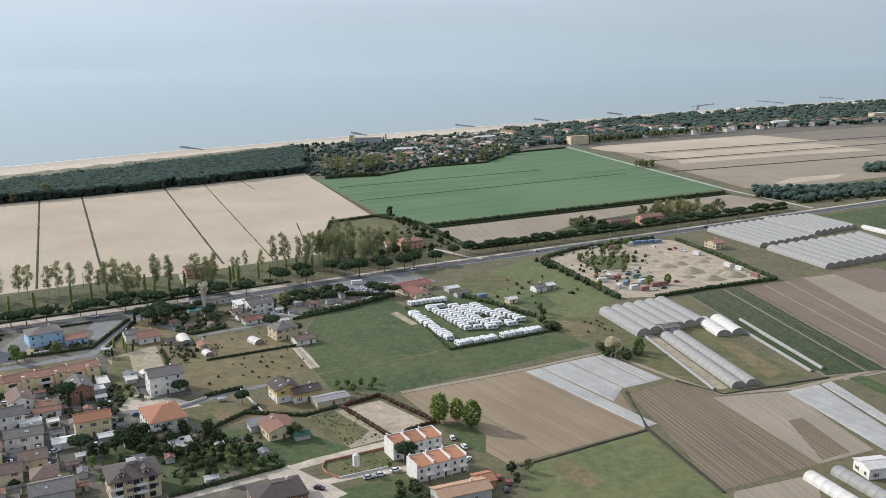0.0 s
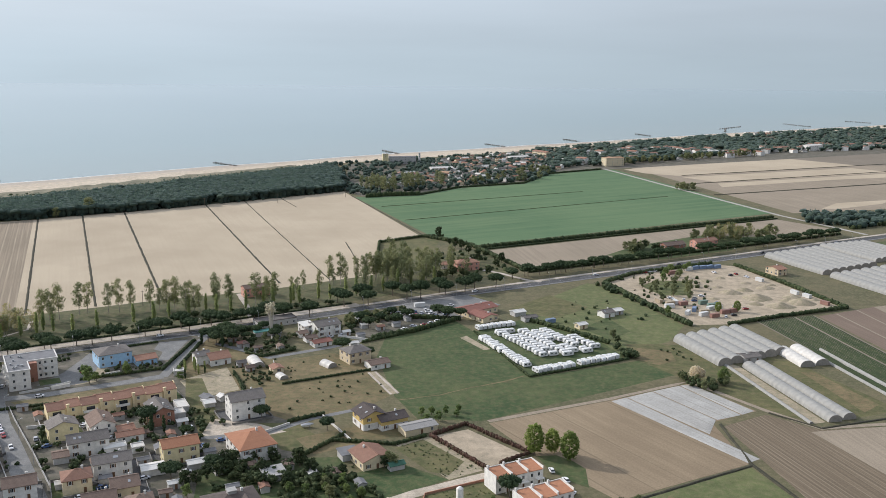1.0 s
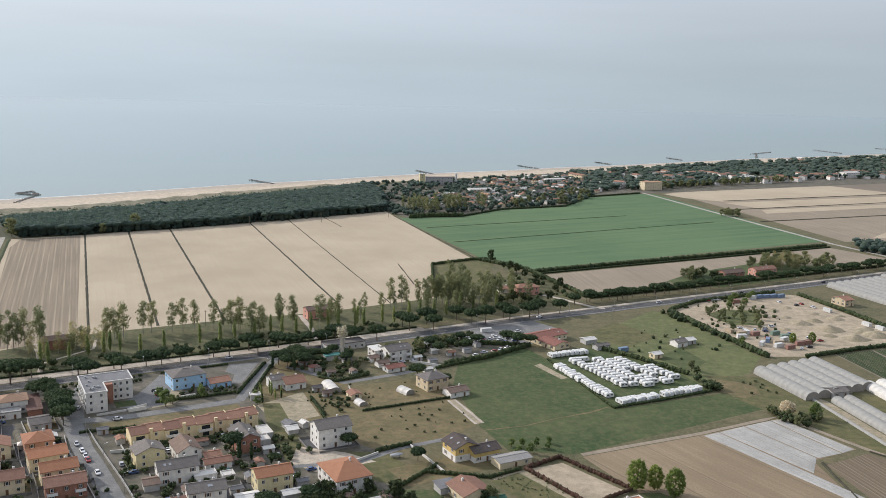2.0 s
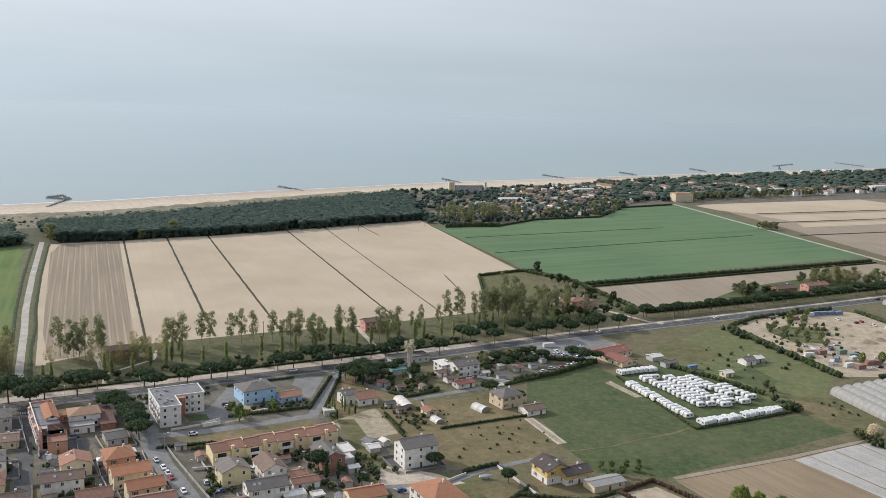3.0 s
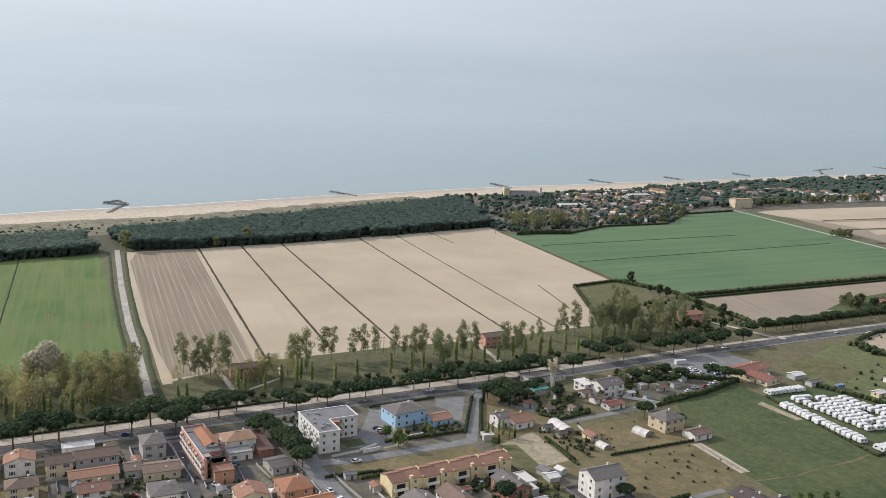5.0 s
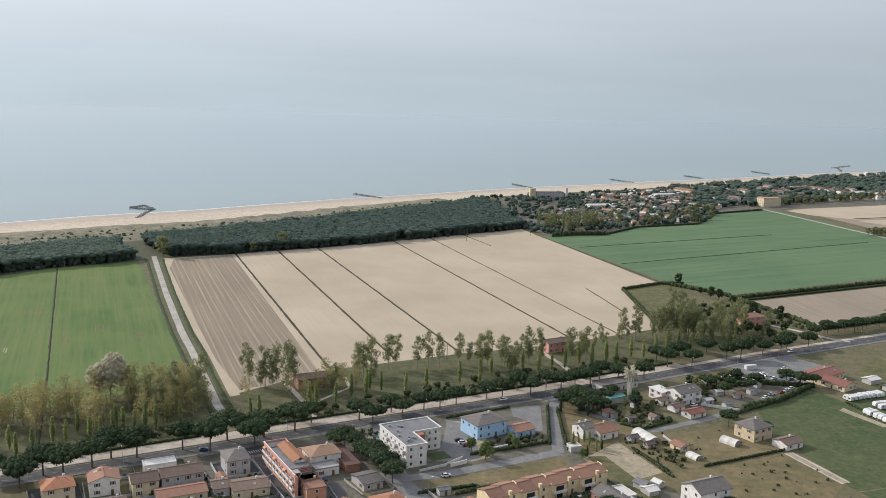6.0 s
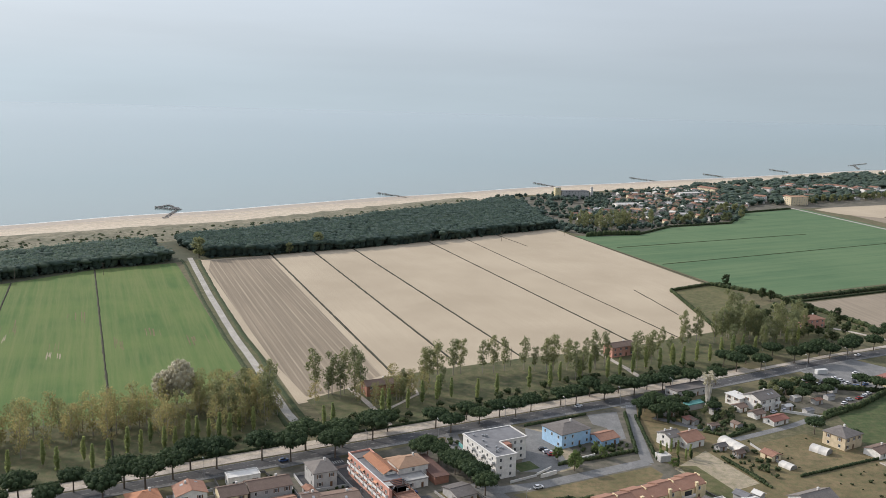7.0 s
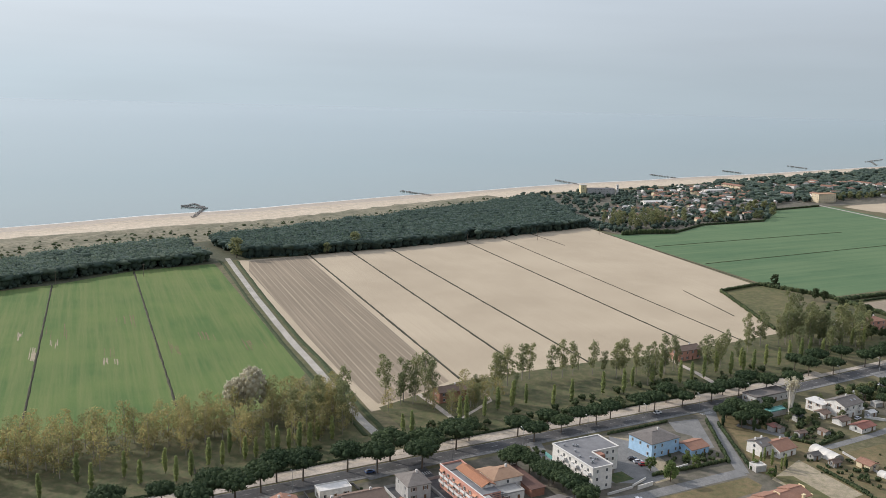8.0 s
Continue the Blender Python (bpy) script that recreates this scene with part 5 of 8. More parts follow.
def house(name, x, y, w, d, yaw, he, roof, wall, tiles, label, rise=None, over=0.45, shutters=True, windows=True, chimneys=1, balcony=False, gap=3.6, group="", category="house"):
    ob = new(name)
    BUILT.append((x, y, w, d, yaw))
    ob.matrix_basis = pose(x, y, 0, 0, 0, yaw)
    tagged(ob, label, category, group)
    if roof == "gablex":
        turned, ww, dd, kind = 90, d, w, "gable"
    else:
        turned, ww, dd, kind = 0, w, d, roof
    rise = rise if rise is not None else min(ww, dd) * 0.2
    spin = pose(0, 0, 0, 0, 0, turned)
    put("wall", walls_mesh(kind, ww, dd, he, rise, wall), ob, spin)
    top = put("roof", roof_mesh(kind, ww, dd, he, rise, over if kind != "flat" else 0.1, tiles), ob, spin)
    r = np.random.RandomState(int(abs(x * 13 + y * 7)) % 9999)
    floors = max(1, round(he / 3.0))
    if windows:
        for side, (length, depth, turn) in enumerate(((w, d, 0), (d, w, 90), (w, d, 180), (d, w, 270))):
            k = max(1, int((length - 1.2) / gap))
            for fl in range(floors):
                for i in range(k):
                    u = (i + 0.5) / k * length - length / 2 + r.uniform(-0.15, 0.15)
                    m = pose(0, 0, 0, 0, 0, turn) @ pose(u, -depth / 2, fl * he / floors + 1.65)
                    if fl == 0 and i == k // 2 and side == 0:
                        put("door", DOOR_LEAF, ob, pose(u, -d / 2, 0.02))
                        continue
                    if r.rand() < (0.8 if side == 2 else 0.12):
                        continue
                    put("window", WIN_SHUT if shutters and r.rand() < 0.6 else WIN_PANE, ob, m)
                    if balcony and fl > 0 and side == 0 and i % 2 == 0:
                        put("balcony", RAIL, ob, pose(u, -d / 2, fl * he / floors + 0.1))
    if kind == "gable" and windows and chimneys:
        for k in range(r.randint(0, 4)):
            side = r.choice((-1, 1))
            lean = math.degrees(math.atan2(rise, dd / 2))
            put("skylight", SKYLIGHT, top, pose(r.uniform(-0.35, 0.35) * ww, side * dd * 0.25, he + rise * 0.5 + 0.25, -side * lean))
    for c in range(chimneys):
        put("chimney", CHIM, top, pose(ww * (0.22 - 0.5 * c), dd * 0.12, he + rise * (0.75 if kind != "flat" else 0.2)))
    return ob


house("apartment_house", -126.4, 390.3, 14.9, 10.7, 29, 8.8, "gable", WHITE, T_GREY, "white three-storey house with a grey tiled gable roof", 2.4, 0.5, False)
house("house", -85.8, 466.7, 12.6, 11.2, 35, 6.0, "hip", OCHRE, T_GREY, "ochre two-storey house with a dark hipped roof", 2.0)
house("outbuilding", -73.4, 456.4, 10.9, 8.1, 32, 2.8, "gable", WHITE, T_BROWN, "low white outbuilding with a brown gable roof", 1.2)
house("house", -108, 513, 14.5, 11.0, 34, 6.2, "gable", WHITE, T_GREY, "large white two-storey house with a grey roof", 2.0, balcony=True)
house("house_wing", -119, 516, 7.0, 9.0, 34, 4.6, "shed", WHITE, STONE, "white side wing with a pale flat roof", 0.4)
house("garden_hut", -120.3, 507, 5.2, 5.5, 34, 2.4, "gable", WHITE, T_BROWN, "small white hut with a brown roof", 0.9, chimneys=0)
house("garden_hut", -114.4, 498.5, 6.4, 5.5, 34, 2.4, "gable", WHITE, T_BROWN, "small white hut with a brown roof", 0.9, chimneys=0)
house("garden_hut", -107.4, 491.5, 10.5, 6.5, 34, 2.4, "gable", WHITE, T_RED, "low white hut with a red roof", 1.0, chimneys=0)
house("house", -70.7, 380.9, 11.1, 10.6, -60, 6.0, "gable", GOLD, T_DARK, "yellow and white house with a dark brown gable roof", 2.2, 0.7)
house("house_wing", -61.4, 380.2, 12.4, 8.2, 31, 4.4, "gable", GOLD, T_DARK, "yellow and white wing with a dark brown roof", 1.6, 0.6)
house("shed", -49.5, 374.8, 15.1, 7.6, 29, 2.8, "gable", CREAM, T_PALE, "long low shed with a grey sheet roof", 0.7, chimneys=0)
house("cottage", -156.5, 460.5, 10.6, 10.5, 33, 3.4, "gable", WHITE, T_TERRA, "cottage with a worn terracotta roof", 2.2)
house("cottage_wing", -164.6, 459.5, 7.4, 8.0, 33, 4.8, "gable", WHITE, T_GREY, "white cottage wing with a dark roof", 1.4, chimneys=2)
house("house", -210.5, 458.5, 16.5, 13.5, 35, 6.5, "hip", BLUE, T_GREY, "sky-blue two-storey house with a grey hipped roof", 1.8, shutters=False)
house("outbuilding", -193.8, 458.6, 10.3, 9.0, 34, 3.0, "gable", BLUE, T_TERRA, "low blue outbuilding with a terracotta roof", 1.4, chimneys=0)
house("house", -196.7, 363.9, 9.4, 11.4, -57, 6.0, "gable", YELLOW, T_GREY, "pale yellow house with a dark grey gable roof", 2.2)
house("house", -183.6, 371.1, 13.5, 9.7, -58, 4.8, "gable", WHITE, T_BROWN, "white house with a large brown gable roof", 2.4)
house("house", -162.3, 383.2, 14.6, 9.5, -59, 6.0, "gable", BRICK, T_GREY, "red brick house with a dark roof and skylights", 2.2)
house("house", -180.5, 350, 15.2, 9.5, 28, 6.2, "gable", WHITE, T_GREY, "long white house with a grey gable roof", 2.0)
house("house", -311.6, 406.3, 9.3, 11.8, 28, 6.4, "hip", GREY, T_GREY, "grey two-storey house with a hipped roof", 2.0)
house("house", -301.1, 386.6, 14.0, 10.5, 25, 3.4, "gable", CREAM, T_BROWN, "low cream house with a brown roof", 1.2)
house("house", -291.2, 360.6, 10.4, 12.5, 27, 6.5, "hip", WHITE, T_GREY, "house with a dark roof and pale parapet", 1.0, 0.2)
house("house", -283.0, 343.3, 10.5, 13.0, 25, 5.2, "hip", CREAM, T_TERRA, "house with a terracotta hipped roof", 2.0)
house("house", -278.0, 415.5, 12.9, 10.7, 30, 6.0, "hip", WHITE, T_TAN, "white house with a pale tan hipped roof and terrace", 1.8, shutters=False)
house("terrace_wing", -275.2, 406.6, 10.0, 6.4, 30, 3.2, "flat", WHITE, CONCRETE, "low white wing with a roof terrace", 0.3, chimneys=0)
house("house", -276.9, 386.5, 7.6, 14.0, 26, 5.4, "flat", ORANGE, T_TERRA, "orange brick house with a flat terracotta roof", 0.3)
house("shed", -256.8, 397.4, 8.4, 10.9, 34, 3.0, "gable", GREY, T_GREY, "shed with an olive-grey sheet roof", 1.2, chimneys=0)
house("house", -259.7, 364.7, 11.3, 10.2, 28, 5.5, "gablex", CREAM, T_TERRA, "pale house with a terracotta roof", 2.0)
house("house", -257.4, 347.8, 15.2, 8.6, 26, 6.0, "gable", WHITE, T_BROWN, "white house with a brown gable roof", 1.8)
house("house", -245.3, 371.8, 11.1, 12.0, 32, 6.0, "hip", ORANGE, T_ORANGE, "orange-red house with a terracotta hipped roof", 2.0)
house("house", -235.0, 357.4, 14.2, 9.6, 33, 6.0, "gable", CREAM, T_ORANGE, "cream house with an orange gable roof", 2.0)
house("house", -225.0, 345.4, 13.2, 9.2, 32, 6.0, "gable", CREAM, T_ORANGE, "cream house with an orange gable roof", 2.0)
house("house", -217.0, 333.0, 14.2, 10.0, 29, 6.0, "gable", BRICK, T_TERRA, "dark red house with a terracotta roof", 1.8, balcony=True)
house("house", -115.2, 350.4, 14.6, 19.0, 31, 6.2, "hip", WHITE, T_ORANGE, "white house with a bright orange hipped roof", 2.8, balcony=True)
house("house", -142.2, 344.8, 13.7, 9.5, 27, 7.0, "gable", YELLOW, T_ORANGE, "pale yellow house with an orange gable roof", 1.8)
house("house", -163.9, 331.4, 13.7, 9.0, 25, 6.1, "gable", WHITE, T_GREY, "white house with a grey gable roof", 1.8)
house("house", -153.6, 315.5, 9.6, 10.0, 26, 4.2, "gable", CREAM, T_BROWN, "small house with a brown tiled roof", 2.0)
house("house", -143.2, 301.4, 9.2, 10.0, 26, 4.2, "hip", CREAM, T_BROWN, "small house with a brown hipped roof", 2.2)
house("house", -135.0, 288.0, 14.1, 11.0, 26, 5.6, "gable", GREY, T_GREY, "house with a broad grey roof", 2.0)
house("condominium", -109.1, 294.2, 16.7, 14.0, 28, 8.6, "hip", OCHRE, T_DARK, "ochre three-storey condominium with loggias and dormers", 2.4, 0.9, balcony=True)
house("bungalow", -66.8, 343.6, 12.5, 13.0, 31, 3.7, "gablex", CREAM, T_TERRA, "bungalow with a brown-red roof and wooden porch", 2.0)
house("house", -57.3, 287.3, 18.0, 14.0, 24, 4.6, "hip", BRICK, T_DARK, "house with a large dark brown roof", 2.2)
house("outbuilding", 14.1, 298.9, 6.4, 7.4, 24, 2.9, "gable", ORANGE, T_ORANGE, "small outbuilding with an orange roof", 1.2, chimneys=0)
house("house", 6.0, 288.7, 19.3, 9.0, 23, 4.0, "gable", GREY, T_TAN, "long low house with a pale brown roof", 1.4)
house("villa", -25.3, 679.8, 18.2, 10.0, 24, 6.0, "hip", PINK, T_TERRA, "pink farm villa with a terracotta roof", 1.8)
house("villa_wing", -40.5, 684.0, 9.2, 8.0, 24, 3.4, "gable", WHITE, T_TERRA, "low white wing beside a pink villa", 1.2)
house("farmhouse", 178, 773, 23.0, 9.0, 28, 6.0, "gable", PINK, T_TERRA, "pink farmhouse with a terracotta roof", 1.8)
house("barn", 148.5, 760, 20.6, 9.0, 27, 5.0, "gable", BRICK, T_BROWN, "old brown brick barn", 2.0)
house("farmhouse", -300.5, 512.8, 14.7, 8.0, 27, 5.5, "gable", BRICK, T_BROWN, "red brick farmhouse between park and field", 1.6)
house("farmhouse", -165.9, 596.8, 16.7, 8.2, 31, 6.0, "gable", PINK, T_BROWN, "pink farmhouse between park and field", 1.6)
house("house", -370.7, 375.4, 11.2, 10.4, 31, 5.5, "hip", CREAM, T_ORANGE, "house with an orange hipped roof", 2.0)
house("house", -355.9, 382.2, 10.9, 9.6, 27, 6.0, "gablex", WHITE, T_TERRA, "white house with a pale terracotta roof", 1.8)
house("house", -340.7, 383.0, 9.6, 9.6, 29, 5.8, "gable", CREAM, T_BROWN, "cream house with a weathered brown roof", 1.8)
house("house", -328.8, 390.2, 15.7, 9.6, 29, 6.0, "gable", GREY, T_BROWN, "long grey house with a brown roof", 1.8)
house("outbuilding", -325.0, 378.7, 18.0, 9.0, 28, 3.2, "gable", CREAM, T_TERRA, "low outbuilding with a terracotta roof", 1.2, chimneys=0)
house("shop", -341.5, 402.5, 12.5, 6.0, 28, 3.6, "flat", WHITE, STONE, "low shop with a white flat roof", 0.3, chimneys=0)
house("garage", -187.8, 341.1, 5.6, 7.0, 27, 2.8, "gable", GREY, T_BROWN, "small garage with a brown roof", 0.9, windows=False, chimneys=0)
house("garage", -148.6, 331.7, 8.4, 6.0, 27, 2.7, "gable", WHITE, STONE, "garage with a pale sheet roof", 0.6, windows=False, chimneys=0)
house("restaurant", -20.2, 561, 24.0, 13.0, 38, 3.4, "gable", CREAM, T_RED, "low restaurant with a dark red roof", 1.6)
house("restaurant_wing", -16.5, 546.5, 15.0, 12.0, -52, 3.0, "gable", CREAM, T_RED, "red-roofed wing of a low restaurant", 1.5)
house("shed", 5.5, 556, 8.0, 6.0, 30, 2.6, "gable", GREY, STONE, "pale sheet-metal shed beside the caravans", 0.8, chimneys=0, windows=False)
house("shed", 11.5, 544, 9.0, 5.0, 30, 2.6, "gable", GREY, T_GREY, "grey shed beside the caravans", 0.8, chimneys=0, windows=False)
house("shed", 41, 530, 6.0, 5.0, 30, 2.6, "gable", CREAM, STONE, "small pale shed in a meadow", 0.8, chimneys=0)
house("cottage", 60, 556, 8.0, 7.0, 30, 3.0, "gable", WHITE, T_GREY, "small white cottage in a meadow", 1.4)
house("shed", 67.5, 562, 6.0, 6.0, 30, 2.6, "gable", GREY, STONE, "small pale shed in a meadow", 0.9, chimneys=0)
house("farmhouse", 206, 676, 9.0, 12.0, 28, 4.6, "gable", OCHRE, T_TERRA, "farmhouse beside the sand yard", 1.6)
house("workshop", -140, 530, 24.0, 9.0, 31, 3.6, "flat", GREY, T_GREY, "low grey workshop beside the road", 0.3, chimneys=0)

# thin dark panel on the wall, the shade of a recess given as colour
LOGGIA_SHADE = boxes_mesh("loggia", [(-1.7, 1.7, -0.05, 0.02, 0.0, 2.1)], GLASS)


def condominium_details(ob):
    """Dormers in the roof, flat dark panels painting the loggias' shade and a lift tower for the big ochre house."""
    for u in (-5.2, 0.2, 5.4):
        for fl in range(3):
            put("loggia", LOGGIA_SHADE, ob, pose(u, -7.06, 0.5 + fl * 2.85) @ Matrix.Diagonal((0.6, 1, 0.85, 1)), "flat dark panel for the shade in a loggia")
    for u, v in ((-4.6, -4.4), (3.8, -4.4)):
        put("dormer", boxes_mesh("dormer", [(u - 1.1, u + 1.1, v - 1.3, v + 1.6, 8.7, 10.4)], OCHRE), ob)
        put("dormer_roof", roof_mesh("gable", 3.4, 2.6, 10.4, 0.6, 0.2, T_DARK), ob, pose(u, v, 0, 0, 0, 90))
        put("window", WIN_PANE, ob, pose(u, v - 1.3, 9.5))
    put("lift_tower", boxes_mesh("lift_tower", [(-1.4, 1.4, -0.6, 2.2, 8.6, 12.0), (-1.6, 1.6, -0.8, 2.4, 12.0, 12.2)], CONCRETE), ob)


def white_base(ob, w, d, high):
    put("plinth", boxes_mesh("plinth", [(-w / 2 - 0.04, w / 2 + 0.04, -d / 2 - 0.04, d / 2 + 0.04, 0.0, high)], WHITE), ob, None, "white painted lower wall")


for ob in list(scene.collection.objects):
    if ob.name.startswith("condominium") and ob.parent is None:
        condominium_details(ob)
    elif ob.parent is None and "yellow and white" in str(ob.get("label", "")):
        white_base(ob, *((11.1, 10.6, 2.9) if ob.name.startswith("house.") or ob.name == "house" else (12.4, 8.2, 2.4)))

# ---- terraces and flats ----
STRAW = tint("straw_plaster", (0.72, 0.60, 0.37), 0.12)
# flush dark glazing that also paints in the shade of the recessed loggias
LOGGIA_GLASS_SHADE = boxes_mesh("loggia", [(-2.7, 2.7, -0.03, 0.02, 0.0, 2.25), (-2.7, -2.6, -0.1, 0.0, 0.0, 2.3), (-0.05, 0.05, -0.08, 0.0, 0.0, 2.3), (2.6, 2.7, -0.1, 0.0, 0.0, 2.3)], GLASS)
LONG_RAIL = boxes_mesh("balcony", [(-2.9, 2.9, -1.4, 0.0, -0.2, 0.0), (-2.9, 2.9, -1.4, -1.28, 0.0, 1.0), (-2.9, -2.8, -1.28, 0.0, 0.0, 1.0), (2.8, 2.9, -1.28, 0.0, 0.0, 1.0)], WHITE)


def terrace_unit(x, y, w, d, yaw, he, k):
    ob = house("terraced_house", x, y, w, d, yaw, he, "gable", STRAW, T_TERRA, "straw-yellow terraced house with terracotta roof and white balcony" if k % 2 == 0 else "straw-yellow terraced house with terracotta roof and chimney breast", 1.7, 0.2, False, k % 2 == 1, 0, False, 3.2, "terraced houses in a row")
    if k % 2 == 0:
        put("loggia", LOGGIA_GLASS_SHADE, ob, pose(0.3, -d / 2, 2.85) @ Matrix.Diagonal((0.66, 1, 0.92, 1)), "flush dark panel for glazed doors and loggia shade")
        put("loggia", LOGGIA_GLASS_SHADE, ob, pose(0.3, -d / 2, 0.1) @ Matrix.Diagonal((0.5, 1, 0.92, 1)), "flush dark panel for glazed doors and loggia shade")
        put("balcony", LONG_RAIL, ob, pose(0, -d / 2, 2.75))
    else:
        put("chimney_breast", boxes_mesh("chimney_breast", [(-2.6, -1.5, -d / 2 - 0.7, -d / 2 + 0.1, 0, he + 1.5), (-2.75, -1.35, -d / 2 - 0.85, -d / 2 + 0.2, he + 1.5, he + 1.75)], STRAW), ob)
        put("party_wall", boxes_mesh("party_wall", [(w / 2 - 0.15, w / 2 + 0.15, -d / 2 - 0.2, 0, he - 0.3, he + 0.5), (w / 2 - 0.15, w / 2 + 0.15, -1.6, 1.2, he + 0.5, he + 2.1)], STRAW), ob)
    return ob


for k in range(8):
    u = (k + 0.5) / 8 * 55.3 - 27.65
    off = 0.5 if k % 2 else -0.2
    terrace_unit(-187.5 + u * math.cos(radians(32)) - off * math.sin(radians(32)), 395.7 + u * math.sin(radians(32)) + off * math.cos(radians(32)), 6.9, 10.5, 32, 5.6 + 0.12 * (k % 2), k)


def modern_unit(x, y, yaw, w, d, k):
    """White flat-fronted terrace: parapets on three sides round a sloping orange roof."""
    ob = new("modern_house")
    ob.matrix_basis = pose(x, y, 0, 0, 0, yaw)
    tagged(ob, "new white terraced house with parapets and an orange roof", "house", "new white terraced houses")
    W, D = w / 2, d / 2
    put("wall", boxes_mesh("wall", [(-W, W, -D, D, 0, 5.9), (-W, -W + 0.25, -D, D, 5.9, 7.0), (W - 0.25, W, -D, D, 5.9, 7.0), (-W + 0.25, W - 0.25, D - 0.25, D, 5.9, 7.0)], WHITE), ob)
    vs, fs = [(-W + 0.27, -D - 0.2, 6.0), (W - 0.27, -D - 0.2, 6.0), (W - 0.27, D - 0.27, 6.75), (-W + 0.27, D - 0.27, 6.75)], [(0, 1, 2, 3)]
    box_into(vs, fs, -W + 0.27, W - 0.27, -D - 0.2, -D + 0.1, 5.78, 5.98)
    put("roof", mesh_from("roof", vs, fs, T_ORANGE), ob)
    for u, z in ((-1.6, 4.2), (1.5, 4.2), (-1.6, 1.5)):
        put("window", WIN_PANE, ob, pose(u, -D, z))
    for z in (1.6, 4.2):
        put("window", WIN_PANE, ob, pose(0, 0, 0, 0, 0, 180) @ pose(0.5, -D, z))
    put("porch", boxes_mesh("porch", [(0.1, W - 0.1, -D - 1.4, -D, 2.55, 2.75), (0.1, 0.3, -D - 1.4, -D - 1.2, 0, 2.55), (W - 0.3, W - 0.1, -D - 1.4, -D - 1.2, 0, 2.55)], WHITE), ob)
    put("door", DOOR_LEAF, ob, pose(1.5, -D, 0.02))
    put("chimney", CHIM, ob, pose(-W + 0.8, D - 1.0, 6.9))
    put("coping", boxes_mesh("coping", [(-W - 0.03, -W + 0.3, -D - 0.03, D + 0.03, 7.0, 7.08), (W - 0.3, W + 0.03, -D - 0.03, D + 0.03, 7.0, 7.08)], STONE), ob)


for cx, cy, yaw in ((-11.8, 326.2, 28), (-2.6, 308.6, 29)):
    for k in range(3):
        u = (k - 1) * 6.85
        modern_unit(cx + u * math.cos(radians(yaw)), cy + u * math.sin(radians(yaw)), yaw, 6.8, 8.4, k)


def flats():
    """L-shaped three-storey block with a flat felt roof, pale rim and a brick inner corner."""
    ob = new("apartment_block")
    ob.matrix_basis = pose(-242.7, 414.0, 0, 0, 0, 30)
    tagged(ob, "white three-storey apartment block with a flat grey roof", "apartment block")
    he = 9.5
    put("wall", boxes_mesh("wall", [(0, 9.4, 0, 27, 0, he), (9.4, 23, 13.5, 27, 0, he)], WHITE), ob)
    put("brick_wall", boxes_mesh("brick_wall", [(9.4, 13.4, 9.8, 13.5, 0, he - 0.1)], BRICK), ob, None, "red brick stair tower")
    put("roof", boxes_mesh("roof", [(0.1, 9.3, 0.1, 26.9, he, he + 0.12), (9.3, 22.9, 13.6, 26.9, he, he + 0.12)], FLATROOF), ob, None, "grey felt flat roof")
    rim = [(-0.3, 9.7, -0.3, 0.2, he - 0.15, he + 0.45), (-0.3, 0.2, 0.2, 26.8, he - 0.15, he + 0.45), (-0.3, 23.3, 26.8, 27.3, he - 0.15, he + 0.45), (22.8, 23.3, 13.2, 26.8, he - 0.15, he + 0.45), (9.2, 9.7, 0.2, 13.2, he - 0.15, he + 0.45), (9.7, 22.8, 13.2, 13.7, he - 0.15, he + 0.45)]
    put("parapet", boxes_mesh("parapet", rim, STONE), ob)
    r = random.Random(4)
    for i in range(12):
        put("roof_vent", boxes_mesh("roof_vent", [(-0.35, 0.35, -0.35, 0.35, 0, 0.7), (-0.45, 0.45, -0.45, 0.45, 0.7, 0.8)], METAL), ob, pose(r.uniform(1.5, 8), r.uniform(2, 25), he + 0.12))
    for fl in range(3):
        z = 1.7 + fl * 3.15
        for u in (2.2, 6.8):
            put("window", WIN_PANE, ob, pose(u, 0, z))
        for u in (15, 17.5, 20.5):
            put("window", WIN_PANE, ob, pose(u, 13.5, z))
        for v in (3, 7, 11, 15, 19, 23):
            put("window", WIN_PANE, ob, pose(0, v, z, 0, 0, 270))
            if fl and v in (3, 11, 19):
                put("balcony", RAIL, ob, pose(0, v, z - 1.55, 0, 0, 270) @ Matrix.Diagonal((0.9, 0.9, 1, 1)))
        if fl:
            put("balcony", RAIL, ob, pose(17.5, 13.5, z - 1.55) @ Matrix.Diagonal((0.8, 0.8, 1, 1)))
        for v in (4, 8):
            put("window", WIN_PANE, ob, pose(9.4, v, z, 0, 0, 90))
    put("door", DOOR_LEAF, ob, pose(11, 9.78, 0.02))


flats()


AWNING = tint("orange_awning", (0.52, 0.27, 0.17), 0.2)
DARKSTEEL = tint("dark_steel", (0.09, 0.09, 0.095), 0.2, 0.6, 0.4, 0.5)


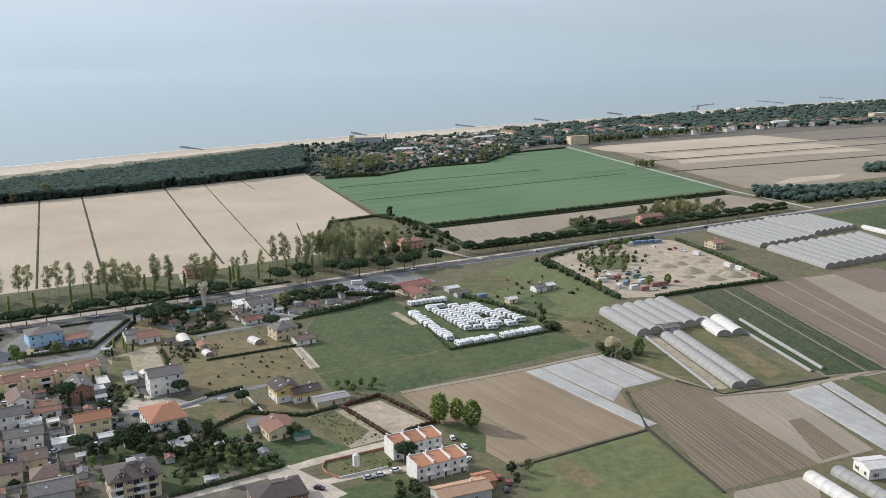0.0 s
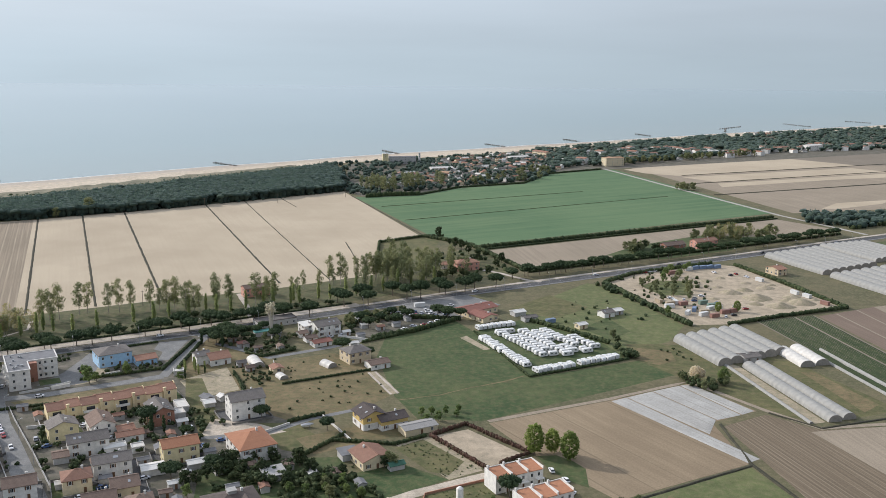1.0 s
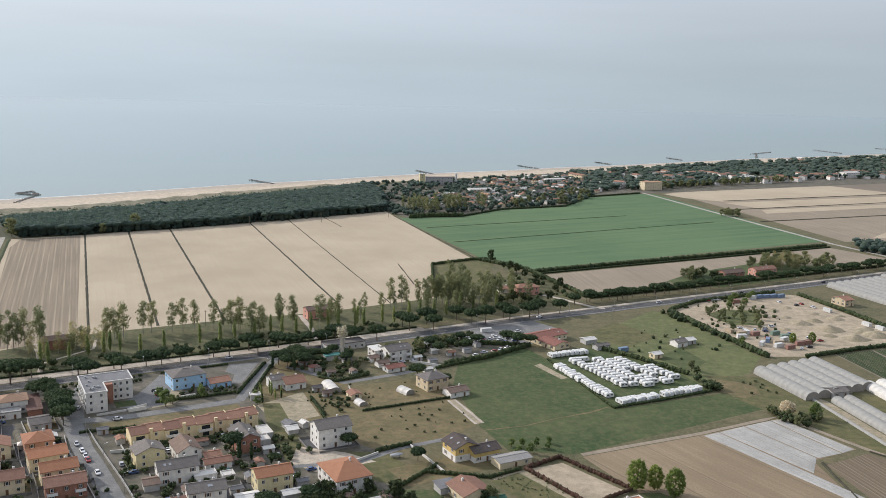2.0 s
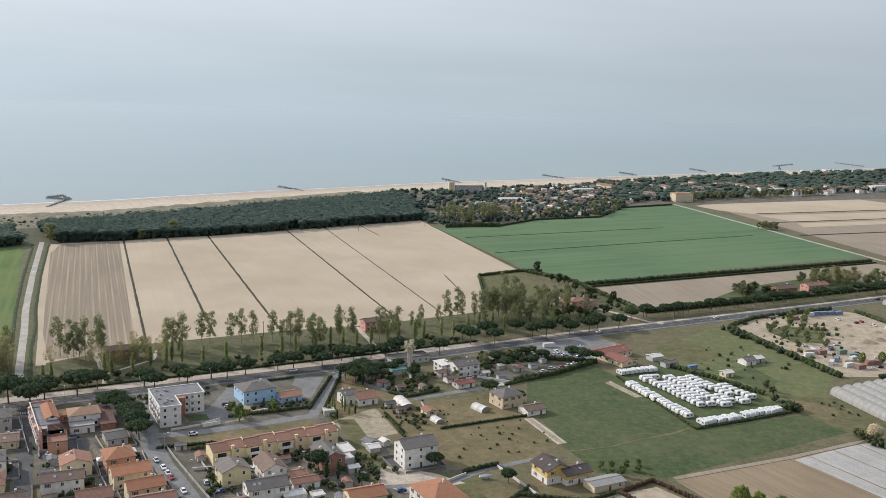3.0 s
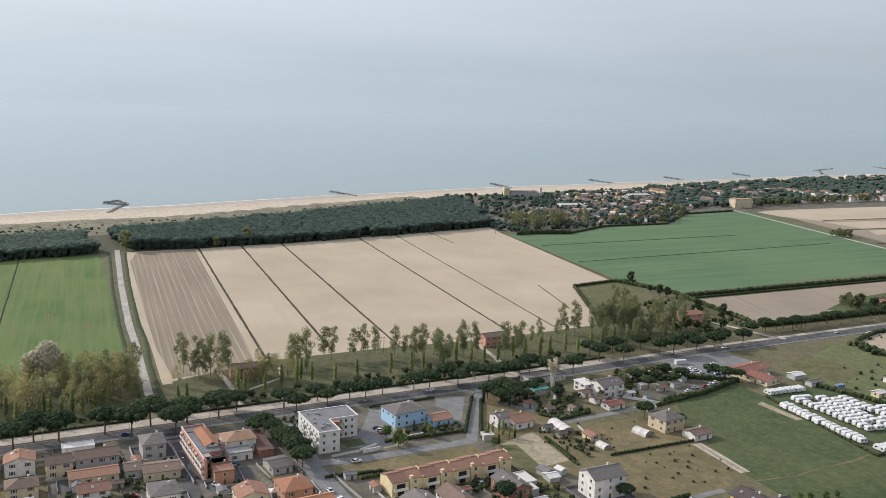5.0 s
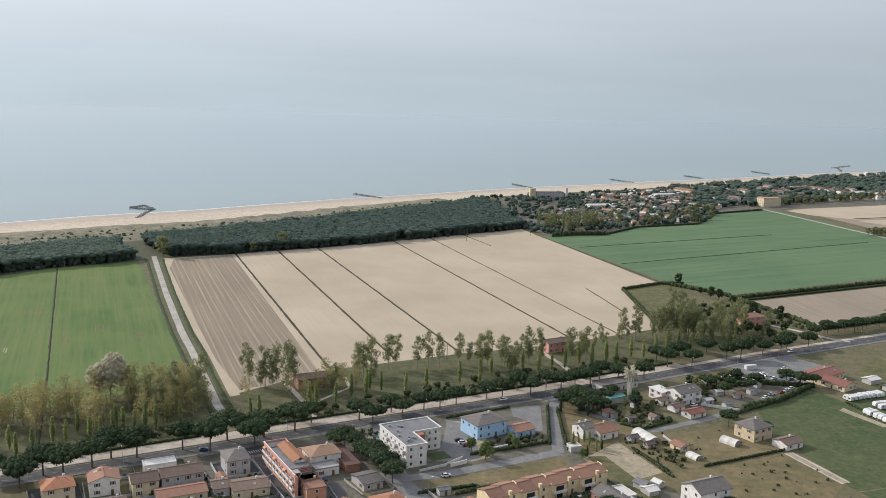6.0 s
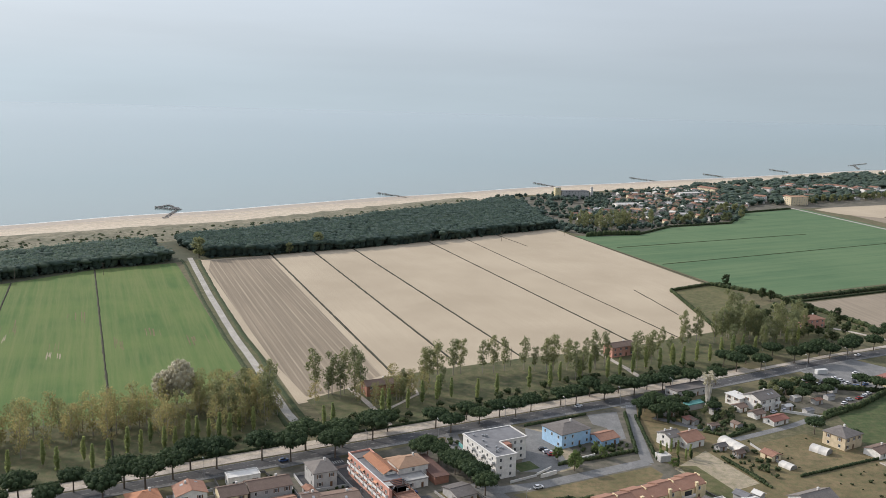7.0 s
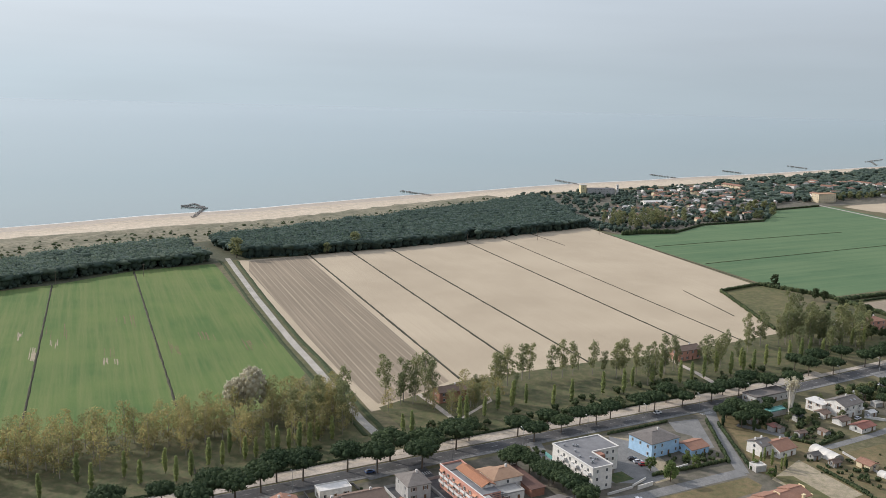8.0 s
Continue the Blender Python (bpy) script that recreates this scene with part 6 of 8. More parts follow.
def corner_block():
    """Long pink block by the street: stacked balconies, an orange tiled ridge behind a roof terrace, steel stairs at its near end."""
    ob = new("apartment_block")
    ob.matrix_basis = pose(-282.4, 382.2, 0, 0, 0, 31.3)
    BUILT.append((-290.5, 402, 11, 37, 31.3))
    tagged(ob, "pink apartment block with stacked balconies and an orange tiled roof", "apartment block")
    he = 8.5
    put("wall", boxes_mesh("wall", [(0, 9.2, 8, 37, 0, he), (0, 1.2, 0, 8, 0, he)], PINK), ob)
    put("rear_wall", boxes_mesh("rear_wall", [(3.8, 10.2, 1.5, 8, 0, 5.4)], ORANGE), ob, None, "orange rendered lower wing")
    put("roof_terrace", boxes_mesh("roof_terrace", [(0.1, 9.1, 8.1, 36.9, he, he + 0.08)], FLATROOF), ob, None, "grey felt roof terrace")
    put("parapet", boxes_mesh("parapet", [(-0.15, 0.15, 0, 37.1, he, he + 0.95), (0.15, 9.3, 36.8, 37.1, he, he + 0.95), (9.0, 9.3, 31, 36.8, he, he + 0.95)], PINK), ob)
    put("coping", boxes_mesh("coping", [(-0.22, 0.22, 0, 37.2, he + 0.95, he + 1.05)], STONE), ob)
    put("upper_wall", boxes_mesh("upper_wall", [(4.0, 9.0, 12.5, 30.5, he + 0.08, he + 0.9)], WHITE), ob)
    put("tiled_roof", roof_mesh("gable", 18.6, 5.6, he + 0.9, 1.25, 0.3, T_ORANGE), ob, pose(6.5, 21.5, 0, 0, 0, 90))
    put("end_roof", boxes_mesh("end_roof", [(0.4, 9.0, 31.2, 36.7, he + 0.1, he + 0.35)], T_GREY), ob, None, "grey sheet roof over the street corner")
    put("wing_roof", boxes_mesh("wing_roof", [(3.6, 10.4, 1.3, 8.0, 5.4, 5.6), (3.6, 3.8, 1.3, 8.0, 5.6, 6.3), (10.2, 10.4, 1.3, 8.0, 5.6, 6.3), (3.8, 10.2, 1.3, 1.5, 5.6, 6.3)], T_TERRA), ob, None, "terracotta roof terrace of the lower wing")
    for u, v in ((4.3, 2.0), (9.7, 2.0), (4.3, 7.5), (9.7, 7.5)):
        put("pergola_post", boxes_mesh("pergola_post", [(u - 0.08, u + 0.08, v - 0.08, v + 0.08, 5.6, 8.0)], DARKSTEEL), ob)
    for v in (2.0, 3.4, 4.8, 6.2, 7.5):
        put("pergola_beam", boxes_mesh("pergola_beam", [(4.0, 10.0, v - 0.07, v + 0.07, 8.0, 8.2)], DARKSTEEL), ob)
    for k in range(3):
        put("stair_flight", boxes_mesh("stair_flight", [(1.4 + 0.28 * i, 1.7 + 0.28 * i, 3.0 - 1.2 * (k % 2), 4.1 - 1.2 * (k % 2), k * 2.75 + 0.3 * i + 0.1, k * 2.75 + 0.3 * i + 0.2) for i in range(9)], METAL), ob, None, "steel stair flight with open treads")
        put("stair_landing", boxes_mesh("stair_landing", [(1.3, 3.8, 4.2, 7.8, k * 2.75 + 2.6, k * 2.75 + 2.75)], CONCRETE), ob)
        put("stair_rail", boxes_mesh("stair_rail", [(1.35, 3.75, 4.2, 4.26, k * 2.75 + 3.65, k * 2.75 + 3.72), (3.7, 3.76, 4.26, 7.8, k * 2.75 + 3.65, k * 2.75 + 3.72)], METAL), ob)
    for fl in range(3):
        for n_bay in range(9):
            v = 2.6 + n_bay * 4.0
            put("window", WIN_SHUT, ob, pose(0, v, 1.6 + fl * 2.75, 0, 0, 270))
            if fl:
                put("balcony", RAIL, ob, pose(0, v, 0.1 + fl * 2.75, 0, 0, 270) @ Matrix.Diagonal((0.88, 0.8, 1, 1)))
            if (n_bay + fl) % 3 == 1:
                put("awning", mesh_from("awning", [(-0.06, v - 1.2, 2.6 + fl * 2.75), (-0.06, v + 1.2, 2.6 + fl * 2.75), (-1.1, v + 1.2, 2.15 + fl * 2.75), (-1.1, v - 1.2, 2.15 + fl * 2.75), (-0.06, v - 1.2, 2.55 + fl * 2.75), (-0.06, v + 1.2, 2.55 + fl * 2.75), (-1.1, v + 1.2, 2.1 + fl * 2.75), (-1.1, v - 1.2, 2.1 + fl * 2.75)], [(0, 1, 2, 3), (7, 6, 5, 4), (0, 3, 7, 4), (1, 5, 6, 2), (2, 6, 7, 3)], AWNING), ob)
        for u in (5.2, 8.4):
            if fl < 2:
                put("window", WIN_PANE, ob, pose(u, 1.5, 1.6 + fl * 2.6))
    for u, v in ((5.4, 12.5), (7.8, 12.5)):
        put("dormer", boxes_mesh("dormer", [(u - 0.5, u + 0.5, v - 0.3, v + 0.8, he + 0.2, he + 1.5)], WHITE), ob)


corner_block()
house("low_wing", -285.5, 420.5, 11.0, 7.0, 30, 3.4, "gable", PINK, T_TAN, "low pink wing with a pale tan roof beside the road", 1.2, chimneys=0)
house("shed", -269.2, 417.8, 6.0, 21.0, 30, 3.2, "shed", BRICK, T_DARKRED, "long lean-to with a dark red-brown sheet roof", 0.5, chimneys=0, windows=False)

# ---- vehicles ----
CAR_PAINTS = [tint("car_paint", c, 0.05, 0.25, 0.6) for c in ((0.75, 0.75, 0.75), (0.45, 0.46, 0.48), (0.03, 0.03, 0.035), (0.05, 0.09, 0.2), (0.3, 0.03, 0.03), (0.62, 0.63, 0.66))]
RUBBER = tint("rubber", (0.02, 0.02, 0.02), 0.2)


def swept(sections, mat, name):
    """Joins rings of points (lists of equal length) into a closed skin."""
    k = len(sections[0])
    vs = [p for s in sections for p in s]
    fs = [tuple(range(k))[::-1], tuple(range((len(sections) - 1) * k, len(sections) * k))]
    for i in range(len(sections) - 1):
        for j in range(k):
            a, b2 = i * k + j, i * k + (j + 1) % k
            fs.append((a, b2, b2 + k, a + k))
    return mesh_from(name, vs, fs, mat)


def ring(x, hw, z0, z1, cut):
    return [(x, -hw, z0), (x, hw, z0), (x, hw, z1 - cut), (x, hw - cut, z1), (x, -hw + cut, z1), (x, -hw, z1 - cut)]


def wheel_mesh(rad, wide):
    vs, fs = [], []
    for s in (-wide / 2, wide / 2):
        for i in range(10):
            w = i * math.pi / 5
            vs.append((rad * math.cos(w), s, rad * math.sin(w)))
    for i in range(10):
        fs.append((i, (i + 1) % 10, 10 + (i + 1) % 10, 10 + i))
    fs += [tuple(range(10)), tuple(range(19, 9, -1))]
    return mesh_from("wheel", vs, fs, RUBBER)


WHEEL = wheel_mesh(0.32, 0.22)


def car_kind(paint, label):
    ob = new("car")
    tagged(ob, label, "car", "parked cars")
    body = swept([ring(-2.05, 0.72, 0.45, 0.75, 0.08), ring(-1.95, 0.85, 0.3, 0.9, 0.1), ring(-0.9, 0.88, 0.28, 0.95, 0.08), ring(1.2, 0.88, 0.28, 0.95, 0.08), ring(2.0, 0.84, 0.3, 0.82, 0.1), ring(2.1, 0.7, 0.42, 0.7, 0.08)], paint, "body")
    put("body", body, ob)
    put("cabin", swept([ring(-1.85, 0.74, 0.9, 0.98, 0.03), ring(-1.3, 0.7, 0.9, 1.4, 0.08), ring(0.3, 0.7, 0.9, 1.42, 0.08), ring(1.15, 0.76, 0.9, 0.97, 0.03)], GLASS, "cabin"), ob, None, "dark glazed cabin")
    put("car_roof", boxes_mesh("car_roof", [(-1.25, 0.3, -0.62, 0.62, 1.4, 1.46)], paint), ob)
    for x in (-1.3, 1.3):
        for y in (-0.8, 0.8):
            put("wheel", WHEEL, ob, pose(x, y, 0.32))
    ob.location = (0, 0, -300)
    return ob


CARS = [car_kind(p, t) for p, t in zip(CAR_PAINTS, ("white hatchback car parked outdoors", "silver-grey car parked outdoors", "black car parked outdoors", "dark blue car parked outdoors", "dark red car parked outdoors", "pale silver car parked outdoors"))]


def cars(spots, seed=3):
    r = np.random.RandomState(seed)
    for x, y, yaw in spots:
        copy_thing(CARS[r.choice([0, 0, 1, 2, 3, 4, 5])], pose(x, y, 0.1, 0, 0, yaw))


cars([(-27.2, 303.6, 25), (-23.1, 305.8, 25), (-17.6, 309.2, 25), (-44, 295.7, -20), (3.5, 337, 100), (9, 318, 60), (8, 329, 110), (20, 303, 95), (23, 299, 95), (22, 294, 95)])
cars([(-232.2, 378.5, -57), (-223.4, 366.6, -57), (-220.9, 363, -57), (-226.9, 371.7, -57), (-212.4, 351.6, -57), (-226, 408, 28), (-249, 420, 100), (-277, 380, 60), (-310, 382, -65), (-308, 388, -65)], 4)
cars([(-221.6, 446.3, 15), (-219.8, 443.6, 15), (-218, 441, 15), (-104, 505, 40), (-98, 508, 80), (-287, 366, -65), (-270, 372, 25)], 5)
cars([(-70, 558, 20), (-66, 560, 60), (-62, 556, 40), (-58, 559, 100), (-75, 556, 10), (-72, 551, 80), (-66, 552, 30), (-60, 551, 120), (-54, 556, 70), (-50, 560, 20), (-78, 552, 45), (-56, 551, 10), (-63, 547, 30), (-70, 547, 70), (-40, 566, 20), (-36, 575, 25)], 6)
cars([(-64.6, 546, 20), (-61, 549, 60), (-52, 563.5, 100), (-57, 552, 10), (-48, 556, 40), (-43, 559.6, 80), (-39, 555, 30), (-66, 561, 15), (-45, 551, 110)], 16)
cars([(-330, 424, 30), (-200, 503, 30), (70, 664, 30), (140, 703, 30), (220, 750, 210), (300, 796, 30), (-20, 612, 210), (-165, 336, 100), (-172, 338, 30), (-136, 332, 30), (-150, 326, 40), (-176, 362, 100), (-192, 376, 30)], 7)

CARAVAN_SKIN = tint("caravan_skin", (0.66, 0.66, 0.64), 0.14, 0.45, 0.4)
CARAVAN_BAND = tint("caravan_band", (0.45, 0.45, 0.46), 0.15, 0.5, 0.4)


def caravan_kind(length, label):
    ob = new("caravan")
    tagged(ob, label, "caravan", "caravans in storage")
    h = length / 2
    put("body", swept([ring(-h, 1.1, 0.6, 2.35, 0.08), ring(-h + 0.12, 1.14, 0.45, 2.58, 0.08), ring(-h + 0.4, 1.15, 0.42, 2.62, 0.08), ring(h - 0.7, 1.15, 0.42, 2.62, 0.08), ring(h - 0.2, 1.14, 0.5, 2.2, 0.08), ring(h, 1.08, 0.7, 1.6, 0.08)], CARAVAN_SKIN, "body"), ob)
    put("band", boxes_mesh("band", [(-h + 0.5, h - 0.6, -1.165, 1.165, 0.85, 1.05)], CARAVAN_BAND), ob)
    for x in (-h * 0.55, h * 0.4):
        for y in (-1.16, 1.16):
            put("window", boxes_mesh("window", [(x - 0.55, x + 0.55, y - 0.02, y + 0.02, 1.35, 1.95)], GLASS), ob)
    put("door", boxes_mesh("door", [(-0.35, 0.3, 1.14, 1.19, 0.5, 2.2)], FRAME_W), ob)
    put("front_window", boxes_mesh("front_window", [(h - 0.22, h - 0.08, -0.75, 0.75, 1.35, 1.9)], GLASS), ob)
    for hatch in ((-0.8, -0.2, -0.3, 0.3, 2.6, 2.74), (0.9, 1.3, -0.2, 0.2, 2.6, 2.7)):
        put("roof_hatch", boxes_mesh("roof_hatch", [hatch], CARAVAN_BAND), ob)
    put("drawbar", boxes_mesh("drawbar", [(h - 0.1, h + 1.1, -0.08, 0.08, 0.42, 0.52), (h + 0.9, h + 1.1, -0.05, 0.05, 0.0, 0.42)], METAL), ob)
    for y in (-1.0, 1.0):
        put("wheel", WHEEL, ob, pose(0.1, y, 0.32))
    ob.location = (0, 0, -300)
    return ob


CARAVANS = [caravan_kind(5.2, "white touring caravan parked on grass"), caravan_kind(6.2, "long white touring caravan parked on grass"), caravan_kind(4.5, "short white touring caravan parked on grass")]


def caravan_row(a, b2, count, yaw, seed, skip=0.0, sway=4.0):
    r = np.random.RandomState(seed)
    for i in range(count):
        u = (i + 0.5) / count
        if r.rand() < skip:
            continue
        copy_thing(CARAVANS[r.randint(3)], pose(a[0] + (b2[0] - a[0]) * u + r.uniform(-0.3, 0.3), a[1] + (b2[1] - a[1]) * u + r.uniform(-0.3, 0.3), 0.05, 0, 0, yaw + r.uniform(-sway, sway) + (180 if r.rand() < 0.4 else 0)))


caravan_row((-18.5, 506), (4.2, 457.5), 17, 25, 1, 0.0, 2)
caravan_row((-8.6, 517.6), (14.4, 474), 13, 22, 2)
caravan_row((-3.0, 520.0), (20.0, 476.0), 13, 22, 3, 0.12)
caravan_row((4.5, 519.6), (27.5, 476), 13, 22, 4)
caravan_row((10.0, 521.0), (33.0, 479), 13, 22, 5, 0.25)
caravan_row((17.0, 522.0), (39.0, 482), 12, 22, 6, 0.2)
caravan_row((31.9, 509.0), (44.2, 490.3), 6, 22, 7)
caravan_row((6.8, 450.0), (28, 460.5), 8, 118, 8, 0, 2)
caravan_row((30.4, 462.5), (53, 475), 8, 118, 9, 0, 2)
caravan_row((-21, 523.5), (1.5, 534), 8, 118, 10, 0, 2)

# ---- greenhouses and field covers ----
m, n, l, b = base_mat("greenhouse_film", 0.62, 0.22)
v = n.new("ShaderNodeTexCoord").outputs["Object"]
l.new(ramp_node(n, l, noise_node(n, l, v, 0.5, 5), (0.3, (0.325, 0.318, 0.295)), (0.7, (0.425, 0.415, 0.385))), b.inputs["Base Color"])
tr = n.new("ShaderNodeBsdfTranslucent")
tr.inputs["Color"].default_value = (0.5, 0.51, 0.49, 1)
mx = n.new("ShaderNodeMixShader")
mx.inputs[0].default_value = 0.25
l.new(b.outputs[0], mx.inputs[1])
l.new(tr.outputs[0], mx.inputs[2])
l.new(mx.outputs[0], n["Material Output"].inputs["Surface"])
bump_node(n, l, b, noise_node(n, l, v, 1.2, 3), 0.3, 0.1)
FILM = m
END_FILM = tint("clouded_end_film", (0.29, 0.265, 0.23), 0.2)
WHITEFILM = tint("white_film", (0.56, 0.535, 0.49), 0.14, 0.6)


def tunnel(a, b2, width, height, mat=FILM, label="long plastic-covered greenhouse tunnel", group="greenhouse tunnels", ends=True, arc=1.0):
    """An arched cover from a to b, with hoops and framed ends."""
    dx, dy = b2[0] - a[0], b2[1] - a[1]
    length = math.hypot(dx, dy)
    ob = new("greenhouse_tunnel")
    ob.matrix_basis = Matrix.Translation((a[0], a[1], 0)) @ Matrix.Rotation(math.atan2(dy, dx), 4, "Z")
    tagged(ob, label, "greenhouse", group)
    def arch(x, grow=0.0):
        return [(x, (width / 2 + grow) * math.cos(math.pi * i / 12), (height + grow) * math.sin(math.pi * i / 12) ** 0.75) for i in range(13)]
    vs, fs = [], []
    steps = max(2, round(length / 4))
    for i in range(steps + 1):
        x = min(max(length * i / steps, 0.1), length - 0.1)
        vs += arch(x - 0.1) + arch(x, 0.04) + arch(x + 0.1)
    for i in range(3 * steps + 2):
        for j in range(12):
            q = i * 13 + j
            fs.append((q, q + 1, q + 14, q + 13))
    put("cover", mesh_from("cover", vs, fs, mat, True), ob)
    if ends:
        for x in (0.02, length - 0.02):
            ev = arch(x)
            put("end_wall", mesh_from("end_wall", ev, [tuple(range(13))], END_FILM), ob)
    return ob


for k in range(6):
    u = (k + 0.5) / 6
    tunnel((90 + 44 * u, 505 + 25 * u), (103.5 + 43 * u, 463 + 23 * u), 8.3, 4.3)
tunnel((118.5, 463.5), (134, 390.5), 6.6, 3.2)
tunnel((125.5, 466), (141.5, 393.5), 6.6, 3.2)
tunnel((106, 472), (122.5, 388), 1.8, 1.0, FILM, "low narrow plastic tunnel", "greenhouse tunnels")
tunnel((145, 489), (149.5, 464), 8.0, 3.6, WHITEFILM, "short white greenhouse tunnel", "greenhouse tunnels")
tunnel((154, 493), (158.5, 467), 8.0, 3.6, WHITEFILM, "short white greenhouse tunnel", "greenhouse tunnels")
tunnel((159.5, 489), (175, 410), 1.5, 1.2, FILM, "low narrow plastic tunnel", "greenhouse tunnels")
tunnel((167, 492), (181.5, 413), 1.8, 1.6, FILM, "low narrow plastic tunnel", "greenhouse tunnels")
tunnel((132, 303), (142, 276), 6.0, 3.0, WHITEFILM, "white plastic greenhouse tunnel beside fields", "greenhouse tunnels")
tunnel((143.5, 307), (155, 278), 6.0, 3.0, FILM, "grey plastic greenhouse tunnel", "greenhouse tunnels")
house("packing_shed", 157, 306.5, 11, 9, 12, 4.2, "gable", WHITE, WHITEFILM, "white packing shed beside greenhouse tunnels", 0.9, chimneys=0)
house("greenhouse_shed", 122, 474, 10, 8, 20, 3.0, "gable", GREY, T_GREY, "grey shed beside greenhouse tunnels", 1.0, chimneys=0)
for k in range(7):
    u = (k + 0.5) / 7
    tunnel((217 + 56 * u, 734 + 34 * u), (240 + 54 * u, 673 + 33 * u), 8.6, 4.0, FILM, "far greenhouse tunnel of a large block", "far greenhouses")
    tunnel((277 + 48 * u, 776 + 20 * u), (299 + 46 * u, 718 + 28 * u), 7.0, 3.8, FILM, "far greenhouse tunnel of a large block", "far greenhouses")
for k in range(10):
    u = (k + 0.5) / 10
    tunnel((242 + 96 * u, 666 + 52 * u), (263 + 84 * u, 608 + 46 * u), 9.6, 4.0, FILM, "far greenhouse tunnel of a large block", "far greenhouses")
tunnel((350, 745), (372, 690), 6.0, 3.2, WHITEFILM, "white plastic greenhouse tunnel beside fields", "far greenhouses")
sheet("crop_plot", [(335, 800), (420, 850), (470, 780), (380, 720)], 0.04, M_MEADOW, "green vegetable plots beyond the greenhouses")


def cover(pts, mat=M_SHEET, label="pale fleece sheet laid over a crop bed"):
    """A fleece lying over beds: its surface gently uneven, its edges tucked down."""
    (ax, ay), (bx, by), (cx, cy), (dx, dy) = pts
    vs, fs, nu, nv = [], [], 24, 12
    for i in range(nu + 1):
        for j in range(nv + 1):
            u, w = i / nu, j / nv
            x = (ax * (1 - u) + bx * u) * (1 - w) + (dx * (1 - u) + cx * u) * w
            y = (ay * (1 - u) + by * u) * (1 - w) + (dy * (1 - u) + cy * u) * w
            edge = min(i, nu - i, j, nv - j) > 0
            vs.append((x, y, (0.28 + 0.1 * noise.noise((x * 0.4, y * 0.4, 3)) + 0.08 * (j % 2)) if edge else 0.06))
    for i in range(nu):
        for j in range(nv):
            q = i * (nv + 1) + j
            fs.append((q, q + nv + 1, q + nv + 2, q + 1))
    ob = put("crop_cover", mesh_from("crop_cover", vs, fs, mat, True))
    return tagged(ob, label, "crop cover", "crop covers")


cover([(39, 412), (82, 347), (88, 351), (46.8, 416.8)])
cover([(47.3, 417), (74.5, 375), (81.6, 391), (60.8, 425.3)])
cover([(61.3, 425.6), (82.3, 391), (94.6, 397), (75.6, 433.6)])
cover([(76.1, 433.9), (95.2, 397.5), (102, 402), (82, 436)])
cover([(154, 385.5), (170, 325), (183, 331), (172, 394)])
cover([(173, 394.5), (184.5, 335), (190, 338), (179.5, 398)])
cover([(189, 402), (206, 350), (214, 354), (197, 406)], M_MEADOW, "bed of young green crops")

CROP = leaf_mat("vegetable_leaves", (0.034, 0.05, 0.027), (0.046, 0.064, 0.033), (0.062, 0.082, 0.044), 0.85, 0.1)
veg = new("vegetable_rows")
tagged(veg, "long dark green vegetable rows in tilled soil", "crop rows")
for k in range(26):
    u = (k + 0.5) / 26
    if k == 17:
        continue
    a0, b0 = Vector((151 + 39 * u, 548 + 14 * u, 0)), Vector((180 + 32 * u, 406 + 7 * u, 0))
    r = np.random.RandomState(500 + k)
    vs, fs = [], []
    steps = 60
    side = Vector((-(b0 - a0).y, (b0 - a0).x, 0)).normalized()
    for i in range(steps + 1):
        p = a0.lerp(b0, i / steps)
        for o, h in ((-0.46, 0.05), (-0.34, 0.3), (0.0, 0.42), (0.34, 0.3), (0.46, 0.05)):
            q = p + side * (o + r.uniform(-0.08, 0.08))
            vs.append((q.x, q.y, max(0.02, h + r.uniform(-0.08, 0.08))))
    for i in range(steps):
        for j in range(4):
            q = i * 5 + j
            fs.append((q, q + 5, q + 6, q + 1))
    put("vegetable_bed", mesh_from("vegetable_bed", vs, fs, CROP), veg)
strip("field_track", [(186, 400), (215, 412)], [(-1, 0.09), (1, 0.09)], M_PALESOIL, "pale earth headland", "track")
for k in range(5):
    u = (k + 0.5) / 5
    strip("soil_stripe", [(194 + 42 * u, 560 + 24 * u), (217 + 28 * u, 424 + 58 * u)], [(-0.7, 0.07), (0.7, 0.07)], M_PALESOIL if k % 2 else M_REDSOIL, "pale wheel track in tilled soil", "track", 30)

# ---- sand yard ----
def heap(x, y, size, high, seed):
    r = np.random.RandomState(seed)
    vs, fs = [], []
    for ring_no in range(6):
        q = size * (1 - ring_no / 5.2)
        for i in range(18):
            w = i * math.pi / 9
            k = q * (1 + 0.25 * noise.noise((math.cos(w) * 1.5 + seed, math.sin(w) * 1.5, ring_no * 0.2)))
            vs.append((x + k * math.cos(w) * 1.3, y + k * math.sin(w), high * (ring_no / 5) ** 0.9 + 0.05))
    for s in range(5):
        for i in range(18):
            fs.append((s * 18 + i, s * 18 + (i + 1) % 18, (s + 1) * 18 + (i + 1) % 18, (s + 1) * 18 + i))
    fs.append(tuple(range(90, 108)))
    ob = put("earth_mound", mesh_from("earth_mound", vs, fs, M_YARD, True))
    tagged(ob, "heap of grey-brown earth on a sand yard", "heap", "earth heaps")


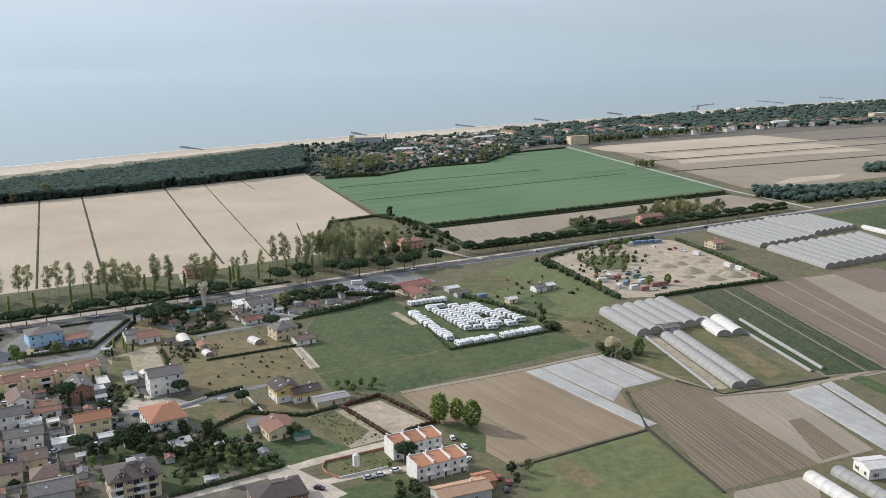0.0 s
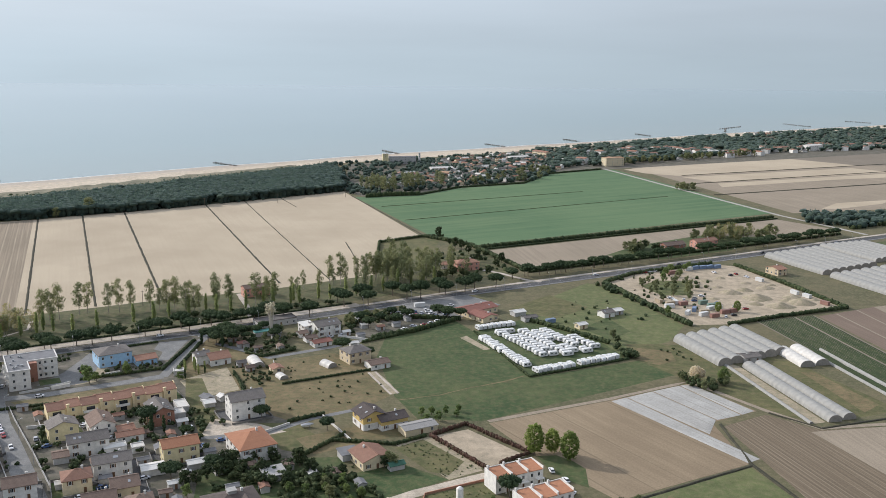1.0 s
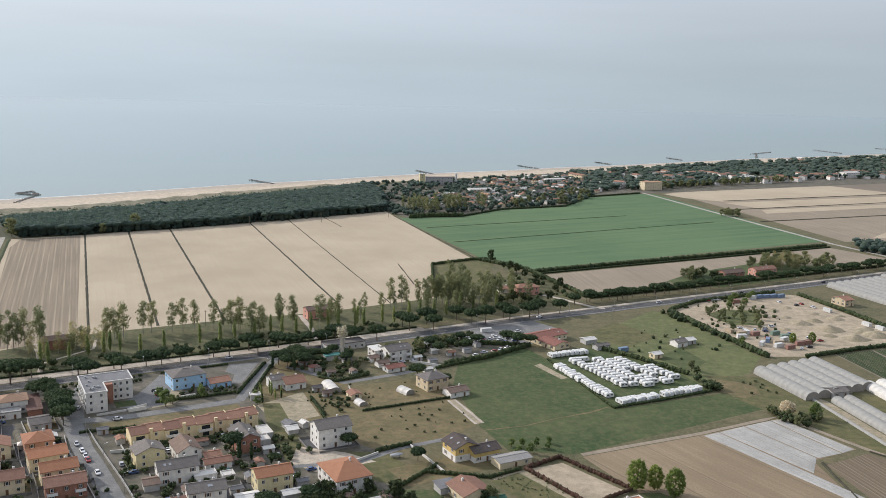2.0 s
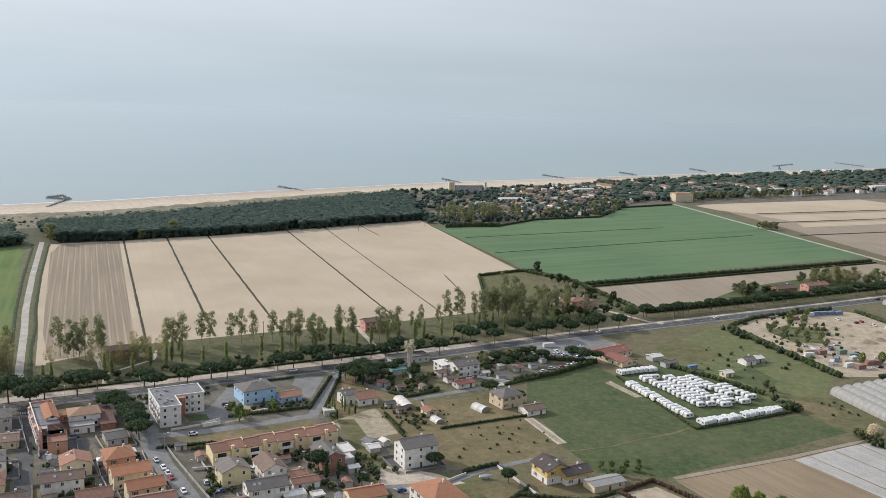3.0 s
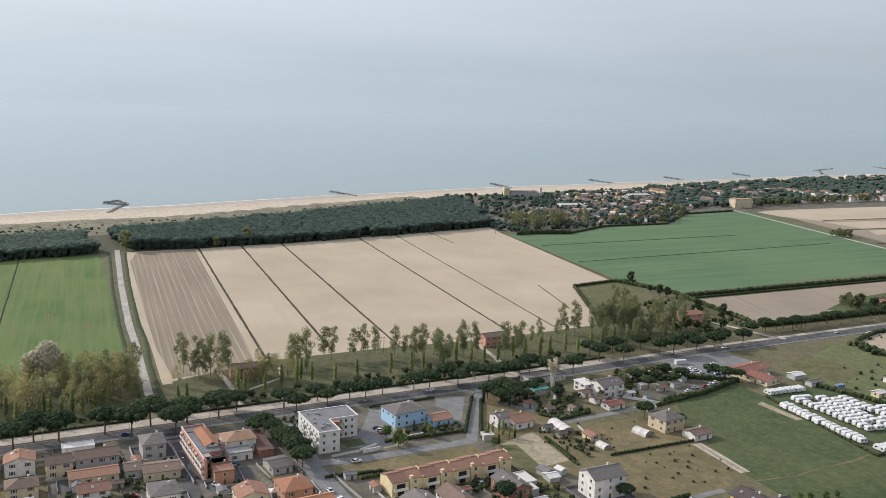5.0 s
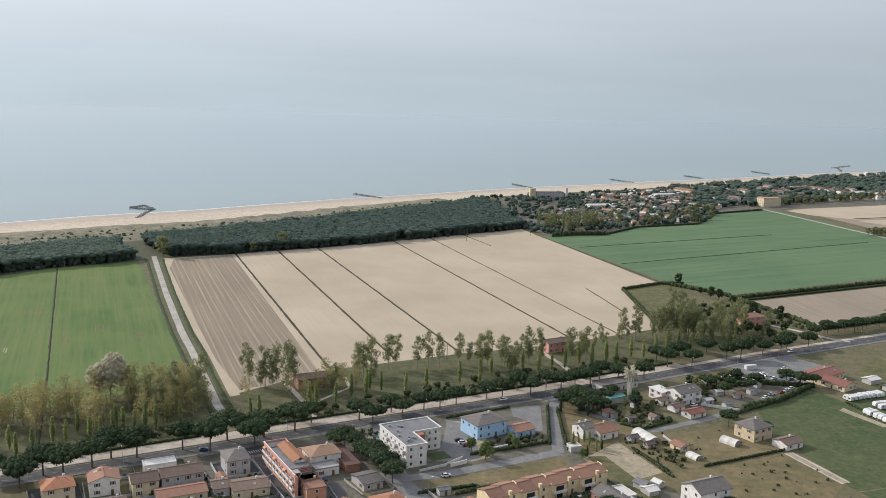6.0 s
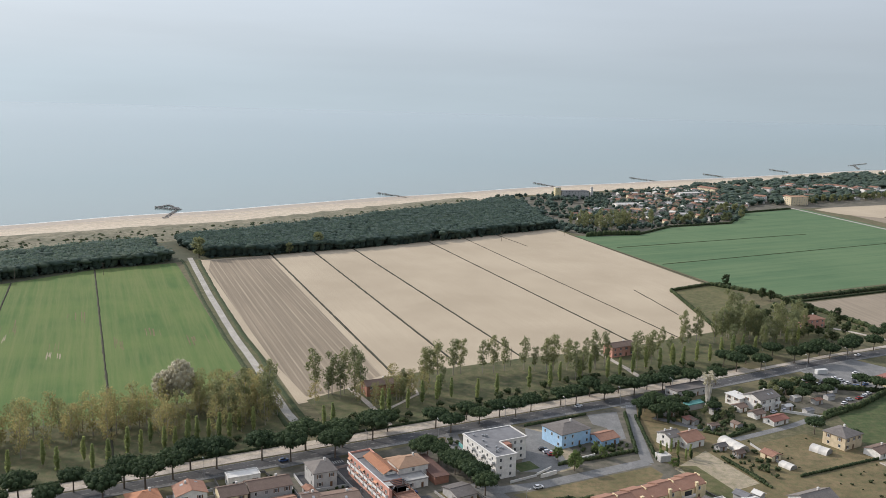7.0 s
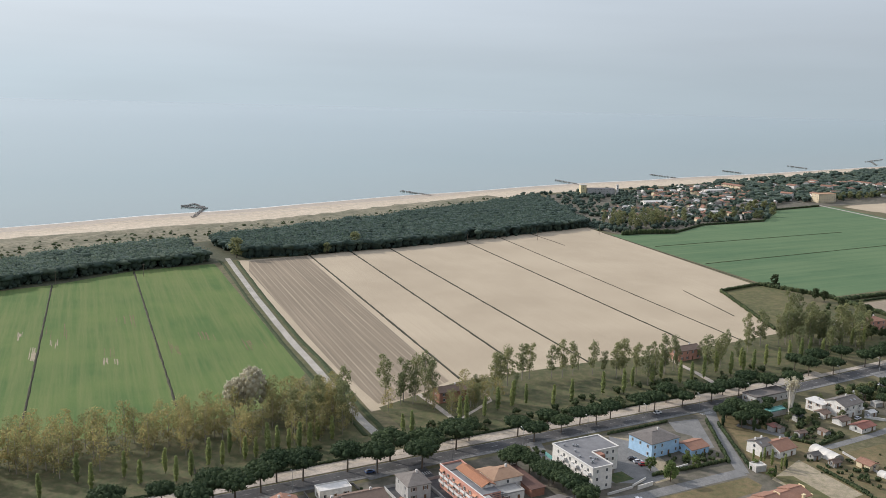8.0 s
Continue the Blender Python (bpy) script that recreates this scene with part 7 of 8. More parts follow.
for k, (x, y, q) in enumerate(((167, 624, 5), (168, 603, 8), (177, 583, 7), (194, 592, 8), (183, 631, 5), (193, 607, 5), (147, 651, 4), (155, 617, 6), (186, 598, 4), (201, 622, 4), (174, 645, 3), (160, 660, 3), (139, 600, 3), (205, 600, 3), (163, 588, 4), (150, 632, 3), (190, 640, 3))):
    heap(x, y, q, q * 0.42, k)
BOX_PAINTS = [tint("container_paint", c, 0.15, 0.6) for c in ((0.27, 0.15, 0.12), (0.16, 0.22, 0.18), (0.17, 0.23, 0.33), (0.58, 0.58, 0.56), (0.38, 0.31, 0.22))]


def container(x, y, yaw, k, length=6.1):
    ob = new("container")
    ob.matrix_basis = pose(x, y, 0.06, 0, 0, yaw)
    tagged(ob, ("rust-red", "dark green", "blue", "white", "ochre")[k] + " steel container on a sand yard", "container", "containers in the yard")
    n_rib = int(length / 0.3)
    side = [(-length / 2 + length * i / n_rib, 1.2 + 0.04 * ((i // 2) % 2)) for i in range(n_rib + 1)]
    plan = [(x2, -y2) for x2, y2 in side] + side[::-1]
    k2 = len(plan)
    vs = [(x2, y2, z2) for z2 in (0.1, 2.55) for x2, y2 in plan]
    fs = [tuple(range(k2))[::-1], tuple(range(k2, 2 * k2))] + [(i, (i + 1) % k2, k2 + (i + 1) % k2, k2 + i) for i in range(k2)]
    put("body", mesh_from("body", vs, fs, BOX_PAINTS[k]), ob)
    put("door", boxes_mesh("door", [(length / 2, length / 2 + 0.05, -1.1, -0.03, 0.2, 2.45), (length / 2, length / 2 + 0.05, 0.03, 1.1, 0.2, 2.45)], BOX_PAINTS[k]), ob)


for k, (x, y, yaw, c) in enumerate(((106, 584, 20, 4), (114.5, 584, 25, 0), (110, 588, 100, 3), (128, 587, 25, 1), (132, 580, 15, 1), (136, 565, 20, 0), (112, 562, 60, 3), (121, 559, 30, 3), (127, 556, 25, 0), (129, 573, 40, 3), (142, 568, 30, 0), (149, 688, 30, 2), (155, 690, 30, 2), (161, 692, 30, 2), (167, 693, 28, 2), (143, 684, 30, 3), (127, 671, 30, 0), (186, 652, -60, 3), (198, 616, -65, 3), (203, 607, -65, 3), (208, 589, -60, 0), (118, 570, 70, 2), (104, 577, 10, 3), (100, 590, 110, 4), (24, 540, 30, 2), (123, 565, 10, 4), (135, 574, 60, 3))):
    container(x, y, yaw, c)
container(-56, 573, 20, 3, 7.0)
cars([(93, 667, 20), (98, 670, 25), (103, 672, 20), (108, 674, 30), (112, 676, 20), (116, 678, 25), (86, 660, 20), (180, 663, -60), (175, 672, 100), (110, 600, 10), (118, 596, 80), (124, 594, 20), (140, 560, 20), (134, 556, 70), (126, 600, 40), (132, 606, 10), (146, 580, 70), (152, 575, 20), (170, 668, 30), (160, 676, 120), (120, 577, 90), (138, 588, 0)], 9)
scrub([(72, 640), (108, 540), (106, 536), (66, 634)], 40, 1.8, 4.2, 31, "overgrown dark shrubs beside the sand yard")
scatter(ROUNDS, [(100, 592), (90, 640), (110, 665), (140, 645), (122, 590)], 16, 0.65, 6, 32)
scatter(BRIGHTS, [(112, 655), (128, 690), (150, 695), (118, 640)], 6, 0.8, 7, 33)
hedge([(73, 641), (98, 669), (166, 707)], 2.4, 2.6, M_HEDGE, "dark hedge round the sand yard")
hedge([(183, 702), (200, 650), (218, 580)], 2.6, 2.6, M_HEDGE, "dark hedge beside the sand yard")
hedge([(218, 580), (172, 560), (131, 539)], 2.4, 2.4, M_HEDGE, "dark hedge below the sand yard")
hedge([(72, 638), (88, 590), (107, 537)], 3.0, 3.2, M_HEDGE, "overgrown hedge beside a meadow")
hedge([(4, 444), (31, 458), (58, 473)], 1.4, 1.3, M_HEDGE, "low hedge below the caravan store")
hedge([(-22.5, 520), (3.5, 443.5)], 0.9, 1.2, M_HEDGE, "low hedge beside the caravan store")
hedge([(7, 547), (30, 525), (52, 500)], 2.2, 2.6, M_HEDGE, "dark hedge behind the caravan store")
sheet("yard", [(-82, 506), (-58, 520), (-34, 543), (-56, 550), (-76, 543), (-98, 520)], 0.052, M_VILLAGE, "cluttered earth yard behind a tall hedge", "yard")
sheet("yard", [(-92, 530), (-80, 540), (-74, 528), (-84, 520)], 0.06, M_YARD, "bare brown plot beside a white house", "yard")
hedge([(-80, 503), (-58, 517), (-34, 541)], 2.2, 3.0, M_HEDGE, "tall clipped dark hedge beside a meadow")
cars([(-52, 531, 35), (-48, 535, 50), (-58, 528, 20), (-63, 522, 40), (-44, 539, 35)], 26)
hedge([(-75, 541), (-56, 546), (-31, 543)], 2.0, 2.8, M_HEDGE, "tall clipped dark hedge beside a car park")
hedge([(-44, 369), (-29, 382), (-4, 354)], 1.3, 1.8, M_REDHEDGE, "reddish photinia hedge round a building plot")
hedge([(-43.5, 368.5), (-21, 338)], 1.3, 1.8, M_REDHEDGE, "reddish photinia hedge between building plots")
hedge([(-16, 343.5), (-4, 353)], 1.1, 1.5, M_REDHEDGE, "reddish photinia hedge beside new houses")
hedge([(-178.5, 496), (-180, 470), (-181, 447)], 1.3, 1.7, M_HEDGE, "clipped hedge along the lane")
hedge([(-174, 492), (-174, 466), (-173.5, 441)], 1.3, 1.7, M_HEDGE, "clipped hedge along the lane")
hedge([(-216, 431), (-198, 440), (-181, 449)], 1.3, 1.6, M_HEDGE, "clipped hedge beside the lane")
hedge([(-117, 429), (-76, 451)], 0.9, 1.2, M_HEDGE, "long low hedge between gardens")
hedge([(-75, 330), (-60, 313), (-95, 290)], 1.2, 1.8, M_HEDGE, "dark garden hedge beside a lawn")
hedge([(-94, 348), (-80, 370)], 1.2, 1.8, M_HEDGE, "dark garden hedge beside a lawn")
hedge([(-106, 382), (-92, 391)], 1.4, 1.8, M_HEDGE, "dark garden hedge beside a drive")
hedge([(-84, 363), (-58, 360), (-46, 369)], 1.2, 1.6, M_HEDGE, "dark hedge between gardens")
hedge([(-236, 391), (-214, 400), (-206, 388)], 1.2, 1.4, M_HEDGE, "garden hedge beside the street")
hedge([(-133, 417), (-144, 444)], 1.0, 1.2, M_HEDGE, "low dark boundary growth")
scatter(BUSHES, [(76, 452), (86, 440), (100, 436), (94, 426), (82, 432)], 9, 1.3, 3.5, 34)
scatter(ROUNDS, [(76, 452), (86, 440), (104, 436), (94, 424), (80, 430)], 5, 0.5, 4, 36)
plant(BRIGHTS, 99, 440, 1.0)
plant(PALES[:1], 86, 441, 0.35)
plant(ROUNDS, 56, 507, 0.7)
scatter(BUSHES, [(58, 470), (64, 478), (60, 490), (52, 500)], 6, 1.5, 2, 35)

# ---- garden trees in the village ----
for k, (pts, count, low, high) in enumerate((([(-172, 500), (-150, 500), (-132, 470), (-150, 478)], 26, 0.8, 2.2), ([(-150, 455), (-132, 462), (-120, 440), (-134, 422), (-146, 440)], 34, 0.5, 1.6), ([(-128, 466), (-100, 480), (-84, 462), (-118, 432)], 9, 0.3, 0.9), ([(-118, 428), (-78, 448), (-64, 420), (-104, 388)], 10, 0.2, 0.7), ([(-100, 535), (-60, 560), (-62, 545), (-96, 522)], 40, 0.9, 2.6), ([(-205, 452), (-184, 462), (-184, 452), (-214, 434)], 26, 0.6, 1.7), ([(-256, 455), (-236, 470), (-232, 462), (-252, 446)], 26, 0.7, 2.0), ([(-300, 408), (-250, 380), (-190, 330), (-250, 320), (-320, 380)], 60, 0.6, 1.8), ([(-128, 340), (-70, 345), (-60, 310), (-120, 300)], 50, 0.6, 2.0), ([(5, 556), (60, 600), (100, 545), (60, 500)], 26, 0.4, 2.0), ([(82, 650), (130, 690), (150, 640), (110, 545)], 60, 0.6, 2.6), ([(-360, 392), (-310, 420), (-300, 400), (-350, 370)], 30, 0.5, 1.6))):
    scrub(pts, count, low, high, 300 + k, "low garden shrubs and weeds between plots")
for x, y in [(-271, 434), (-266, 429), (-262, 424), (-259, 418), (-254, 413), (-250.5, 406), (-247, 399.5), (-274, 431), (-257, 420)]:
    plant(PINES, x, y, 0.92, "pines beside the flats")
scatter(BUSHES, [(-126, 346), (-98, 344), (-80, 334), (-74, 320), (-98, 322), (-124, 330)], 26, 1.5, 3.2, 42)
scatter(DARKS, [(-126, 346), (-98, 344), (-80, 334), (-74, 316), (-98, 312), (-124, 326)], 9, 0.75, 5, 43)
for x, y, size in ((-132.7, 319, 0.8), (-129.3, 322, 0.75), (-126.7, 326.5, 0.9), (-123, 329, 0.8), (-122.3, 336.6, 0.8), (-114, 331, 0.7), (-93.8, 339, 0.8), (-88.5, 331, 0.8), (-104.5, 321, 0.6), (-83.8, 303, 0.95), (-112.7, 341, 0.6), (-61, 338.5, 0.6), (-76, 331, 0.7), (24.7, 306.5, 0.7), (26, 298, 0.6)):
    plant(DARKS, x, y, size)
for x, y, size in ((-58.7, 338.7, 0.75), (-78.6, 311.8, 0.7), (-81.6, 320, 0.6), (-92.8, 298.7, 0.65), (31, 308.7, 0.6)):
    plant(ROUNDS, x, y, size)
hedge([(-98.3, 307.4), (-75.3, 326), (-72, 331)], 1.8, 2.0, M_HEDGE, "tall dark garden hedge")
scatter(BUSHES, [(-99, 318), (-70, 312), (-62, 322), (-82, 336)], 14, 1.1, 4, 44)
scatter(BRIGHTS, [(-96, 316), (-70, 306), (-62, 318), (-82, 330)], 8, 0.55, 5, 45)
scatter(BUSHES, [(-150, 506), (-120, 530), (-95, 532), (-90, 510), (-126, 490), (-150, 480)], 15, 1.15, 4.2, 46)
scatter(ROUNDS, [(-150, 506), (-120, 530), (-95, 532), (-90, 510), (-126, 490), (-150, 480)], 9, 0.48, 5, 146)
scatter(PINES, [(-152, 506), (-140, 520), (-128, 510), (-140, 490)], 4, 0.6, 6, 47)
scatter(ROUNDS, [(-104, 535), (-82, 548), (-72, 535), (-92, 520)], 6, 0.6, 5, 48)
scatter(BUSHES, [(-100, 548), (-78, 560), (-60, 565), (-72, 542), (-92, 534)], 14, 1.3, 3.2, 49)
scatter(BUSHES, [(-200, 390), (-160, 400), (-130, 380), (-130, 340), (-200, 330), (-215, 360)], 46, 1.0, 4.0, 50)
scatter(BUSHES, [(-300, 395), (-235, 395), (-190, 330), (-120, 280), (-250, 310), (-330, 360)], 54, 1.0, 4.0, 51)
scatter(BUSHES, [(-112, 400), (-100, 430), (-80, 440), (-68, 420), (-80, 402), (-100, 388)], 13, 0.42, 6, 53)
scatter(BUSHES, [(-205, 455), (-183, 462), (-183, 450), (-212, 436)], 9, 0.8, 3, 54)
scatter(BUSHES, [(-140, 440), (-130, 455), (-118, 440), (-128, 425)], 8, 0.7, 3, 55)
scatter(UPS, [(-172, 455), (-160, 448), (-156, 440), (-170, 438)], 6, 0.55, 3, 56)
for x, y, s in [(-46, 383, 0.62), (-41, 386, 0.55), (-33, 391, 0.5), (-216, 436, 0.8), (-199, 446, 0.55), (-171, 443, 0.6), (-20, 312, 0.4), (-75, 321, 0.55), (-122, 300, 0.6), (-130, 312, 0.7)]:
    plant(BRIGHTS, x, y, s)
for x, y, s in [(-94, 478, 0.85), (-88, 374, 0.6), (-14, 316, 0.75), (-118, 385, 0.75), (-44, 548, 0.9), (-38, 543, 0.9), (-30, 546, 0.7), (-79, 470, 0.6), (-165, 376, 0.8), (-140, 326, 0.7), (-126, 334, 0.7), (-146, 366, 0.5)]:
    plant(PINES, x, y, s)

scatter(BUSHES, [(62, 486), (88, 500), (92, 472), (80, 466)], 8, 0.5, 4, 134)
for x, y, s in [(-48.6, 392, 0.6), (-44, 393, 0.6), (-37.7, 393, 0.55), (-32, 397, 0.5)]:
    plant(BRIGHTS, x, y, s)
SHEDS = []
for k, (wall, tiles, label) in enumerate(((GREY, STONE, "small grey garden shed with a pale sheet roof"), (GREY, T_TERRA, "small garden outbuilding with a terracotta roof"), (CONCRETE, T_BROWN, "small concrete lean-to with a brown roof"), (GREY, FLATROOF, "small dark felt-roofed garden shed"))):
    ob = new("garden_shed")
    tagged(ob, label, "shed", "garden sheds in the village")
    put("wall", walls_mesh("gable", 4.6, 3.4, 2.2, 0.6, wall), ob)
    put("roof", roof_mesh("gable", 4.6, 3.4, 2.2, 0.6, 0.25, tiles), ob)
    put("door", DOOR_LEAF, ob, pose(0.4, -1.7, 0.02))
    ob.location = (0, 0, -300)
    SHEDS.append(ob)


def yard_things(kinds, pts, count, gap, seed, room, turn=28):
    """Sheds and cars set square to the plots wherever there is room."""
    r = np.random.RandomState(seed)
    xs, ys = [p[0] for p in pts], [p[1] for p in pts]
    done = []
    for i in range(count * 80):
        x, y = r.uniform(min(xs), max(xs)), r.uniform(min(ys), max(ys))
        if inside(pts, x, y) and not blocked(x, y, room) and all((x - a) ** 2 + (y - b2) ** 2 > gap * gap for a, b2 in done):
            done.append((x, y))
            copy_thing(kinds[r.randint(len(kinds))], pose(x, y, 0.02, 0, 0, turn + 90 * r.randint(4) + r.uniform(-4, 4)))
            BUILT.append((x, y, 5, 4, turn))
            if len(done) == count:
                break


VILLAGE = [(-345, 385), (-300, 408), (-250, 395), (-215, 395), (-160, 402), (-128, 375), (-128, 335), (-120, 280), (-250, 310), (-340, 350)]
yard_things(SHEDS, VILLAGE, 46, 7, 71, 2.6)
yard_things(CARS, VILLAGE, 26, 7, 72, 2.4)
yard_things(SHEDS, [(-160, 500), (-80, 545), (-60, 545), (-90, 480), (-150, 470)], 14, 7, 73, 2.6)
yard_things(SHEDS, [(-126, 346), (-60, 330), (-60, 300), (-124, 300)], 10, 8, 74, 2.6)

# ---- resort and village by the coast ----
def cabin_kind(wall, tiles, label, w=7.0, d=5.0, he=2.7):
    ob = new("cabin")
    tagged(ob, label, "cabin", "holiday cabins by the coast")
    put("wall", walls_mesh("gable", w, d, he, 1.0, wall), ob)
    put("roof", roof_mesh("gable", w, d, he, 1.0, 0.3, tiles), ob)
    ob.location = (0, 0, -300)
    return ob


CABINS = [cabin_kind(WHITE, WHITEFILM, "white holiday cabin with a pale roof"), cabin_kind(CREAM, T_TERRA, "cream holiday cabin with a terracotta roof"), cabin_kind(WHITE, T_GREY, "white holiday cabin with a grey roof"), cabin_kind(WHITE, T_TERRA, "white holiday house with a terracotta roof", 11, 9, 5.4)]
scatter(CABINS[:1] + CABINS[1:3] * 2, [(-120, 1110), (-60, 1130), (40, 1185), (90, 1290), (140, 1340), (120, 1540), (20, 1500), (-70, 1400), (-60, 1290), (-140, 1200)], 190, 1.3, 8, 61, "holiday cabins by the coast")
scatter(CABINS, [(60, 1440), (160, 1360), (330, 1500), (420, 1600), (300, 1640), (120, 1570)], 70, 1.3, 11, 62, "holiday cabins by the coast")
scatter(CABINS[2:], [(300, 1445), (500, 1560), (860, 1740), (960, 1850), (820, 1800), (480, 1630)], 60, 1.2, 13, 63, "holiday cabins by the coast")
scatter(CABINS[:2], [(560, 1960), (760, 2060), (780, 2030), (560, 1920)], 14, 1.6, 9, 64, "holiday cabins by the coast")
house("hotel", -111, 1372, 40, 10, 12, 10.5, "flat", GREY, FLATROOF, "long grey seaside hotel", 0.3, shutters=False, chimneys=0, category="hotel", gap=4)
for x, y in ((-136, 1366), (-86, 1378)):
    house("hotel_tower", x, y, 8 if x < -100 else 3, 8 if x < -100 else 3, 12, 15.5, "flat", YELLOW if x < -100 else WHITE, STONE, "tall yellow stair tower of a seaside hotel" if x < -100 else "slender white chimney tower of a seaside hotel", 0.3, shutters=False, chimneys=1, category="tower")
house("hotel", 203, 1376, 30, 14, 22, 12, "flat", CREAM, T_TAN, "cream four-storey hotel at the end of a lane", 0.4, shutters=False, chimneys=0, category="hotel", gap=4)
house("holiday_hall", 66, 1440, 34, 12, 25, 5.5, "gable", WHITE, WHITEFILM, "long white holiday hall", 1.2, chimneys=0, gap=5, category="hall")
house("holiday_hall", -52, 1285, 32, 13, 20, 5.0, "gable", WHITE, WHITEFILM, "large hall with a white roof", 1.6, chimneys=0, gap=5, category="hall")
house("holiday_hall", -42, 1240, 22, 10, -30, 4.0, "gable", WHITE, T_TAN, "hall with a tan roof among trees", 1.2, chimneys=0, gap=5, category="hall")
house("holiday_flats", 108, 1490, 36, 11, -58, 8.5, "gable", CREAM, T_TERRA, "holiday flats with a terracotta roof", 1.6, chimneys=0, gap=4, category="flats")
house("holiday_hall", 395, 1545, 26, 12, 28, 7.0, "gable", WHITE, WHITEFILM, "white house at the edge of the far field", 1.4, chimneys=0, gap=5, category="hall")
house("holiday_hall", 606, 1650, 34, 16, 28, 9.0, "gable", WHITE, WHITEFILM, "large white building beside a far field", 1.6, chimneys=0, gap=5, category="hall")
house("holiday_hall", 545, 1630, 24, 12, 28, 7.0, "hip", CREAM, T_TERRA, "cream house beside a far field", 1.6, chimneys=0, gap=5, category="hall")
house("holiday_hall", 850, 1800, 34, 14, 28, 11.0, "flat", CREAM, WHITEFILM, "pale block beside a far field", 0.5, chimneys=0, gap=5, category="hall")
scatter(TALLS, [(-150, 1098), (-118, 1055), (-40, 1125), (-60, 1145)], 30, 0.85, 6, 65)
scatter(ROUNDS, [(-20, 1130), (90, 1200), (110, 1290), (80, 1300), (-10, 1160)], 18, 1.2, 8, 66)
scatter(ROUNDS, [(215, 1380), (290, 1425), (480, 1545), (480, 1560), (280, 1445), (210, 1395)], 40, 1.1, 7, 67)
hedge([(-133, 1033), (-110, 1046), (-74, 1056)], 3.0, 5.0, M_HEDGE, "dark hedge along the far green field")
hedge([(-74, 1056), (-27, 1121), (55, 1166), (95, 1265), (177, 1323)], 2.0, 2.2, M_HEDGE, "dark hedge along the far green field")
strip("far_ditch", [(279, 1263), (558, 1396), (900, 1560)], [(-2, 0.06), (-1, 0.4), (0, 0.08), (1, 0.4), (2, 0.06)], M_DITCH, "dark ditch across the far fields", "ditch", 12, 0.5)
strip("far_ditch", [(255, 1172), (596, 1335), (900, 1480)], [(-2, 0.06), (-1, 0.4), (0, 0.08), (1, 0.4), (2, 0.06)], M_DITCH, "dark ditch across the far fields", "ditch", 12, 0.5)
strip("far_ditch", [(274, 1081), (592, 1228), (900, 1370)], [(-2.4, 0.06), (-1.2, 0.4), (0, 0.08), (1.2, 0.4), (2.4, 0.06)], M_DITCH, "dark ditch across the far fields", "ditch", 12, 0.5)


def groyne(a, b2, seed, wide=2.6, count=60):
    """A breakwater of tumbled dark boulders, half in the water."""
    r = np.random.RandomState(seed)
    items = []
    for i in range(count):
        u = (i + r.rand()) / count
        q = r.uniform(0.7, 1.3)
        items.append((BITS[r.randint(8)], (a[0] + (b2[0] - a[0]) * u + r.normal() * wide * 0.4, a[1] + (b2[1] - a[1]) * u + r.normal() * wide * 0.4, -0.2 + r.uniform(0, 0.8)), (q, q * 0.8, q * 0.7), r.rand() * 6))
    vs, fs = gather(items)
    tagged(put("breakwater", mesh_from("breakwater", vs, fs, M_ROCK)), "dark boulder breakwater running into the sea", "breakwater", "breakwaters")


groyne((-156, 1571), (-124, 1513), 1)
groyne((23, 1712), (58, 1660), 2)
groyne((182, 1829), (206, 1785), 3)
groyne((354, 1979), (376, 1928), 4)
groyne((583, 2150), (660, 2235), 5)
groyne((570, 2060), (600, 2165), 6)
groyne((798, 2345), (832, 2250), 7)
groyne((1007, 2475), (1046, 2410), 8)
groyne((-392, 1366), (-348, 1322), 9)
groyne((-634, 1146), (-606, 1140), 10, 4, 40)
groyne((-636, 1150), (-628, 1172), 11, 3, 30)
groyne((-628, 1172), (-604, 1140), 12, 3, 40)
groyne((-606, 1140), (-597, 1064), 13, 3, 60)
shore("foam", [(0.985, -0.56), (1.01, -0.55)], M_FOAM, "thin line of white surf at the waterline")

# ---- masts, lamps and small things ----
def pole(x, y, high, label="wooden utility pole standing in a field", arms=True):
    ob = new("utility_pole")
    ob.matrix_basis = pose(x, y, 0, 0, 0, 30)
    tagged(ob, label, "pole", "utility poles")
    put("mast", stem_mesh("mast", [[(0, 0, 0, 0.2), (0, 0, high, 0.12)]], M_BARK), ob)
    if arms:
        put("crossarm", boxes_mesh("crossarm", [(-1.0, 1.0, -0.07, 0.07, high - 0.6, high - 0.45)], M_BARK), ob)


for x, y in [(-295, 953), (-225, 985), (-157, 1034), (-439, 893), (-544, 765), (-597, 730), (-231, 567)]:
    pole(x, y, 10)


def lamp(x, y, yaw):
    ob = new("street_lamp")
    ob.matrix_basis = pose(x, y, 0, 0, 0, yaw)
    tagged(ob, "grey steel street lamp beside the road", "street lamp", "street lamps")
    put("mast", stem_mesh("mast", [[(0, 0, 0, 0.11), (0, 0, 8.0, 0.06), (1.4, 0, 8.4, 0.05)]], METAL), ob)
    put("lamp_head", boxes_mesh("lamp_head", [(1.2, 1.9, -0.15, 0.15, 8.36, 8.5)], FRAME_W), ob)


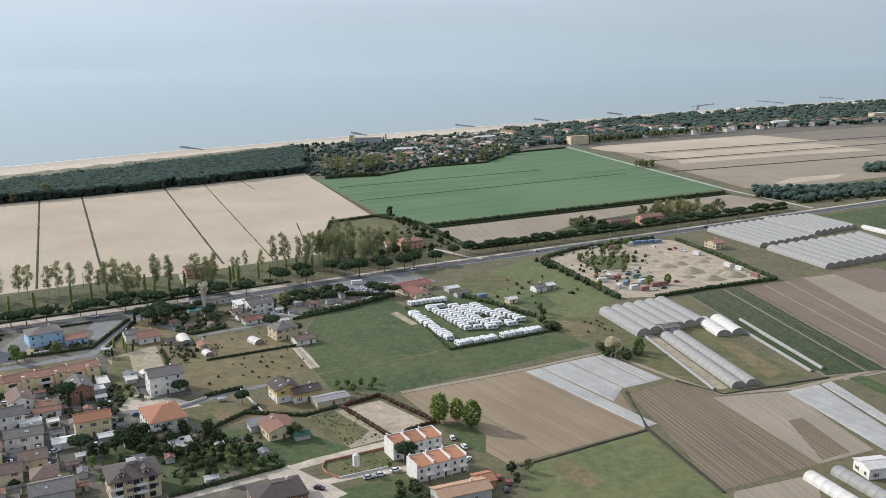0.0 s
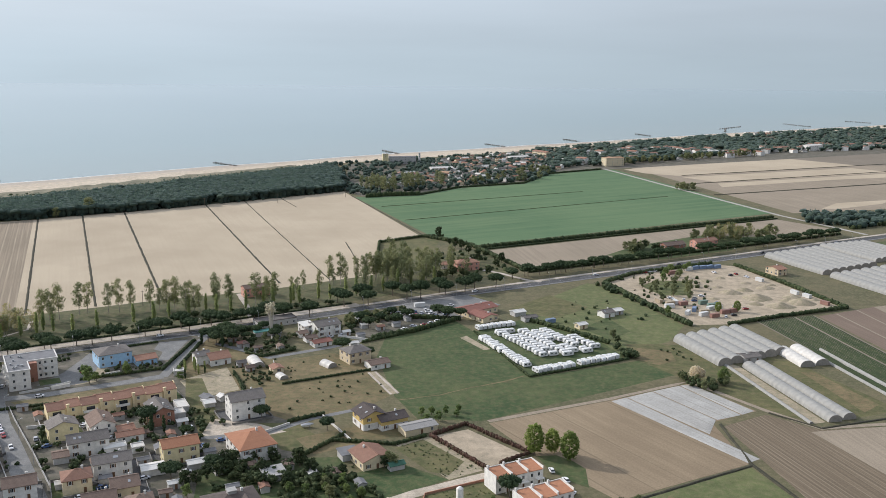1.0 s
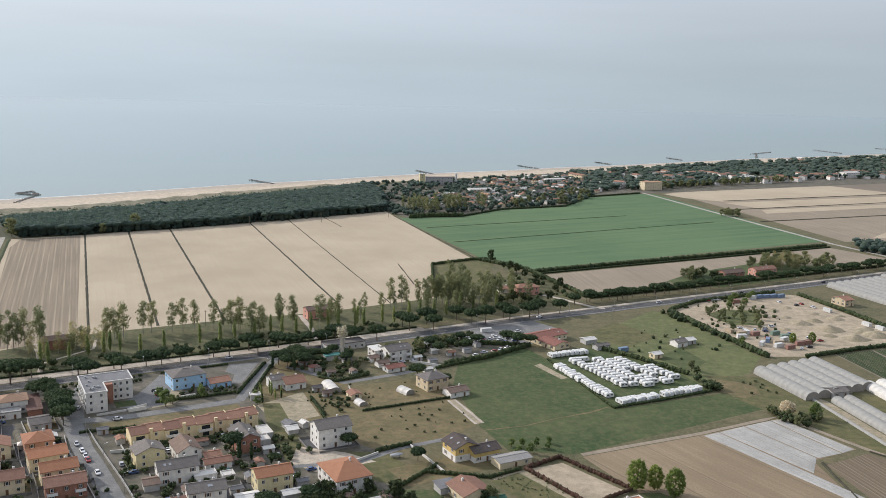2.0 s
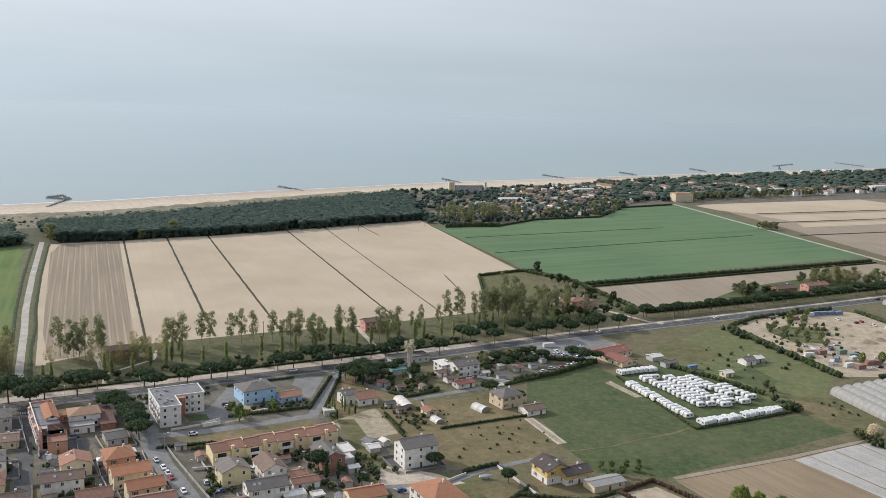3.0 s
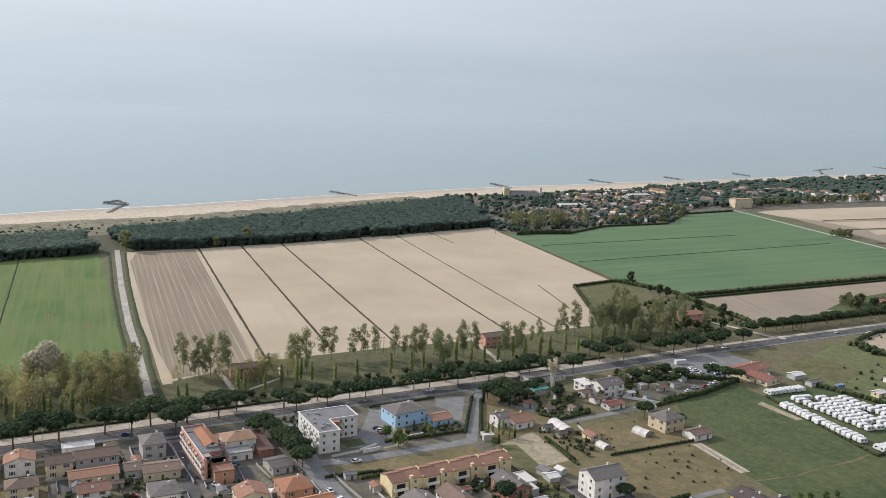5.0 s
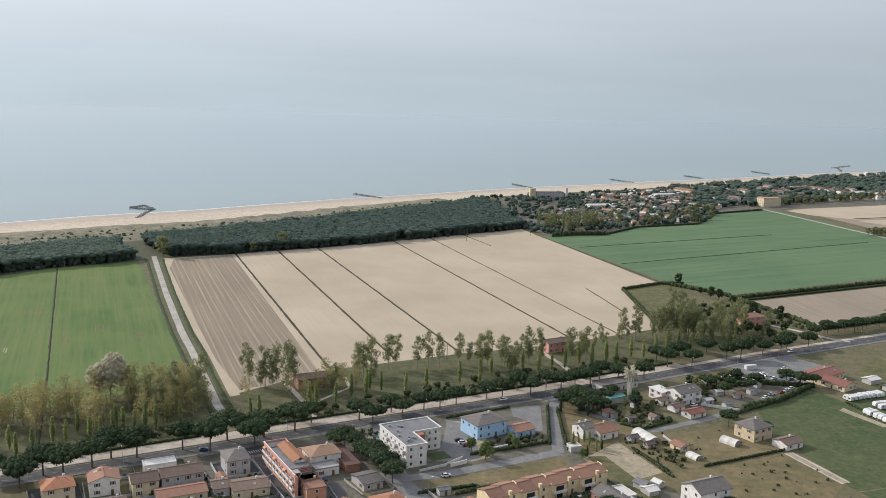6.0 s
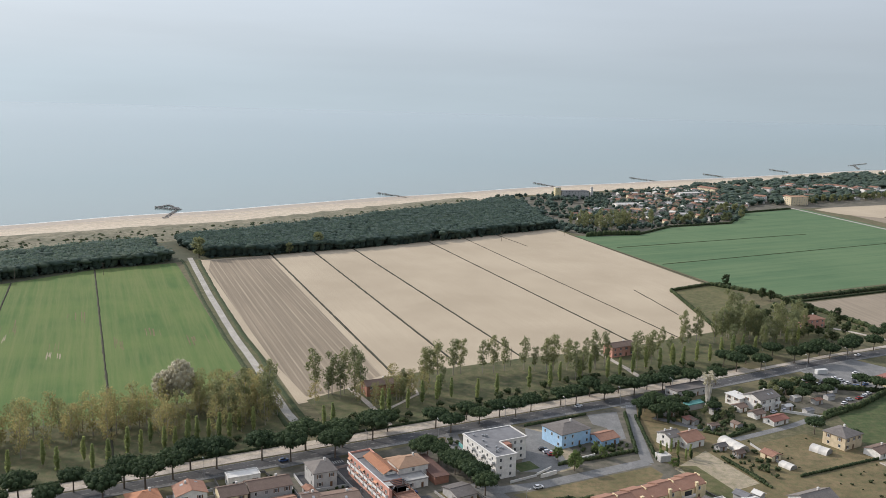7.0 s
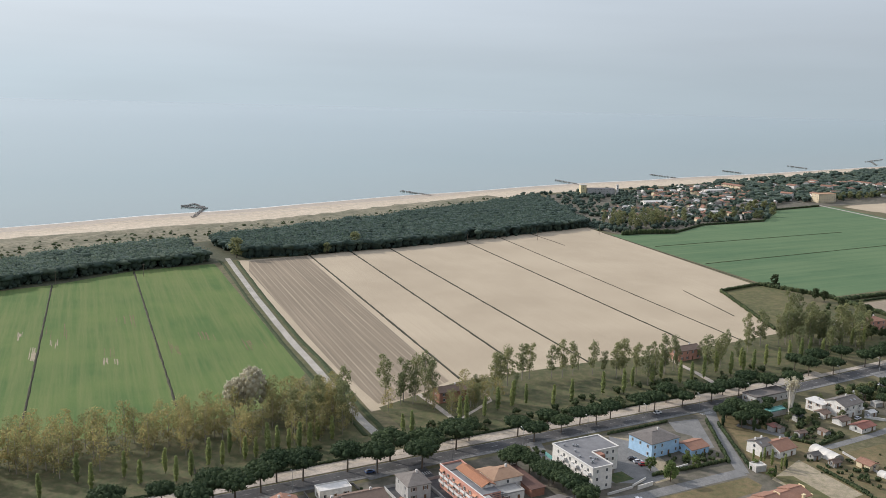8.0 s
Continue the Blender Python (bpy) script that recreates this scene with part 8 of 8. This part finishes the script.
for x, y, dx, dy in along([(-420, 374), (-240, 479), (-35, 603), (96, 678), (312, 804)], 36):
    lamp(x + dy * 5.6, y - dx * 5.6, 120)
for x, y in ((-293, 384), (-232, 388), (-214, 362), (-196, 336)):
    lamp(x, y, 30)
PAINT_LINE = tint("road_paint", (0.42, 0.42, 0.41), 0.15)
marks = new("road_marking")
tagged(marks, "worn white dashes along the middle of the road", "road marking", kind="structure")
DASH = boxes_mesh("dash", [(-1.5, 1.5, -0.08, 0.08, 0, 0.006)], PAINT_LINE)
for x, y, dx, dy in along(ROAD[1:-1], 9.0):
    if -470 < x < 330:
        put("dash", DASH, marks, pose(x, y, 0.1, 0, 0, math.degrees(math.atan2(dy, dx))))
for side in (-3.8, 3.8):
    strip("edge_line", ROAD, [(side - 0.06, 0.075), (side + 0.06, 0.075)], PAINT_LINE, "worn white edge line of the road", "road marking", 30)


def zebra(x, y, yaw):
    ob = new("crossing")
    ob.matrix_basis = pose(x, y, 0.1, 0, 0, yaw)
    tagged(ob, "worn white zebra crossing", "road marking", kind="structure")
    for i in range(7):
        put("bar", boxes_mesh("bar", [(-1.3, 1.3, -0.25, 0.25, 0, 0.008)], PAINT_LINE), ob, pose(0, -3 + i, 0.002))


zebra(-308.5, 425, 120)
zebra(-176, 506, 120)


def silo():
    ob = new("water_tank")
    ob.matrix_basis = pose(-32.1, 308.4, 0)
    tagged(ob, "white upright tank on steel legs", "tank")
    put("tank", stem_mesh("tank", [[(0, 0, 2.2, 0.5), (0, 0, 2.8, 1.3), (0, 0, 7.0, 1.3), (0, 0, 7.6, 0.4), (0, 0, 7.65, 0.02)]], WHITE), ob)
    for i in range(4):
        w = i * math.pi / 2 + 0.4
        put("leg", stem_mesh("leg", [[(1.2 * math.cos(w), 1.2 * math.sin(w), 0, 0.1), (1.1 * math.cos(w), 1.1 * math.sin(w), 3.0, 0.1)]], METAL), ob)


silo()


def wall_line(pts, high, mat, label):
    """A low garden wall with coping."""
    ob = strip("garden_wall", pts, [(-0.12, 0.0), (-0.12, high), (-0.17, high), (-0.17, high + 0.1), (0.17, high + 0.1), (0.17, high), (0.12, high), (0.12, 0.0)], mat, label, "wall", 20, 0, "structure")
    return ob


TURQ = tint("turquoise_screen", (0.15, 0.37, 0.34), 0.25)
wall_line([(-258, 448), (-254, 440), (-250, 431)], 1.5, TURQ, "turquoise screen fence beside the flats")
wall_line([(-250, 431), (-247, 432)], 1.5, TURQ, "turquoise screen fence beside the flats")
wall_line([(-226, 420), (-219.5, 427.5)], 0.9, WHITE, "low white wall before the flats")
wall_line([(-224.5, 417.5), (-217.7, 422.3)], 1.6, WHITE, "white wall panel before the flats")
wall_line([(-237, 411.5), (-226, 419)], 0.9, STONE, "low pale ramp wall before the flats")
house("canopy", -141, 508.5, 14, 4.0, 31, 2.6, "flat", GREY, TURQ, "long canopy with a turquoise roof beside a garden", 0.2, chimneys=0, windows=False)
hedge([(-228, 474), (-206, 487), (-198, 492)], 1.0, 1.2, M_HEDGE, "dark hedge along the road before a blue house")
hedge([(-168, 506), (-148, 520)], 2.4, 2.8, M_HEDGE, "tall dark hedge beside the road")
hedge([(-100, 541), (-72, 560)], 1.6, 1.8, M_HEDGE, "dark hedge along the road")
wall_line([(-206, 436), (-200, 440)], 2.0, WHITE, "white wall panel beside the lane")
wall_line([(-233.5, 394), (-225, 381), (-211.5, 361.5), (-202, 348), (-182, 318)], 1.0, CONCRETE, "low concrete wall along the street")
wall_line([(-241, 386.5), (-232.8, 371.5), (-217.5, 349), (-197.5, 319)], 0.9, CONCRETE, "low concrete wall along the street")
wall_line([(-118, 366), (-105, 380)], 1.0, STONE, "low pale wall beside a drive")
wall_line([(-92, 389), (-76, 362)], 1.0, STONE, "low pale garden wall")
wall_line([(-128, 462), (-121, 440)], 0.9, GREY, "low grey garden wall")
wall_line([(-130, 341), (-120, 356)], 1.2, WHITE, "white wall beside an orange-roofed house")
wall_line([(-100, 507), (-82, 500)], 1.2, WHITE, "white wall before a white house")
SITE_FENCE = tint("orange_site_fence", (0.40, 0.20, 0.13), 0.25)
wall_line([(-37.9, 303.5), (-42.5, 307), (-45.1, 311.5), (-44.7, 316.5), (-21, 329.3)], 0.8, SITE_FENCE, "orange site fence round a building plot")
wall_line([(-37.9, 303.5), (-20, 312.3)], 0.7, STONE, "low pale kerb wall of a building plot")
sheet("lawn", [(-44.2, 316), (-21.5, 328.5), (-17.5, 321.6), (-20.4, 313), (-37.9, 304.2), (-42, 308)], 0.12, M_OLIVE, "weedy building plot with a tank", "lawn")
sheet("lawn", [(-36, 295), (-14.6, 307.7), (-10.2, 300.2), (-5, 289), (-12, 270), (-40, 270)], 0.05, M_MEADOW, "rough green lawn before new houses", "lawn")
scatter(BUSHES, [(-20, 296), (-10, 301), (-4, 290), (-14, 282)], 9, 1.0, 2.6, 161)
scrub([(-58, 360), (-44, 369), (-22, 338), (-36, 329)], 70, 0.2, 0.5, 162, "low weeds over a bare building plot", M_SPRING)
scrub([(-44, 316), (-21.5, 328), (-18, 321), (-21, 314), (-38, 305)], 36, 0.2, 0.45, 163, "low weeds in a fenced plot", M_SPRING)
tunnel((-139.5, 464.5), (-133.5, 452.5), 6.5, 3.0, WHITEFILM, "white arched garden tunnel", "garden tunnels")
tunnel((-101.5, 460), (-96, 454), 5.5, 2.6, WHITEFILM, "small white arched garden tunnel", "garden tunnels")
tunnel((-121, 441), (-117.5, 436), 4.5, 2.0, WHITEFILM, "small white arched garden tunnel", "garden tunnels")
house("garden_hut", -123.5, 447.5, 6.5, 5.5, -60, 2.4, "gable", CREAM, T_TERRA, "garden hut with a terracotta roof", 0.9, chimneys=0)
house("garden_hut", -137, 448, 4.0, 3.5, 30, 2.2, "gable", CONCRETE, T_BROWN, "small grey garden hut with brown roof", 0.8, chimneys=0)
house("garden_hut", -143, 455, 4.5, 3.5, 30, 2.2, "gable", CONCRETE, T_GREY, "small dark garden hut with grey roof", 0.8, chimneys=0)
house("garden_hut", -147.5, 405.5, 5.5, 4.5, -50, 2.3, "gable", GREY, FLATROOF, "grey garden shed with felt roof", 0.8, chimneys=0, windows=False)
house("garden_hut", -141, 407, 3.6, 3.2, -50, 2.3, "gable", GREY, STONE, "small pale garden shed with sheet roof", 0.7, chimneys=0, windows=False)
house("carport", -156.0, 386.5, 7.0, 6.5, -60, 2.6, "flat", GREY, WHITEFILM, "carport with a white sheet roof", 0.2, chimneys=0, windows=False)
house("carport", -171, 441, 5.0, 4.5, 20, 2.3, "flat", GREY, WHITEFILM, "small white roofed carport", 0.2, chimneys=0, windows=False)
house("garage", -169.5, 349.5, 8.5, 5.0, 28, 2.7, "flat", WHITE, STONE, "low white flat-roofed garage", 0.2, chimneys=0, windows=False)
house("garage", -133, 337, 7.5, 4.5, 28, 2.6, "gable", GREY, STONE, "pale garage with a sheet roof", 0.6, chimneys=0, windows=False)
house("garage", -168, 362, 10.5, 6.0, 28, 2.9, "gable", WHITE, T_TERRA, "low outbuilding with a terracotta roof", 1.0, chimneys=0)
house("garage", -102, 328.6, 8.0, 7.2, 28, 2.6, "shed", GREY, CONCRETE, "low shed with a grey corrugated roof", 0.6, chimneys=0, windows=False)
house("garage", -76, 347.5, 7.0, 6.0, 28, 2.6, "shed", GREY, FLATROOF, "low dark shed in a garden", 0.6, chimneys=0, windows=False)
house("garden_hut", -56.5, 338, 6.0, 3.5, 28, 2.2, "gable", GREY, tint("green_sheet", (0.05, 0.13, 0.09), 0.2), "garden shed with a dark green roof", 0.7, chimneys=0, windows=False)
house("house", -158, 303, 11, 9, 26, 4.6, "gable", CREAM, T_BROWN, "house with a brown tiled roof", 2.0)
house("house", -172, 318, 10, 9, 26, 5.6, "hip", CREAM, T_TERRA, "house with a terracotta hipped roof", 2.0)
house("house", -190, 312, 11, 9, 26, 5.6, "gable", WHITE, T_BROWN, "house with a brown roof beside the street", 2.0)
house("house", -240, 335, 12, 9, 28, 5.8, "gable", CREAM, T_TERRA, "house with a terracotta roof", 2.0)
house("house", -268, 328, 12, 9, 28, 5.8, "gable", GREY, T_BROWN, "house with a brown roof", 2.0)
house("house", -300, 335, 12, 9, 28, 5.8, "gable", CREAM, T_ORANGE, "house with an orange roof", 2.0)
house("house", -318, 362, 11, 9, 28, 5.0, "gable", WHITE, T_TERRA, "white house with a terracotta roof", 1.8)
house("house", -312, 385, 6, 9, 26, 3.6, "gable", GREY, T_BROWN, "low house with a brown roof", 1.2)
house("house", -345, 362, 11, 9, 28, 5.0, "hip", CREAM, T_BROWN, "house with a brown hipped roof", 1.8)


def boat(x, y, yaw):
    ob = new("boat")
    ob.matrix_basis = pose(x, y, 0.55, 0, 0, yaw)
    tagged(ob, "small boat under a pale cover on a lawn", "boat")
    put("hull", swept([[(-2.6, -0.9, 0.8), (-2.6, 0.9, 0.8), (-2.5, 0.6, 0.1), (-2.5, -0.6, 0.1)], [(0.5, -1.05, 0.85), (0.5, 1.05, 0.85), (0.5, 0.6, 0.0), (0.5, -0.6, 0.0)], [(2.9, -0.08, 1.1), (2.9, 0.08, 1.1), (2.6, 0.05, 0.5), (2.6, -0.05, 0.5)]], FRAME_W, "hull"), ob)
    put("boat_cover", swept([[(-2.6, -0.92, 0.82), (-2.6, 0, 1.2), (-2.6, 0.92, 0.82)], [(0.5, -1.08, 0.87), (0.5, 0, 1.6), (0.5, 1.08, 0.87)], [(2.9, -0.1, 1.12), (2.9, 0, 1.2), (2.9, 0.1, 1.12)]], CARAVAN_BAND, "boat_cover"), ob)
    put("stand", boxes_mesh("stand", [(-1.6, -1.4, -0.6, 0.6, -0.5, 0.15), (0.9, 1.1, -0.6, 0.6, -0.5, 0.15)], METAL), ob)


boat(-97, 377, 15)
house("canopy", -150, 486.5, 4.6, 3.2, 31, 2.3, "shed", GREY, T_RED, "small canopy with a red sheet roof", 0.4, chimneys=0, windows=False)
sheet("lawn", [(-119, 381), (-103, 382), (-86, 362), (-92, 349), (-104, 354)], 0.034, M_OLIVE, "olive garden lawn beside an orange-roofed house", "lawn")

plant(DARKS, 57, 500, 0.62)
plant(BRIGHTS, 99, 559, 0.75)
plant(OVALS, 132.8, 569, 0.55)
plant(OVALS, 144.8, 569.5, 0.55)
plant(BRIGHTS, 98, 440, 0.7)
POOL = tint("pool_cover", (0.12, 0.25, 0.27), 0.2, 0.3, 0.5)
CYPRESSES = [tree_kind("cypress", 190 + q, M_PINE, M_BARK, 10.0, shape_upright, 60, 0.3, 0.85, "dark green columnar garden cypress") for q in range(2)]
for x, y, size in ((-160, 366, 0.95), (-155.8, 369, 0.7), (-158.5, 443, 0.5), (-166, 434.5, 0.5), (-172.5, 489, 0.75), (-160, 484, 0.8), (-147, 366, 0.6), (-203.5, 360, 0.5)):
    plant(CYPRESSES, x, y, size)
for x, y, size in ((-170.6, 494.8, 0.8), (-164.2, 488, 0.85), (-156, 490, 0.8), (-154, 503, 0.85), (-163, 505, 0.8), (-168, 500, 0.75), (-159, 497, 0.85), (-150, 497, 0.6), (-89, 532.6, 0.7), (-84, 523, 0.65), (-68, 533, 0.75), (-62, 543, 0.7), (-72, 548, 0.7), (-78, 536, 0.6)):
    plant(PINES, x, y, size, "dark pines in the gardens")
for x, y, size in ((-210, 426.2, 0.95), (-196.5, 440.4, 0.8), (-168, 433, 0.6), (-208, 430, 0.6)):
    plant(BRIGHTS, x, y, size)
scatter(BUSHES, [(-153, 393), (-144, 394), (-137, 366), (-147, 371)], 10, 0.9, 2.6, 151)
scatter(BUSHES, [(-184, 388), (-172, 398), (-168, 392), (-178, 382)], 9, 0.9, 2.6, 153)
scatter(BUSHES, [(-272, 446), (-266, 456), (-256, 450), (-252, 440), (-262, 436)], 9, 0.75, 3, 154)
scatter(BUSHES, [(-146, 475), (-129, 492), (-119, 482), (-135, 469)], 12, 0.8, 3, 155)
sheet("pool", [(-171.8, 369.9), (-169.4, 371.0), (-162.1, 359.7), (-164.4, 357.8)], 0.09, POOL, "narrow garden pool under a dark teal cover", "pool")
sheet("lawn", [(-130, 474), (-127, 487), (-121, 482), (-132, 472)], 0.05, M_MEADOW, "small hedged lawn beside a garden lane", "lawn")
sheet("lawn", [(-232.2, 422.6), (-224.0, 427.4), (-228.0, 434.4), (-236.2, 429.6)], 0.062, M_MEADOW, "small green lawn in the corner of the flats", "lawn")
hedge([(-145.4, 475.5), (-130, 491), (-120.3, 481.6), (-135.4, 469.6), (-145.4, 475.5)], 1.2, 1.5, M_HEDGE, "dark clipped hedge round a small lawn")
hedge([(-221.4, 391.7), (-214.8, 395.5), (-206, 401)], 1.3, 1.6, M_HEDGE, "dark hedge beside the terraced houses")
hedge([(-84.9, 496.3), (-73.4, 505.2), (-66, 511)], 1.6, 1.8, M_HEDGE, "dark hedge along a garden lane")
hedge([(-144.9, 445.9), (-133.5, 421.9)], 0.7, 1.3, M_HEDGE, "dark fence grown over with climbers")
house("garage", -156.4, 395.4, 5.0, 10.0, 29, 2.7, "flat", GREY, WHITEFILM, "long garage with a white flat roof", 0.2, chimneys=0, windows=False)
house("garden_hut", -161.0, 351.2, 4.8, 4.6, 28, 2.2, "flat", WHITE, WHITEFILM, "small white flat-roofed hut beside a pool", 0.2, chimneys=0, windows=False)
house("low_wing", -172.2, 368.6, 6.6, 6.0, 32, 2.6, "gable", WHITE, T_TERRA, "low wing with a terracotta roof", 0.9, chimneys=1)
house("garden_hut", -145.4, 400.6, 4.6, 5.6, 28, 2.1, "gable", GREY, STONE, "pale sheet-roofed garden shed", 0.7, chimneys=0, windows=False)
house("canopy", -252.7, 373.3, 3.2, 3.2, 28, 2.2, "hip", GREY, WHITEFILM, "small white garden canopy", 0.8, chimneys=0, windows=False)
tunnel((-262, 388), (-253.5, 376), 4.4, 2.6, M_VILLAGE, "garden tunnel under grey-green netting", "garden tunnels")
wall_line([(-215.1, 371.2), (-206.7, 374.0)], 1.2, STONE, "low pale wall between yards")
cars([(-275.5, 377.2, 120), (-269.3, 363.1, 30), (-173.3, 392.4, 25), (-191.4, 373.9, 30)], 17)
# ---- plots round the village houses ----
OLDWALL = tint("weathered_wall", (0.19, 0.18, 0.165), 0.3)


def plot(x, y, w, d, yaw, k):
    """A courtyard in its own paving, with a low boundary wall open to the street."""
    r = random.Random(900 + k)
    c, s = math.cos(radians(yaw)), math.sin(radians(yaw))
    g1, g2, g3, g4 = (r.uniform(1.6, 4.4) for i in range(4))
    X0, X1, Y0, Y1 = -w / 2 - g1, w / 2 + g2, -d / 2 - g3, d / 2 + g4
    def at(u, v2):
        return (x + u * c - v2 * s, y + u * s + v2 * c)
    mats = ((M_ASPHALT, "dark asphalt courtyard of a village house"), (M_GROUND, "earth courtyard of a village house"), (M_VILLAGE, "worn paved courtyard of a village house"), (M_MEADOW, "small green garden of a village house"), (M_LAWN, "small dry garden of a village house"), (M_ASPHALT, "dark asphalt courtyard of a village house"))
    mat, label = mats[r.randrange(6)]
    sheet("courtyard", [at(X0, Y0), at(X1, Y0), at(X1, Y1), at(X0, Y1)], 0.02 + 0.0012 * (k % 20), mat, label, "yard")
    wall_line([at(X0 + 3.2, Y0), at(X1, Y0), at(X1, Y1), at(X0, Y1), at(X0, Y0 + 0.4)], r.uniform(0.7, 1.2), r.choice((GREY, OLDWALL, OLDWALL, CONCRETE, OLDWALL)), "low garden wall round a village house")


k = 0
for hx, hy, w, d, yaw in list(BUILT):
    if -380 < hx < -120 and hy < 412 and w * d > 70 and abs(hx + 187) + abs(hy - 395) > 30:
        plot(hx, hy, w, d, yaw, k)
        k += 1
for ob in OVALS + PINES + TALLS + BUDS + ROUNDS + BRIGHTS + UPS + BUSHES + CYPRESSES + DARKS + PALES + CARS + CARAVANS + CABINS + SHEDS:
    for piece in (*ob.children, ob):
        bpy.data.objects.remove(piece)
